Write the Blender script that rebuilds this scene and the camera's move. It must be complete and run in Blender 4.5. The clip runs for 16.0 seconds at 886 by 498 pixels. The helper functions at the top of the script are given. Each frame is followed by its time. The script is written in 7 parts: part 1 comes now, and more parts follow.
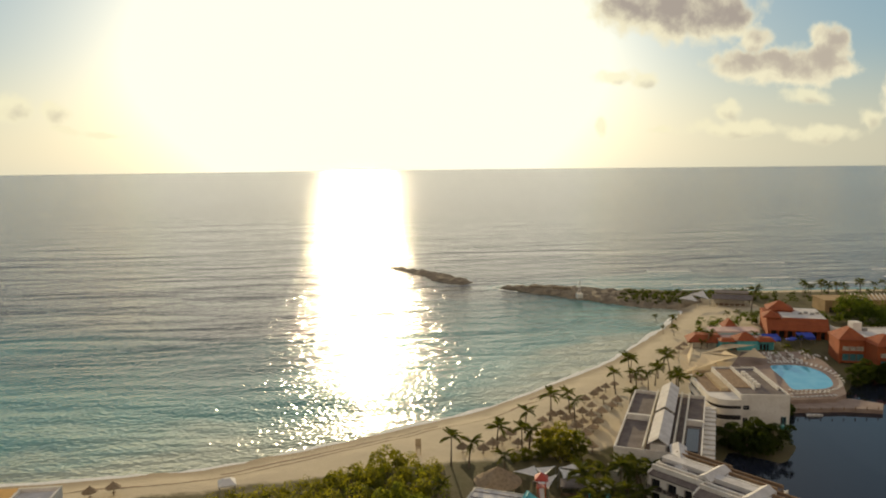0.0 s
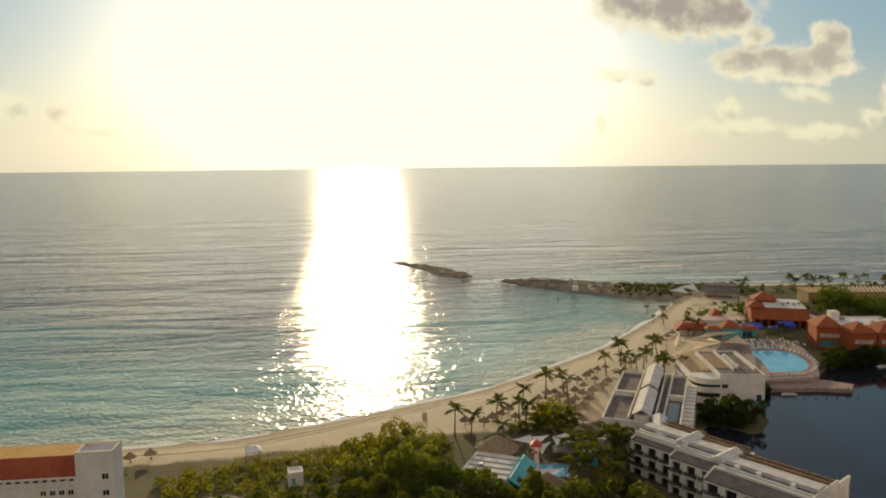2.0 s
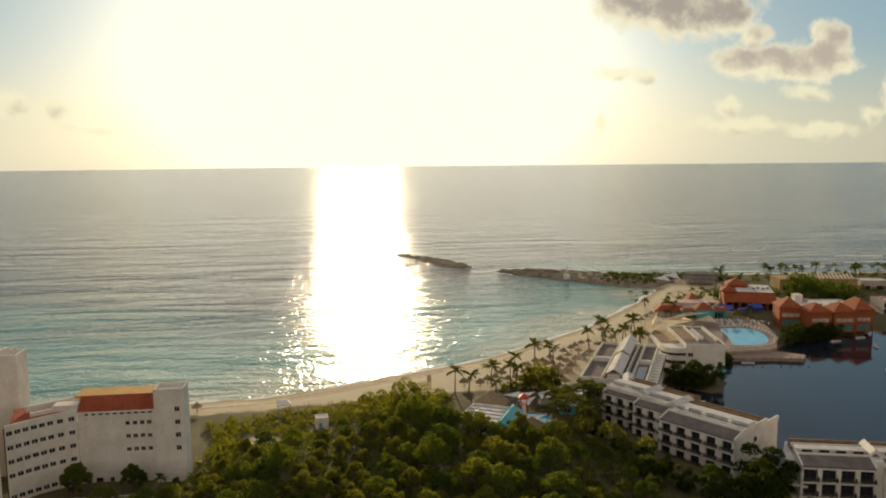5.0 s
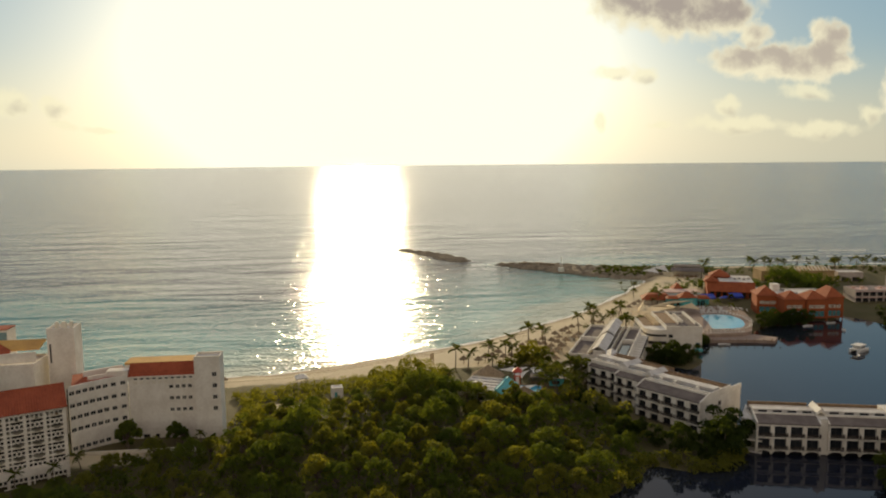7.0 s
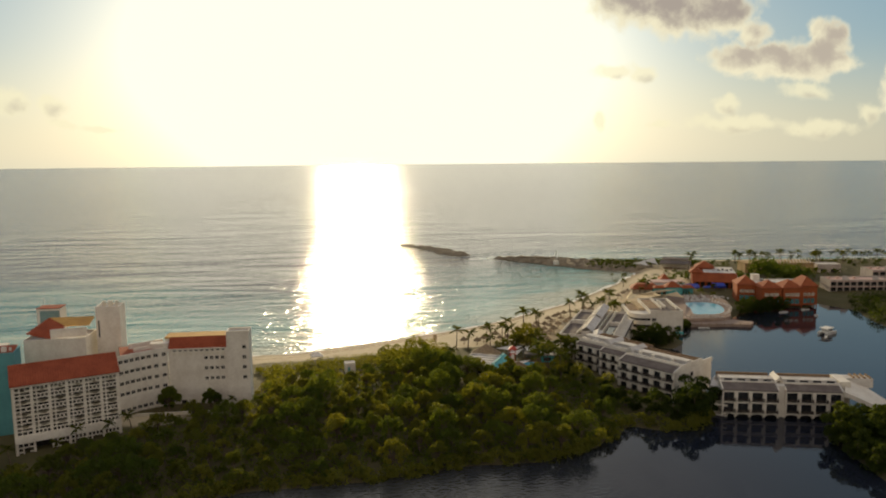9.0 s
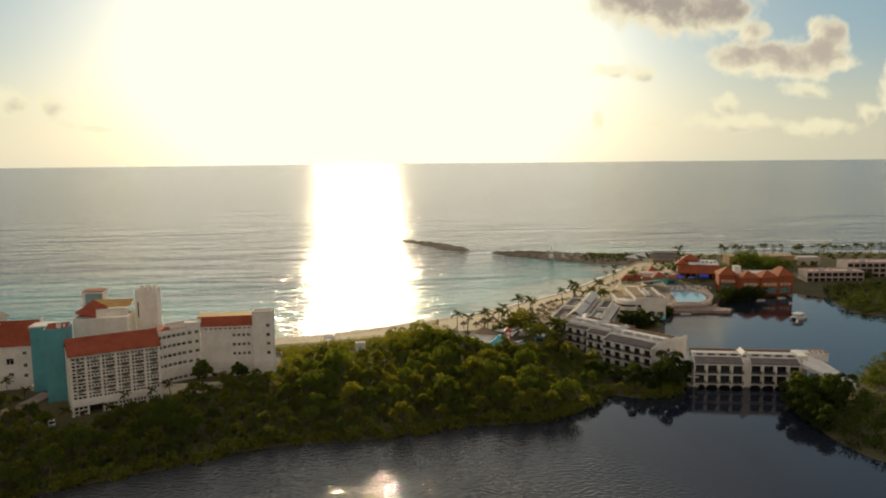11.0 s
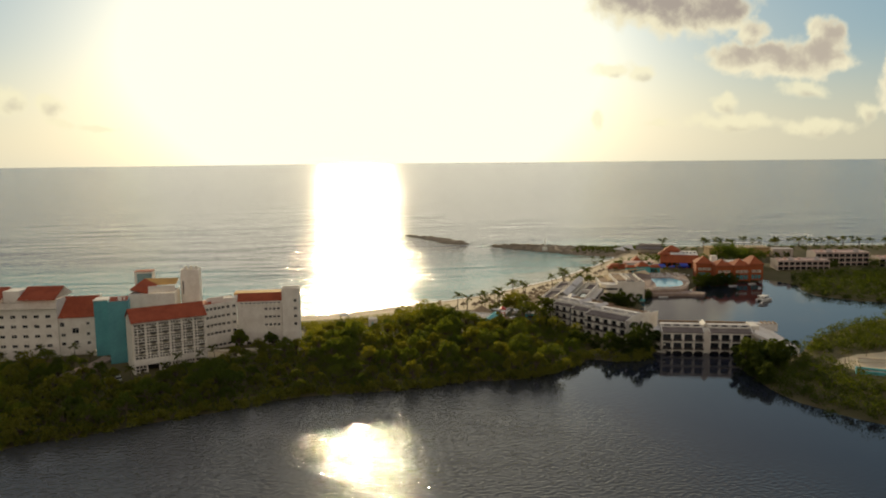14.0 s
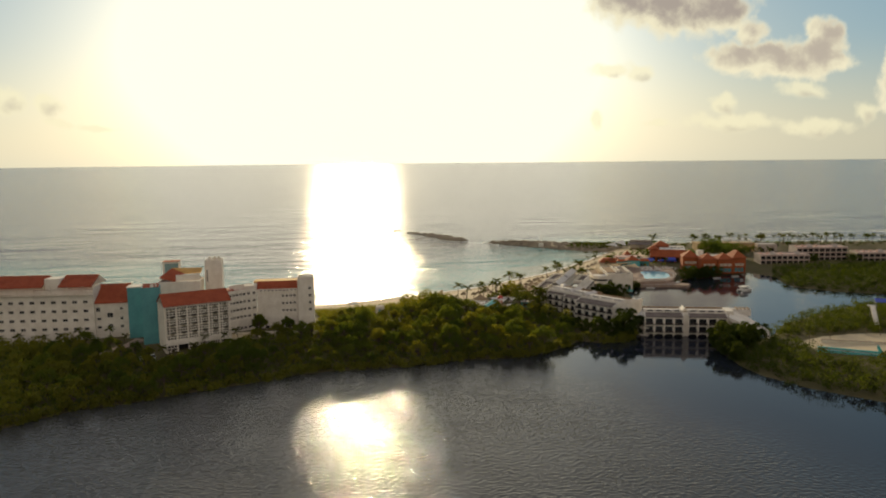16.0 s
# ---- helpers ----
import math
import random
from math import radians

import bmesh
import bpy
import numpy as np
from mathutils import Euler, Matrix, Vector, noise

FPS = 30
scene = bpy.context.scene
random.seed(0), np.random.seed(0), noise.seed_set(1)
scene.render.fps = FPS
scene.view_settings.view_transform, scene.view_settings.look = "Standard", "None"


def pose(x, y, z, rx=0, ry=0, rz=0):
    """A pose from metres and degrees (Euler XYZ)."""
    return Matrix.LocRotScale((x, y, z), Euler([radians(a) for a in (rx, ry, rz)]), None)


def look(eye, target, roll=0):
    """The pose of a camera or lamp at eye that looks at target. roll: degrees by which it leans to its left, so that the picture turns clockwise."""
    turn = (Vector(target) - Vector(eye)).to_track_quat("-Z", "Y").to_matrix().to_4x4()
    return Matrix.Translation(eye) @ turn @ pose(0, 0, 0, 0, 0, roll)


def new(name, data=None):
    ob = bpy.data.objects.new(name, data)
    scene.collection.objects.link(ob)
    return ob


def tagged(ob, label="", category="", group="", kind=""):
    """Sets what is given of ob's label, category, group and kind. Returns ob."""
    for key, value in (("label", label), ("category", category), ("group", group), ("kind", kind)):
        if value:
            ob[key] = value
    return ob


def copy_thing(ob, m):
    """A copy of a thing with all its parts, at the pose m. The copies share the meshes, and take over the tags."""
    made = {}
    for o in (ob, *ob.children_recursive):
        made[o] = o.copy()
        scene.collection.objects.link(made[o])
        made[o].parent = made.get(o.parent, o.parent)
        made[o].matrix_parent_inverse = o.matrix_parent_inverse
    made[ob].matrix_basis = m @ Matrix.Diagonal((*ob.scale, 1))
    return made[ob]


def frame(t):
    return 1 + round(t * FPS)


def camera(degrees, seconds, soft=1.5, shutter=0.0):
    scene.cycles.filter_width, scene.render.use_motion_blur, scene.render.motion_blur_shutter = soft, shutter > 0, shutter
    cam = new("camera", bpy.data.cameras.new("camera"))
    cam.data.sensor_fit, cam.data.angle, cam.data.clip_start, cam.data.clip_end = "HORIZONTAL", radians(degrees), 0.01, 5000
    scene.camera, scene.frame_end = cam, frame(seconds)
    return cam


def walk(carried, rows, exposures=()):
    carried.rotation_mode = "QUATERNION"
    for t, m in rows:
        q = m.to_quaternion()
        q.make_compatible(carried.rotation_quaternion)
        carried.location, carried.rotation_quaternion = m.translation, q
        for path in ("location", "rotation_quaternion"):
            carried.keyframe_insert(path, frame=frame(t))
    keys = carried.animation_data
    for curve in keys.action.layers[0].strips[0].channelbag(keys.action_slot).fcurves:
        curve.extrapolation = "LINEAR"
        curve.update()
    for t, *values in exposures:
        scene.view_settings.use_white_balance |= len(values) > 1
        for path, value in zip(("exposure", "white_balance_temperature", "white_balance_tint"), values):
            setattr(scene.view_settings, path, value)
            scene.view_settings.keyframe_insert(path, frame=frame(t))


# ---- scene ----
# ---- camera and its flight ----
cam = camera(62.8, 16.0, soft=2.0)
PATH = [
    (0, (13.233, -8.157, 75.685), (13.457, -6.182, 75.46), -0.7),
    (1.5, (10.543, -21.558, 75.744), (10.768, -19.584, 75.515), -0.65),
    (3.5, (7.715, -42.19, 75.567), (7.939, -40.216, 75.334), -0.65),
    (7, (1.753, -83.727, 74.743), (1.979, -81.754, 74.506), -0.65),
    (9, (-2.224, -108.363, 74.328), (-1.996, -106.391, 74.088), -0.65),
    (12.5, (-9.275, -153.204, 73.894), (-9.043, -151.233, 73.651), -0.7),
    (14.5, (-13.224, -178.509, 73.352), (-12.991, -176.538, 73.109), -0.7),
    (16, (-16.462, -197.875, 73.276), (-16.227, -195.904, 73.033), -0.7),
]
walk(cam, [(t, look(eye, target, roll)) for t, eye, target, roll in PATH], [(0, 0.0, 7600, 3), (16, 0.0, 7600, 3)])

# ---- sky, sun ----
SUN_EL = 10.0
sun = new("sun", bpy.data.lights.new("sun", "SUN"))
sun.data.energy, sun.data.angle, sun.data.color = 4.0, radians(0.6), (1.0, 0.83, 0.60)
sun.matrix_world = look((0, 1000, 1000 * math.tan(radians(SUN_EL))), (0, 0, 0))

world = bpy.data.worlds.new("sky")
scene.world = world
world.use_nodes = True


class Nodes:
    """Short ways to wire a node tree."""

    def __init__(self, tree):
        self.tree = tree
        tree.nodes.clear()

    def add(self, kind):
        return self.tree.nodes.new(kind)

    def link(self, a, b):
        self.tree.links.new(a, b)

    def put(self, socket, value):
        if isinstance(value, bpy.types.NodeSocket):
            self.link(value, socket)
        elif value is not None:
            socket.default_value = value

    def math(self, op, a, b=None, c=None, clamp=False):
        n = self.add("ShaderNodeMath")
        n.operation, n.use_clamp = op, clamp
        for s, v in zip(n.inputs, (a, b, c)):
            self.put(s, v)
        return n.outputs[0]

    def vmath(self, op, a, b=None, scale=None):
        n = self.add("ShaderNodeVectorMath")
        n.operation = op
        self.put(n.inputs[0], a)
        self.put(n.inputs[1], b)
        if scale is not None:
            self.put(n.inputs[3], scale)
        return n.outputs[1] if op in ("LENGTH", "DOT_PRODUCT") else n.outputs[0]

    def mix(self, fac, a, b, blend="MIX"):
        n = self.add("ShaderNodeMix")
        n.data_type, n.blend_type = "RGBA", blend
        self.put(n.inputs[0], fac)
        self.put(n.inputs[6], (*a, 1) if isinstance(a, tuple) and len(a) == 3 else a)
        self.put(n.inputs[7], (*b, 1) if isinstance(b, tuple) and len(b) == 3 else b)
        return n.outputs[2]

    def attribute(self, name):
        n = self.add("ShaderNodeAttribute")
        n.attribute_name = name
        return n.outputs["Fac"]

    def ramp(self, v, lo, hi, a=0.0, b=1.0, smooth=True):
        n = self.add("ShaderNodeMapRange")
        n.interpolation_type = "SMOOTHSTEP" if smooth else "LINEAR"
        for s, x in zip(n.inputs, (v, lo, hi, a, b)):
            self.put(s, x)
        return n.outputs[0]

    def noise(self, vec, scale, detail=4.0, rough=0.55, distort=0.0, color=False):
        n = self.add("ShaderNodeTexNoise")
        self.put(n.inputs["Vector"], vec)
        for k, v in (("Scale", scale), ("Detail", detail), ("Roughness", rough), ("Distortion", distort)):
            n.inputs[k].default_value = v
        return n.outputs["Color" if color else "Fac"]


def build_sky():
    g = Nodes(world.node_tree)
    sky = g.add("ShaderNodeTexSky")
    sky.sky_type, sky.sun_disc, sky.sun_elevation, sky.sun_rotation = "NISHITA", False, radians(SUN_EL), 0.0
    sky.air_density, sky.dust_density, sky.ozone_density = 1.0, 1.5, 1.0
    way = g.add("ShaderNodeTexCoord").outputs["Generated"]
    sep = g.add("ShaderNodeSeparateXYZ")
    g.link(way, sep.inputs[0])
    x, y, z = sep.outputs
    ahead = g.math("MAXIMUM", g.math("ABSOLUTE", y), 0.15)
    flat = g.add("ShaderNodeCombineXYZ")
    g.link(g.math("DIVIDE", x, ahead), flat.inputs[0])
    g.link(g.math("DIVIDE", z, ahead), flat.inputs[1])
    p = flat.outputs[0]
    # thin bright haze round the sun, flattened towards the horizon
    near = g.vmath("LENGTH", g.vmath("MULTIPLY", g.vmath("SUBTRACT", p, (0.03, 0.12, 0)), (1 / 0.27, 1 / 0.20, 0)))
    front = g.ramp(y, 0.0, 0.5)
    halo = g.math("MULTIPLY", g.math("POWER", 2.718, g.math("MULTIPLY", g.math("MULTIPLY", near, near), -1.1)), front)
    # behind the viewer, unseen, an added tint warms the blue and fills shaded sides
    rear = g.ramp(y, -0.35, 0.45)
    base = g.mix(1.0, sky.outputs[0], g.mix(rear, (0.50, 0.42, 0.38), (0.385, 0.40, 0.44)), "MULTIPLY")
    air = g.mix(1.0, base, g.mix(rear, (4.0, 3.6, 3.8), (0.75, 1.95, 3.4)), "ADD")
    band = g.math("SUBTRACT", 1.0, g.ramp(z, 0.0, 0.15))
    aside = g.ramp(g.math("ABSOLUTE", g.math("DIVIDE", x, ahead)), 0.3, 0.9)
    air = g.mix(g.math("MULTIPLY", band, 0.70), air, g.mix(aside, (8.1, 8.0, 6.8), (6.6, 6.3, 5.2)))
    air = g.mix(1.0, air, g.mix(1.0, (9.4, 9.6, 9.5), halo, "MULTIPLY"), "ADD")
    # broad glow added over the sun, mostly above view, to brighten the lagoon
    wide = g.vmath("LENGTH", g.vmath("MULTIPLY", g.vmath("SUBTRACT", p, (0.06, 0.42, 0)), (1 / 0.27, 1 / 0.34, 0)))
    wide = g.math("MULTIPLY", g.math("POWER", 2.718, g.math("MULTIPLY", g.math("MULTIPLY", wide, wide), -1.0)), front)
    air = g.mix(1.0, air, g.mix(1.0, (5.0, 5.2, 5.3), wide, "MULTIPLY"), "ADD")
    # unseen mauve veil added over the blue towards the zenith; tints lagoon and sea
    veil = g.math("MULTIPLY", g.ramp(z, 0.22, 0.42), g.math("SUBTRACT", 0.75, g.math("MULTIPLY", aside, 0.5)))
    air = g.mix(veil, air, g.mix(1.0, (4.5, 4.0, 4.3), g.mix(1.0, (3.0, 3.0, 2.7), wide, "MULTIPLY"), "ADD"))
    # thin haze holds its glow to an even white
    air = g.vmath("MINIMUM", air, (11.6, 11.2, 10.4))

    # cumulus against the light: thin parts glow cream, thick parts turn mauve-grey
    def heap(ovals, q):
        total = None
        for cx, cy, rx, ry in ovals:
            d = g.vmath("MULTIPLY", g.vmath("SUBTRACT", q, (cx, cy, 0)), (1 / rx, 1 / ry, 0))
            m = g.math("SUBTRACT", 1.0, g.vmath("LENGTH", d))
            total = m if total is None else g.math("SMOOTH_MAX", total, m, 0.3)
        return total

    def puffs(q):
        """Billows at two sizes, about zero on average."""
        n = g.add("ShaderNodeTexVoronoi")
        n.feature = "SMOOTH_F1"
        g.link(q, n.inputs["Vector"])
        n.inputs["Scale"].default_value, n.inputs["Smoothness"].default_value, n.inputs["Detail"].default_value = 34.0, 0.6, 2.0
        lumps = g.math("MULTIPLY", g.math("SUBTRACT", 0.42, n.outputs["Distance"]), 0.7)
        return g.math("ADD", lumps, g.math("MULTIPLY", g.math("SUBTRACT", g.noise(q, 22.0, 8.0, 0.62, 0.3), 0.5), 1.5))

    warp = g.vmath("SUBTRACT", g.noise(p, 9.0, 6.0, 0.55, color=True), (0.5, 0.5, 0.5))
    torn = g.vmath("ADD", p, g.vmath("SCALE", warp, scale=0.05))
    dark_heaps = ((0.375, 0.208, 0.056, 0.028), (0.441, 0.205, 0.088, 0.037), (0.511, 0.21, 0.06, 0.038), (0.448, 0.243, 0.104, 0.04))
    side_heaps = ((0.543, 0.138, 0.05, 0.027), (0.599, 0.135, 0.066, 0.026), (0.659, 0.145, 0.056, 0.029), (0.563, 0.174, 0.03, 0.026), (0.675, 0.169, 0.029, 0.029), (0.686, 0.137, 0.044, 0.014), (0.795, 0.117, 0.03, 0.056))
    veils = ((0.648, 0.097, 0.044, 0.014), (0.361, 0.118, 0.036, 0.011), (0.402, 0.114, 0.024, 0.014), (0.529, 0.073, 0.022, 0.016), (0.547, 0.047, 0.096, 0.014), (0.669, 0.04, 0.064, 0.014), (0.339, 0.056, 0.011, 0.014), (0.424, 0.05, 0.02, 0.007), (0.747, 0.064, 0.024, 0.02), (-0.44, 0.081, 0.036, 0.026), (-0.389, 0.077, 0.021, 0.019), (-0.377, 0.053, 0.018, 0.006), (-0.331, 0.053, 0.03, 0.006))
    lump = puffs(p)
    # towards the sun the same field again: what stands in the way takes the light
    q = g.vmath("ADD", torn, (-0.010, -0.011, 0))
    lump_sun = puffs(g.vmath("ADD", p, (-0.007, -0.002, 0)))
    folds = g.math("MULTIPLY", g.math("SUBTRACT", g.noise(p, 30.0, 5.0, 0.6, 0.4), 0.5), 1.6)
    for ovals, soft_edge, thick, deep in ((side_heaps, 0.38, 1.0, (4.9, 4.4, 4.2)), (dark_heaps, 0.42, 0.8, (3.9, 3.45, 3.45))):
        body = g.math("ADD", heap(ovals, torn), g.math("MULTIPLY_ADD", lump, 0.6, 0.26))
        toward = g.math("ADD", heap(ovals, q), g.math("MULTIPLY_ADD", lump_sun, 0.6, 0.26))
        cover = g.ramp(body, -0.12, soft_edge)
        core = g.math("MULTIPLY", g.ramp(g.math("ADD", toward, folds), -0.25, thick), g.ramp(body, -0.05, 0.6))
        air = g.mix(g.math("MULTIPLY", cover, 0.97), air, g.mix(core, (8.6, 8.2, 6.9), deep))
    low = g.math("ADD", heap(veils, torn), g.math("MULTIPLY_ADD", lump, 0.7, 0.25))
    thin = g.ramp(low, -0.1, 0.6)
    shade = g.ramp(g.math("ADD", heap(veils, g.vmath("ADD", torn, (-0.006, 0.008, 0))), lump), 0.0, 0.9)
    air = g.mix(g.math("MULTIPLY", thin, 0.7), air, g.mix(shade, (9.2, 8.8, 7.0), (6.3, 5.9, 5.1)))
    # below the horizon: the hazed edge of the sea
    under = g.ramp(z, -0.008, -0.003)
    air = g.mix(under, (4.6, 4.3, 3.6), air)
    bg = g.add("ShaderNodeBackground")
    g.link(air, bg.inputs[0])
    bg.inputs[1].default_value = 0.1
    g.link(bg.outputs[0], g.add("ShaderNodeOutputWorld").inputs[0])


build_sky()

# ---- materials ----


def surface(name, col, col2=None, scale=0.6, rough=0.7, bump=0.0, bump_scale=None, metal=0.0, vary=0.0, fine=6.0, spec=None):
    """A worn surface: two tones mixed by coarse and fine noise, with relief; vary: how far one object differs from the next."""
    m = bpy.data.materials.new(name)
    m.use_nodes = True
    g = Nodes(m.node_tree)
    b = g.add("ShaderNodeBsdfPrincipled")
    pos = g.add("ShaderNodeTexCoord").outputs["Object"]
    col2 = col2 or tuple(c * 0.72 for c in col)
    coarse, small = g.noise(pos, scale, 4.0), g.noise(pos, scale * fine, 3.0)
    f = g.ramp(g.math("ADD", g.math("MULTIPLY", coarse, 0.65), g.math("MULTIPLY", small, 0.35)), 0.34, 0.66)
    c = g.mix(f, col, col2)
    if vary:
        rnd = g.add("ShaderNodeObjectInfo").outputs["Random"]
        c = g.mix(1.0, c, g.mix(rnd, tuple([1 - vary] * 3), tuple([1 + vary] * 3)), "MULTIPLY")
    g.link(c, b.inputs["Base Color"])
    b.inputs["Roughness"].default_value, b.inputs["Metallic"].default_value = rough, metal
    b.inputs["Specular IOR Level"].default_value = spec if spec is not None else (0.12 if rough > 0.7 else 0.5)
    if bump:
        bp = g.add("ShaderNodeBump")
        bp.inputs["Strength"].default_value = bump
        bp.inputs["Distance"].default_value = 0.05
        g.link(g.noise(pos, bump_scale or scale * fine, 4.0), bp.inputs["Height"])
        g.link(bp.outputs[0], b.inputs["Normal"])
    g.link(b.outputs[0], g.add("ShaderNodeOutputMaterial").inputs[0])
    return m


def leafy(name, col, col2, scale=0.35):
    """Leaves: tone by leaf and by clump, with light coming through."""
    m = bpy.data.materials.new(name)
    m.use_nodes = True
    g = Nodes(m.node_tree)
    pos = g.add("ShaderNodeTexCoord").outputs["Object"]
    isl = g.add("ShaderNodeNewGeometry").outputs["Random Per Island"]
    rnd = g.add("ShaderNodeObjectInfo").outputs["Random"]
    f = g.math("ADD", g.math("MULTIPLY", isl, 0.45), g.math("MULTIPLY", g.noise(pos, scale, 2.0), 0.55))
    c = g.mix(f, col, col2)
    c = g.mix(1.0, c, g.mix(rnd, (0.65, 0.72, 0.7), (1.3, 1.2, 1.1)), "MULTIPLY")
    d = g.add("ShaderNodeBsdfPrincipled")
    g.link(c, d.inputs["Base Color"])
    d.inputs["Roughness"].default_value = 0.7
    d.inputs["Specular IOR Level"].default_value = 0.1
    t = g.add("ShaderNodeBsdfTranslucent")
    g.link(g.mix(1.0, c, (1.7, 1.55, 0.5), "MULTIPLY"), t.inputs[0])
    mx = g.add("ShaderNodeMixShader")
    mx.inputs[0].default_value = 0.58
    g.link(d.outputs[0], mx.inputs[1])
    g.link(t.outputs[0], mx.inputs[2])
    g.link(mx.outputs[0], g.add("ShaderNodeOutputMaterial").inputs[0])
    return m


def sea_material():
    m = bpy.data.materials.new("sea_water")
    m.use_nodes = True
    g = Nodes(m.node_tree)
    pos = g.add("ShaderNodeTexCoord").outputs["Object"]
    depth = g.attribute("depth")
    patch = g.noise(g.vmath("MULTIPLY", pos, (0.006, 0.014, 0)), 1.0, 4.0)
    dd = g.math("ADD", depth, g.math("MULTIPLY", g.math("SUBTRACT", patch, 0.5), 0.5))
    c = g.mix(g.ramp(dd, 0.0, 0.08), (0.40, 0.43, 0.32), (0.13, 0.30, 0.26))
    c = g.mix(g.ramp(dd, 0.05, 0.22), c, (0.05, 0.19, 0.175))
    c = g.mix(g.ramp(dd, 0.12, 0.46), c, (0.042, 0.042, 0.055))
    b = g.add("ShaderNodeBsdfPrincipled")
    g.link(c, b.inputs["Base Color"])
    b.inputs["IOR"].default_value = 1.33
    sep = g.add("ShaderNodeSeparateXYZ")
    g.link(pos, sep.inputs[0])
    g.link(g.ramp(sep.outputs[1], 250.0, 1500.0, 0.10, 0.15), b.inputs["Roughness"])
    # long rollers, swell, chop and wind ripple, crests lying along the shore
    waves = ((0.0045, 0.020, 5.5, 3.0), (0.012, 0.042, 1.8, 3.0), (0.030, 0.075, 1.0, 3.0), (0.19, 0.25, 0.70, 2.0))
    h = None
    for fx, fy, tall, detail in waves:
        w = g.math("MULTIPLY", g.noise(g.vmath("MULTIPLY", pos, (fx, fy, 0)), 1.0, detail, 0.6, 0.5), tall)
        h = w if h is None else g.math("ADD", h, w)
    ripple = g.math("MULTIPLY", g.noise(g.vmath("MULTIPLY", pos, (0.68, 0.78, 0)), 1.0, 0.0), g.ramp(sep.outputs[1], 180.0, 700.0, 0.40, 0.24))
    h = g.math("ADD", h, ripple)
    bp = g.add("ShaderNodeBump")
    bp.inputs["Strength"].default_value, bp.inputs["Distance"].default_value = 1.0, 1.0
    g.link(h, bp.inputs["Height"])
    g.link(bp.outputs[0], b.inputs["Normal"])
    g.link(b.outputs[0], g.add("ShaderNodeOutputMaterial").inputs[0])
    return m


def lagoon_material():
    m = bpy.data.materials.new("lagoon_water")
    m.use_nodes = True
    g = Nodes(m.node_tree)
    pos = g.add("ShaderNodeTexCoord").outputs["Object"]
    b = g.add("ShaderNodeBsdfPrincipled")
    c = g.mix(g.noise(pos, 0.012, 3.0), (0.038, 0.040, 0.042), (0.056, 0.056, 0.055))
    b.inputs["IOR"].default_value = 1.33
    # the breeze ruffles the open water; in the lee of the villas and the spit it lies calm
    sep = g.add("ShaderNodeSeparateXYZ")
    g.link(pos, sep.inputs[0])
    x, y = sep.outputs[0], sep.outputs[1]
    lee = g.math("ADD", g.ramp(g.math("ADD", x, g.math("MULTIPLY", y, 0.55)), 30.0, 100.0), g.math("MULTIPLY", g.math("SUBTRACT", g.noise(pos, 0.02, 3.0), 0.5), 0.5))
    open_water = g.math("SUBTRACT", 1.0, lee, clamp=True)
    # mirrored sky put into the base: lifted on open water, dark in the lee
    g.link(g.mix(open_water, (0.012, 0.015, 0.026), c), b.inputs["Base Color"])
    gust = g.ramp(g.noise(g.vmath("MULTIPLY", pos, (0.03, 0.06, 0)), 1.0, 3.0), 0.3, 0.7, 0.75, 1.1)
    b.inputs["Roughness"].default_value = 0.03
    rip = g.math("ADD", g.math("MULTIPLY", g.noise(g.vmath("MULTIPLY", pos, (0.8, 1.1, 0)), 1.0, 0.0, 0.5), 0.30), g.math("MULTIPLY", g.noise(g.vmath("MULTIPLY", pos, (3.0, 3.6, 0)), 1.0, 0.0, 0.5), 0.075))
    bp = g.add("ShaderNodeBump")
    bp.inputs["Distance"].default_value = 1.0
    g.link(g.math("ADD", g.math("MULTIPLY", g.math("MULTIPLY", open_water, gust), 0.72), 0.03), bp.inputs["Strength"])
    g.link(rip, bp.inputs["Height"])
    g.link(bp.outputs[0], b.inputs["Normal"])
    g.link(b.outputs[0], g.add("ShaderNodeOutputMaterial").inputs[0])
    return m


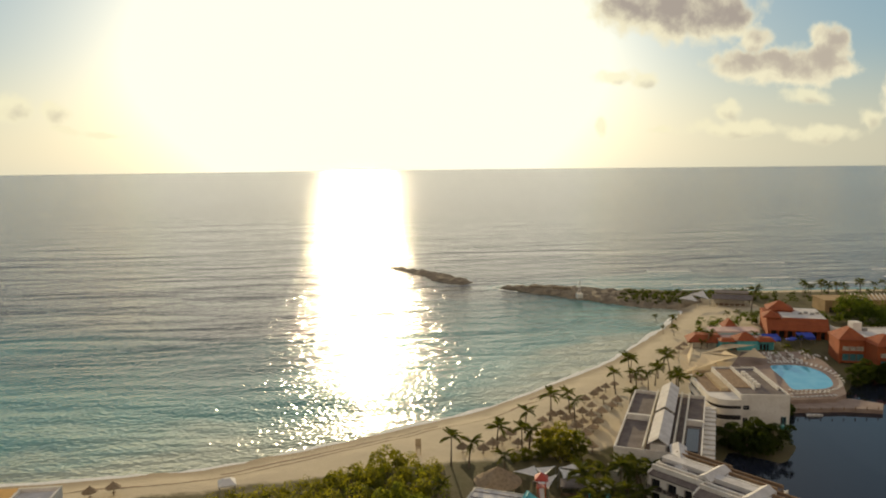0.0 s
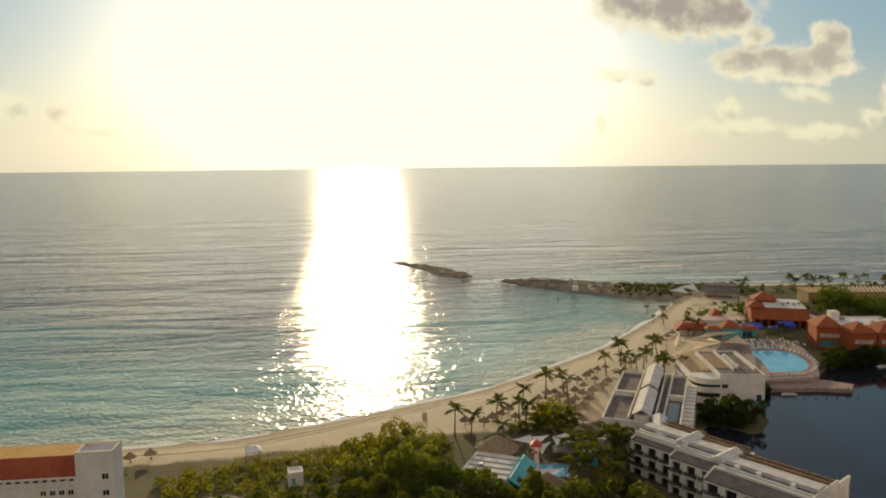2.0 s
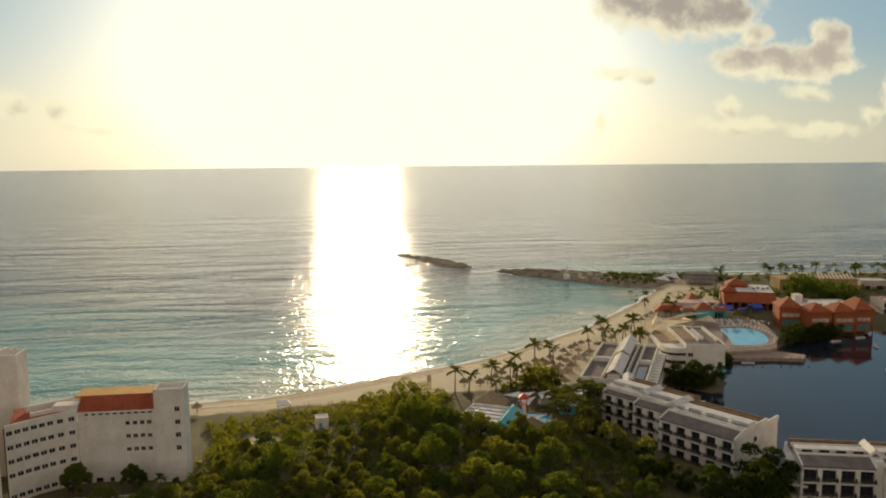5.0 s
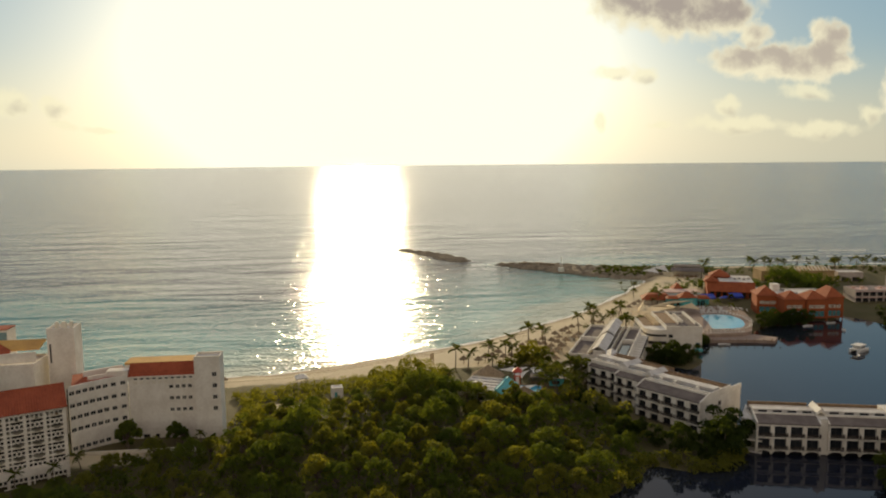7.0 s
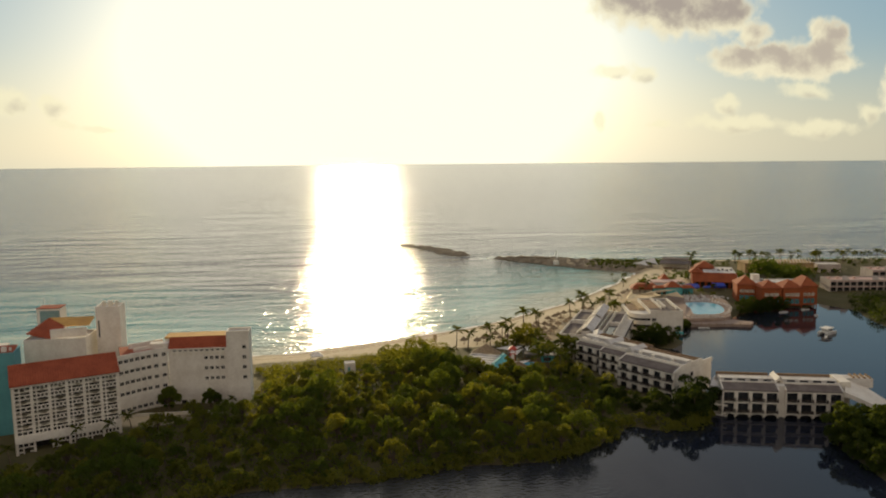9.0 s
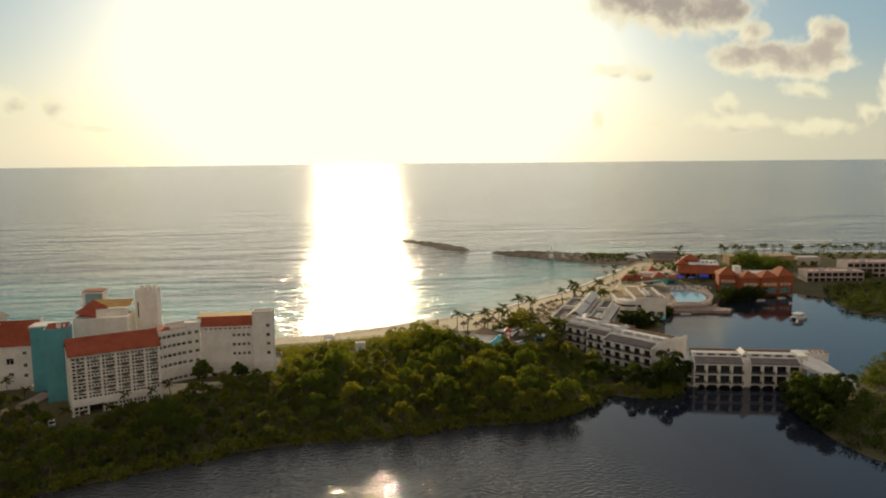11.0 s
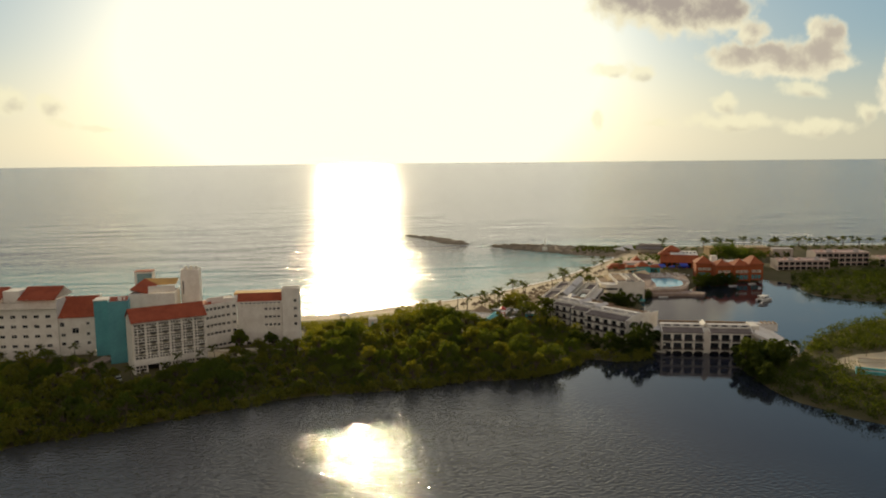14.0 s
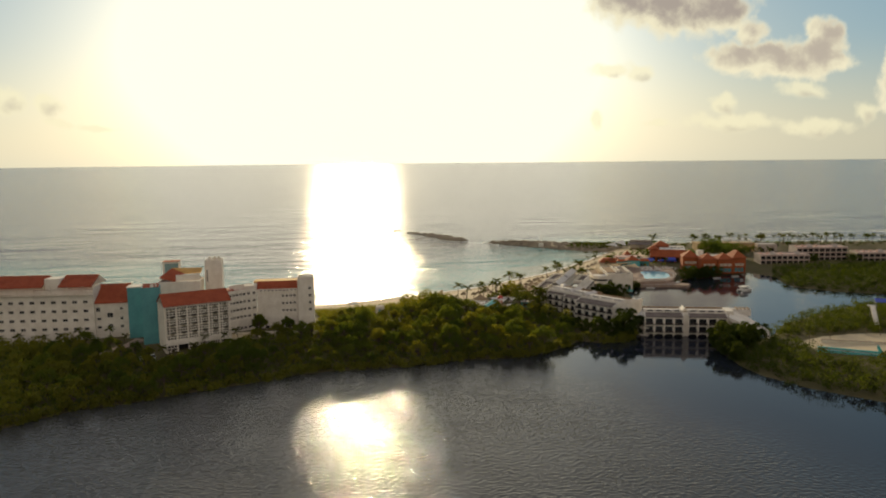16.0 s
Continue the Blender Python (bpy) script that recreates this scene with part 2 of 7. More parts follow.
def ground_material():
    m = bpy.data.materials.new("ground")
    m.use_nodes = True
    g = Nodes(m.node_tree)
    pos = g.add("ShaderNodeTexCoord").outputs["Object"]
    sand = g.attribute("sand")
    edge = g.math("ADD", sand, g.math("MULTIPLY", g.math("SUBTRACT", g.noise(pos, 0.16, 5.0, 0.65), 0.5), 0.5))
    sep = g.add("ShaderNodeSeparateXYZ")
    g.link(pos, sep.inputs[0])
    dry = g.mix(g.noise(pos, 0.35, 6.0, 0.7), (0.62, 0.52, 0.36), (0.48, 0.39, 0.26))
    dry = g.mix(g.ramp(g.noise(pos, 2.2, 5.0, 0.7), 0.62, 0.72), dry, (0.33, 0.25, 0.16))
    beach = g.mix(g.ramp(sep.outputs[2], 0.15, 0.75), (0.34, 0.27, 0.18), dry)
    soil = g.mix(g.noise(pos, 0.12, 5.0, 0.6), (0.07, 0.075, 0.03), (0.15, 0.115, 0.065))
    c = g.mix(g.ramp(edge, 0.4, 0.6), soil, beach)
    b = g.add("ShaderNodeBsdfPrincipled")
    g.link(c, b.inputs["Base Color"])
    b.inputs["Roughness"].default_value = 0.9
    b.inputs["Specular IOR Level"].default_value = 0.08
    bp = g.add("ShaderNodeBump")
    bp.inputs["Strength"].default_value, bp.inputs["Distance"].default_value = 0.7, 0.25
    g.link(g.math("ADD", g.noise(pos, 0.9, 6.0, 0.65), g.noise(pos, 0.15, 3.0)), bp.inputs["Height"])
    g.link(bp.outputs[0], b.inputs["Normal"])
    g.link(b.outputs[0], g.add("ShaderNodeOutputMaterial").inputs[0])
    return m


M_SEA, M_LAGOON, M_GROUND = sea_material(), lagoon_material(), ground_material()
M_WHITE = surface("white_stucco", (0.78, 0.73, 0.65), (0.64, 0.58, 0.50), 0.25, 0.85, 0.3, 3.0)
M_CREAM = surface("cream_stucco", (0.74, 0.68, 0.56), (0.60, 0.54, 0.43), 0.22, 0.85, 0.3, 3.0)
M_GLASS = surface("dark_glass", (0.015, 0.018, 0.022), (0.03, 0.032, 0.036), 0.4, 0.12)
# shade inside rooms, undercrofts and galleries put in as a dark base colour
M_DARK = surface("recess_shade", (0.03, 0.028, 0.026), (0.05, 0.045, 0.04), 0.6, 0.8)
M_RED = surface("terracotta_tiles", (0.36, 0.09, 0.045), (0.26, 0.062, 0.032), 0.3, 0.75, 0.5, 5.0)
M_TERRA = surface("orange_clay_tiles", (0.35, 0.098, 0.042), (0.25, 0.07, 0.033), 0.3, 0.8, 0.5, 5.0)
# a browner, duller tone than M_WHITE
M_DIM = surface("dull_stucco", (0.50, 0.43, 0.38), (0.36, 0.31, 0.28), 0.3, 0.9, 0.4, 3.0)
M_OCHRE = surface("ochre_stucco", (0.44, 0.30, 0.15), (0.33, 0.22, 0.11), 0.25, 0.9, 0.3, 3.0)
M_YELLOW = surface("ochre_roof", (0.62, 0.36, 0.12), (0.5, 0.28, 0.1), 0.2, 0.8, 0.4, 4.0)
M_ORANGE = surface("orange_stucco", (0.38, 0.105, 0.042), (0.29, 0.08, 0.034), 0.25, 0.85, 0.3, 3.0)
M_TEAL = surface("teal_paint", (0.10, 0.33, 0.35), (0.08, 0.26, 0.28), 0.2, 0.7, 0.2, 3.0)
M_GREYTEAL = surface("faded_teal_paint", (0.24, 0.34, 0.33), (0.18, 0.27, 0.27), 0.2, 0.8, 0.2, 3.0)
M_DECKROOF = surface("weathered_roofing", (0.21, 0.175, 0.155), (0.135, 0.11, 0.10), 0.35, 0.9, 0.6, 2.5)
M_PALEROOF = surface("pale_membrane", (0.66, 0.62, 0.58), (0.5, 0.46, 0.42), 0.4, 0.8, 0.3, 3.0)
M_PINKROOF = surface("faded_pink_roof", (0.62, 0.44, 0.38), (0.5, 0.34, 0.3), 0.3, 0.85, 0.3, 3.0)
M_RAIL = surface("dark_balcony_rail", (0.035, 0.025, 0.02), (0.06, 0.045, 0.035), 0.8, 0.6)
M_THATCH = surface("thatch", (0.34, 0.25, 0.16), (0.22, 0.16, 0.10), 1.5, 0.95, 0.9, 9.0, vary=0.2)
M_BARK = surface("bark", (0.20, 0.155, 0.11), (0.12, 0.09, 0.06), 1.2, 0.95, 0.8, 6.0, vary=0.15)
M_ROCK = surface("limestone", (0.32, 0.26, 0.18), (0.17, 0.135, 0.095), 0.25, 0.95, 1.0, 1.2)
M_WOOD = surface("timber", (0.30, 0.20, 0.12), (0.2, 0.13, 0.08), 0.9, 0.8, 0.5, 6.0, vary=0.15)
M_PAVE = surface("pale_paving", (0.36, 0.27, 0.215), (0.28, 0.205, 0.165), 0.4, 0.85, 0.4, 3.0)
M_CANVAS = surface("sand_canvas", (0.62, 0.48, 0.30), (0.52, 0.4, 0.25), 0.4, 0.85)
M_WHITECLOTH = surface("white_canvas", (0.78, 0.74, 0.68), (0.66, 0.62, 0.56), 0.6, 0.8)
M_BLUECLOTH = surface("blue_canvas", (0.02, 0.05, 0.38), (0.015, 0.035, 0.28), 0.6, 0.7)
M_POOL = surface("pool_water", (0.10, 0.42, 0.60), (0.16, 0.50, 0.66), 0.25, 0.06, 0.25, 1.5)
M_TURQ = surface("turquoise_paint", (0.10, 0.46, 0.46), (0.08, 0.36, 0.38), 0.4, 0.6)
M_REDPAINT = surface("red_paint", (0.55, 0.07, 0.04), (0.42, 0.05, 0.03), 0.6, 0.5)
M_HULL = surface("white_gelcoat", (0.72, 0.70, 0.66), (0.6, 0.57, 0.52), 0.5, 0.35)
M_STEEL = surface("grey_steel", (0.35, 0.34, 0.33), (0.25, 0.24, 0.23), 1.0, 0.5, metal=0.6)
M_FOAM = surface("sea_foam", (0.82, 0.80, 0.74), (0.7, 0.68, 0.62), 0.5, 0.9, 0.4, 3.0)
M_LEAF = leafy("mangrove_leaves", (0.115, 0.135, 0.03), (0.205, 0.205, 0.05))
M_LEAF2 = leafy("broad_leaves", (0.068, 0.105, 0.026), (0.135, 0.16, 0.038))
# M_LEAF darkened: weaker glare away from the sun put into the base colour
M_LEAF3 = leafy("mangrove_leaves_off_glare", (0.032, 0.055, 0.014), (0.07, 0.088, 0.022))
M_FROND = leafy("palm_leaves", (0.045, 0.066, 0.018), (0.105, 0.11, 0.03), 0.8)

# ---- helpers for building ----


def part(name, bm, material, parent, label="", smooth=False, at=None):
    """One bmesh as one mesh object under a thing or a part."""
    me = bpy.data.meshes.new(name)
    bm.normal_update()
    bm.to_mesh(me)
    bm.free()
    me.materials.append(material)
    if smooth:
        me.shade_smooth()
    ob = new(name, me)
    if parent is not None:
        ob.parent = parent
    if at is not None:
        ob.matrix_basis = at
    return tagged(ob, label)


def share(name, me, parent, at, label=""):
    """Another object on a mesh that is already there."""
    ob = new(name, me)
    ob.parent, ob.matrix_basis = parent, at
    return tagged(ob, label)


def thing(name, at, label, category, group="", kind=""):
    ob = new(name)
    ob.empty_display_size = 0.5
    ob.matrix_basis = at
    return tagged(ob, label, category, group, kind)


def box(bm, x0, x1, y0, y1, z0, z1):
    vs = [bm.verts.new((x, y, z)) for z in (z0, z1) for x, y in ((x0, y0), (x1, y0), (x1, y1), (x0, y1))]
    for f in ((3, 2, 1, 0), (4, 5, 6, 7), (0, 1, 5, 4), (1, 2, 6, 5), (2, 3, 7, 6), (3, 0, 4, 7)):
        bm.faces.new([vs[i] for i in f])
    return bm


def boxes(*rows):
    bm = bmesh.new()
    for r in rows:
        box(bm, *r)
    return bm


def prism(bm, poly, z0, z1):
    lo, hi = [bm.verts.new((x, y, z0)) for x, y in poly], [bm.verts.new((x, y, z1)) for x, y in poly]
    n = len(poly)
    bm.faces.new(hi)
    bm.faces.new(lo[::-1])
    for i in range(n):
        bm.faces.new((lo[i], lo[(i + 1) % n], hi[(i + 1) % n], hi[i]))
    return bm


def cone(bm, x, y, z0, z1, r0, r1, n=8):
    lo = [bm.verts.new((x + r0 * math.cos(a), y + r0 * math.sin(a), z0)) for a in (2 * math.pi * i / n for i in range(n))]
    hi = [bm.verts.new((x + r1 * math.cos(a), y + r1 * math.sin(a), z1)) for a in (2 * math.pi * i / n for i in range(n))]
    for i in range(n):
        bm.faces.new((lo[i], lo[(i + 1) % n], hi[(i + 1) % n], hi[i]))
    bm.faces.new(hi)
    bm.faces.new(lo[::-1])
    return bm


# ---- land and water ----
BAY = [(-900, 120), (-300, 150), (-150, 168), (-58, 172), (-28, 174.5), (-4, 183.5), (27, 198.5), (49, 208.5), (72, 227), (100, 250), (118, 269), (141, 296), (158, 318), (172, 337), (177, 346)]
POINT = [(172, 352), (154, 362), (140, 381), (122, 402), (109, 418), (97, 434), (112, 436), (140, 424), (165, 408), (195, 396)]
FAR = [(240, 396), (300, 390), (360, 382), (440, 368), (700, 320), (1500, 200)]
INNER = [(1500, -60), (500, 60), (330, 118), (260, 149), (238, 162), (226, 178), (228, 193), (236, 212), (228, 232), (218, 222), (196, 224), (180, 216), (169, 204), (163, 196), (146, 197), (132, 186), (128, 166), (118, 156), (108, 166), (101, 156), (102, 138), (108, 112), (106, 96), (98, 84), (90, 76), (80, 75), (72, 80), (57, 66), (41, 59), (26, 60), (10, 56), (-8, 54), (-29, 53), (-47, 46), (-76, 33), (-102, 23), (-117, 11), (-160, -10), (-300, -60), (-900, -160)]
SPIT = [(150, 74), (166, 92), (200, 114), (219, 123), (241, 126), (330, 96), (500, 30), (500, -260), (300, -170), (170, -38), (138, -6), (124, 10), (117, 24), (116, 42), (119, 58), (128, 66)]
ISLET = [(33, 541), (38, 526), (47, 512), (50, 498), (58, 490), (60, 470), (68, 458), (76, 449), (86, 457), (84, 470), (76, 478), (77, 492), (68, 500), (62, 514), (50, 522), (44, 538)]


def signed(poly, px, py):
    """Distance to a closed outline, positive inside."""
    best, inside = np.full(px.shape, 1e9), np.zeros(px.shape, bool)
    for (ax, ay), (bx, by) in zip(poly, poly[1:] + poly[:1]):
        dx, dy = bx - ax, by - ay
        t = np.clip(((px - ax) * dx + (py - ay) * dy) / (dx * dx + dy * dy), 0, 1)
        best = np.minimum(best, np.hypot(px - ax - t * dx, py - ay - t * dy))
        if ay != by:
            inside ^= ((ay > py) != (by > py)) & (px < dx * (py - ay) / dy + ax)
    return np.where(inside, best, -best)


def off_line(line, px, py):
    best = np.full(px.shape, 1e9)
    for (ax, ay), (bx, by) in zip(line, line[1:]):
        dx, dy = bx - ax, by - ay
        t = np.clip(((px - ax) * dx + (py - ay) * dy) / (dx * dx + dy * dy), 0, 1)
        best = np.minimum(best, np.hypot(px - ax - t * dx, py - ay - t * dy))
    return best


def wobble(px, py, s):
    """A smooth unevenness of about one, from a few waves."""
    return (np.sin(px * s + 1.3 * np.sin(py * s * 0.7)) + np.sin(py * s * 1.3 + 2 + np.sin(px * s * 0.6)) + np.sin((px + py) * s * 2.1 + 1)) / 3


def land_height(px, py):
    px, py = np.asarray(px, float), np.asarray(py, float)
    wx, wy = px + 0.8 * wobble(px, py, 0.16), py + 0.8 * wobble(py, px, 0.17)
    d = np.maximum(signed(BAY + POINT + FAR + INNER, wx, wy), signed(SPIT, wx, wy))
    z = np.where(d < 0, np.maximum(0.10 * d, -3.0), np.minimum(0.10 * d, 1.2) + 1.3 * np.clip((d - 12) / 30, 0, 1))
    hill = np.exp(-(((px + 75) / 60) ** 2 + ((py - 105) / 34) ** 2) ** 2)
    z = z + hill * np.clip(d / 14, 0, 1) * (4.9 - np.minimum(z, 4.9)) * 1.0
    return z + np.where(d > 5, 0.14 * wobble(px, py, 0.35), 0.0)


LUT = land_height(*np.meshgrid(np.arange(-320, 640, 2.0), np.arange(-200, 460, 2.0)))


def height_at(x, y):
    """The ground's height, from a table."""
    u, v = min(max((x + 320) / 2, 0), LUT.shape[1] - 2), min(max((y + 200) / 2, 0), LUT.shape[0] - 2)
    i, j = int(u), int(v)
    u, v = u - i, v - j
    return float((LUT[j, i] * (1 - u) + LUT[j, i + 1] * u) * (1 - v) + (LUT[j + 1, i] * (1 - u) + LUT[j + 1, i + 1] * u) * v)


def sheet(name, xs, ys, zfun, material, attrs, **tags):
    gx, gy = np.meshgrid(xs, ys)
    z = zfun(gx, gy)
    me = bpy.data.meshes.new(name)
    nx, ny = len(xs), len(ys)
    idx = np.arange(nx * ny).reshape(ny, nx)
    quads = np.stack([idx[:-1, :-1], idx[:-1, 1:], idx[1:, 1:], idx[1:, :-1]], -1).reshape(-1, 4)
    me.from_pydata(np.stack([gx, gy, z], -1).reshape(-1, 3).tolist(), [], quads.tolist())
    for key, fun in attrs.items():
        a = me.attributes.new(key, "FLOAT", "POINT")
        a.data.foreach_set("value", fun(gx, gy).ravel().astype(np.float32))
    me.materials.append(material)
    me.shade_smooth()
    return tagged(new(name, me), **tags)


def sandiness(px, py):
    bay = off_line(BAY, px, py)
    width = np.interp(px, [-100, -20, 20, 60, 100, 200], [22, 24, 34, 52, 60, 46])
    far = off_line([(210, 392)] + FAR, px, py)
    near = np.maximum((width - bay) / 14, (20 - far) / 14)
    # trodden clearings round the hotel drive, the resort and the spit
    clear = np.exp(-(((px - 176) / 26) ** 2 + ((py - 52) / 15) ** 2) ** 2) * 1.1
    clear = np.maximum(clear, np.exp(-(((px + 62) / 20) ** 2 + ((py - 92) / 7) ** 2)) * 0.75)
    clear = np.maximum(clear, np.exp(-(((px + 22.5) / 6) ** 2 + ((py - 130) / 3.6) ** 2)) * 1.1)
    resort = np.exp(-(((px - 190) / 60) ** 2 + ((py - 262) / 55) ** 2) ** 2) * 0.36
    return np.clip(np.maximum(np.maximum(near, clear), resort), -0.5, 1.5)


def stretch(lo, hi, step, reach):
    a = np.arange(lo, hi + step, step)
    out = np.array([6, 20, 50, 110, 230, 480, 1000, 2000])
    out = out[out < reach]
    return np.concatenate([(lo - out)[::-1], a, a[-1] + out])


land = sheet("ground", stretch(-210, 470, 2.5, 700), stretch(-30, 445, 2.5, 300), land_height, M_GROUND, {"sand": sandiness}, label="low sandy coast with beach, scrub soil and lagoon banks", category="ground", kind="structure")


def sea_depth(px, py):
    d = np.minimum(off_line(BAY, px, py), 1e9)
    far = np.minimum(off_line(FAR, px, py), off_line(POINT[5:], px, py)) * 12.0
    left = np.clip((-px - 20) / 400, 0, 0.35)
    return np.clip(np.minimum(d, far) / (330 + 900 * left), 0, 1.2)


def far_rise(px, py):
    """The sheet lifts a little far out, so that its edge lies on the true horizon."""
    return 56.0 * np.clip((py - 700) / 4250, 0, 1) ** 2


sea = sheet("sea", np.concatenate([np.linspace(-4900, -420, 12), np.arange(-400, 700, 6.0), np.linspace(720, 4900, 12)]), np.concatenate([np.arange(104, 700, 6.0), np.geomspace(710, 4950, 24)]), far_rise, M_SEA, {"depth": sea_depth}, label="calm turquoise sea with low swell under a low sun", category="sea", kind="structure")

bm = bmesh.new()
bm.faces.new([bm.verts.new((x, y, 0.05)) for x, y in ((-4900, -4900), (4900, -4900), (4900, 100), (1500, 70), (400, 240), (290, 265), (200, 262), (150, 232), (120, 212), (85, 172), (40, 130), (-60, 108), (-300, 55), (-900, -20), (-4900, -20))])
tagged(part("lagoon", bm, M_LAGOON, None), "dark still lagoon water mirroring trees and sky", "lagoon", kind="structure")

# ---- building kit: local x runs along the front, y goes back, z up ----
MESHES = {}


def cached(key, make):
    if key not in MESHES:
        bm = make()
        me = bpy.data.meshes.new(key[0])
        bm.normal_update()
        bm.to_mesh(me)
        bm.free()
        me.materials.append(key[-1])
        MESHES[key] = me
    return MESHES[key]


def window_frame(w, h, bars):
    t = 0.07
    rows = [(0, w, -0.05, 0.05, 0, t), (0, w, -0.05, 0.05, h - t, h), (0, t, -0.05, 0.05, t, h - t), (w - t, w, -0.05, 0.05, t, h - t)]
    for i in range(1, bars + 1):
        x = w * i / (bars + 1)
        rows.append((x - 0.035, x + 0.035, -0.04, 0.04, t, h - t))
    return boxes(*rows)


def window(parent, x, y, z, w, h, bars=1, frame_mat=None, turn=0.0):
    """A framed pane set into an opening, at its lower left corner."""
    fm = frame_mat or M_WHITE
    ob = share("window", cached(("window", w, h, bars, fm), lambda: window_frame(w, h, bars)), parent, pose(x, y, z, 0, 0, turn))
    share("pane", cached(("pane", w, h, M_GLASS), lambda: boxes((0.03, w - 0.03, 0.012, 0.03, 0.03, h - 0.03))), ob, Matrix.Identity(4))
    return ob


def pierced(bm, w, z0, z1, holes, thick=0.35, y=0.0):
    """A wall along x with holes right through it: front, back, reveals and edges."""
    xs = sorted({0.0, w, *(h[0] for h in holes), *(h[1] for h in holes)})
    zs = sorted({z0, z1, *(h[2] for h in holes), *(h[3] for h in holes)})
    at = {}

    def v(x, yy, z):
        k = (round(x, 4), round(yy, 4), round(z, 4))
        if k not in at:
            at[k] = bm.verts.new(k)
        return at[k]

    solid = lambda i, j: 0 <= i < len(xs) - 1 and 0 <= j < len(zs) - 1 and not any(h[0] <= (xs[i] + xs[i + 1]) / 2 <= h[1] and h[2] <= (zs[j] + zs[j + 1]) / 2 <= h[3] for h in holes)
    for i in range(len(xs) - 1):
        for j in range(len(zs) - 1):
            if not solid(i, j):
                continue
            a, b, c, d = xs[i], xs[i + 1], zs[j], zs[j + 1]
            bm.faces.new((v(a, y, c), v(b, y, c), v(b, y, d), v(a, y, d)))
            bm.faces.new((v(a, y + thick, d), v(b, y + thick, d), v(b, y + thick, c), v(a, y + thick, c)))
            for di, dj, e in ((-1, 0, ((a, c), (a, d))), (1, 0, ((b, d), (b, c))), (0, -1, ((b, c), (a, c))), (0, 1, ((a, d), (b, d)))):
                if not solid(i + di, j + dj):
                    (x1, z_1), (x2, z_2) = e
                    bm.faces.new((v(x1, y, z_1), v(x2, y, z_2), v(x2, y + thick, z_2), v(x1, y + thick, z_1)))
    return bm


def shell(parent, w, d, z0, z1, material, holes=(), back=True, y0=0.0, x0=0.0, roof=None, lip=0.5):
    """A block: pierced front, plain sides and back, and a flat roof sunk behind a parapet."""
    t = 0.35
    part("front_wall", pierced(bmesh.new(), w, z0, z1, list(holes), t), material, parent, at=pose(x0, y0, 0))
    part("side_wall", boxes((0, t, t + 0.002, d, z0, z1)), material, parent, at=pose(x0, y0, 0))
    part("side_wall", boxes((w - t, w, t + 0.002, d, z0, z1)), material, parent, at=pose(x0, y0, 0))
    if back:
        part("back_wall", boxes((t + 0.002, w - t - 0.002, d - t, d, z0, z1)), material, parent, at=pose(x0, y0, 0))
    if roof:
        part("flat_roof", boxes((t + 0.003, w - t - 0.003, t + 0.004, d - t - 0.003, z1 - lip - 0.25, z1 - lip)), roof, parent, at=pose(x0, y0, 0))
    # upright dark panel: unlit rooms painted in, so openings show no daylight
    part("room_shade_panel", boxes((t + 0.003, w - t - 0.003, t + 0.6, t + 0.75, z0, z1 - lip - 0.3)), M_DARK, parent, at=pose(x0, y0, 0))


def fit_windows(parent, holes, bars=1, y=0.2, x0=0.0, y0=0.0):
    for a, b, c, d in holes:
        window(parent, x0 + a, y0 + y, c, round(b - a, 3), round(d - c, 3), bars)


def slab(pts, thick):
    """A sloped sheet with thickness through corner points given in order."""
    bm = bmesh.new()
    hi = [bm.verts.new(p) for p in pts]
    lo = [bm.verts.new((p[0], p[1], p[2] - thick)) for p in pts]
    n = len(pts)
    bm.faces.new(hi)
    bm.faces.new(lo[::-1])
    for i in range(n):
        bm.faces.new((lo[i], lo[(i + 1) % n], hi[(i + 1) % n], hi[i]))
    bmesh.ops.recalc_face_normals(bm, faces=bm.faces)
    return bm


def tile_roof(parent, x0, x1, ya, za, yb, zb, label="", mat=None):
    """A tiled slope from the eave (ya, za) up to (yb, zb): one ribbed sheet with an underside."""
    bm = bmesh.new()
    n = max(int((x1 - x0) / 0.55), 1) * 3
    row = [(x0 + (x1 - x0) * i / n, 0.12 if i % 3 == 1 else 0.0) for i in range(n + 1)]
    lo, hi = [bm.verts.new((x, ya, za + h)) for x, h in row], [bm.verts.new((x, yb, zb + h)) for x, h in row]
    lu, hu = [bm.verts.new((x, ya, za - 0.22)) for x, h in row], [bm.verts.new((x, yb, zb - 0.22)) for x, h in row]
    for i in range(n):
        bm.faces.new((lo[i], lo[i + 1], hi[i + 1], hi[i]))
        bm.faces.new((lu[i + 1], lu[i], hu[i], hu[i + 1]))
        bm.faces.new((lu[i], lu[i + 1], lo[i + 1], lo[i]))
        bm.faces.new((hi[i], hi[i + 1], hu[i + 1], hu[i]))
    bm.faces.new((lo[0], hi[0], hu[0], lu[0]))
    bm.faces.new((lu[n], hu[n], hi[n], lo[n]))
    bmesh.ops.recalc_face_normals(bm, faces=bm.faces)
    return part("tiled_roof", bm, mat or M_RED, parent, label)


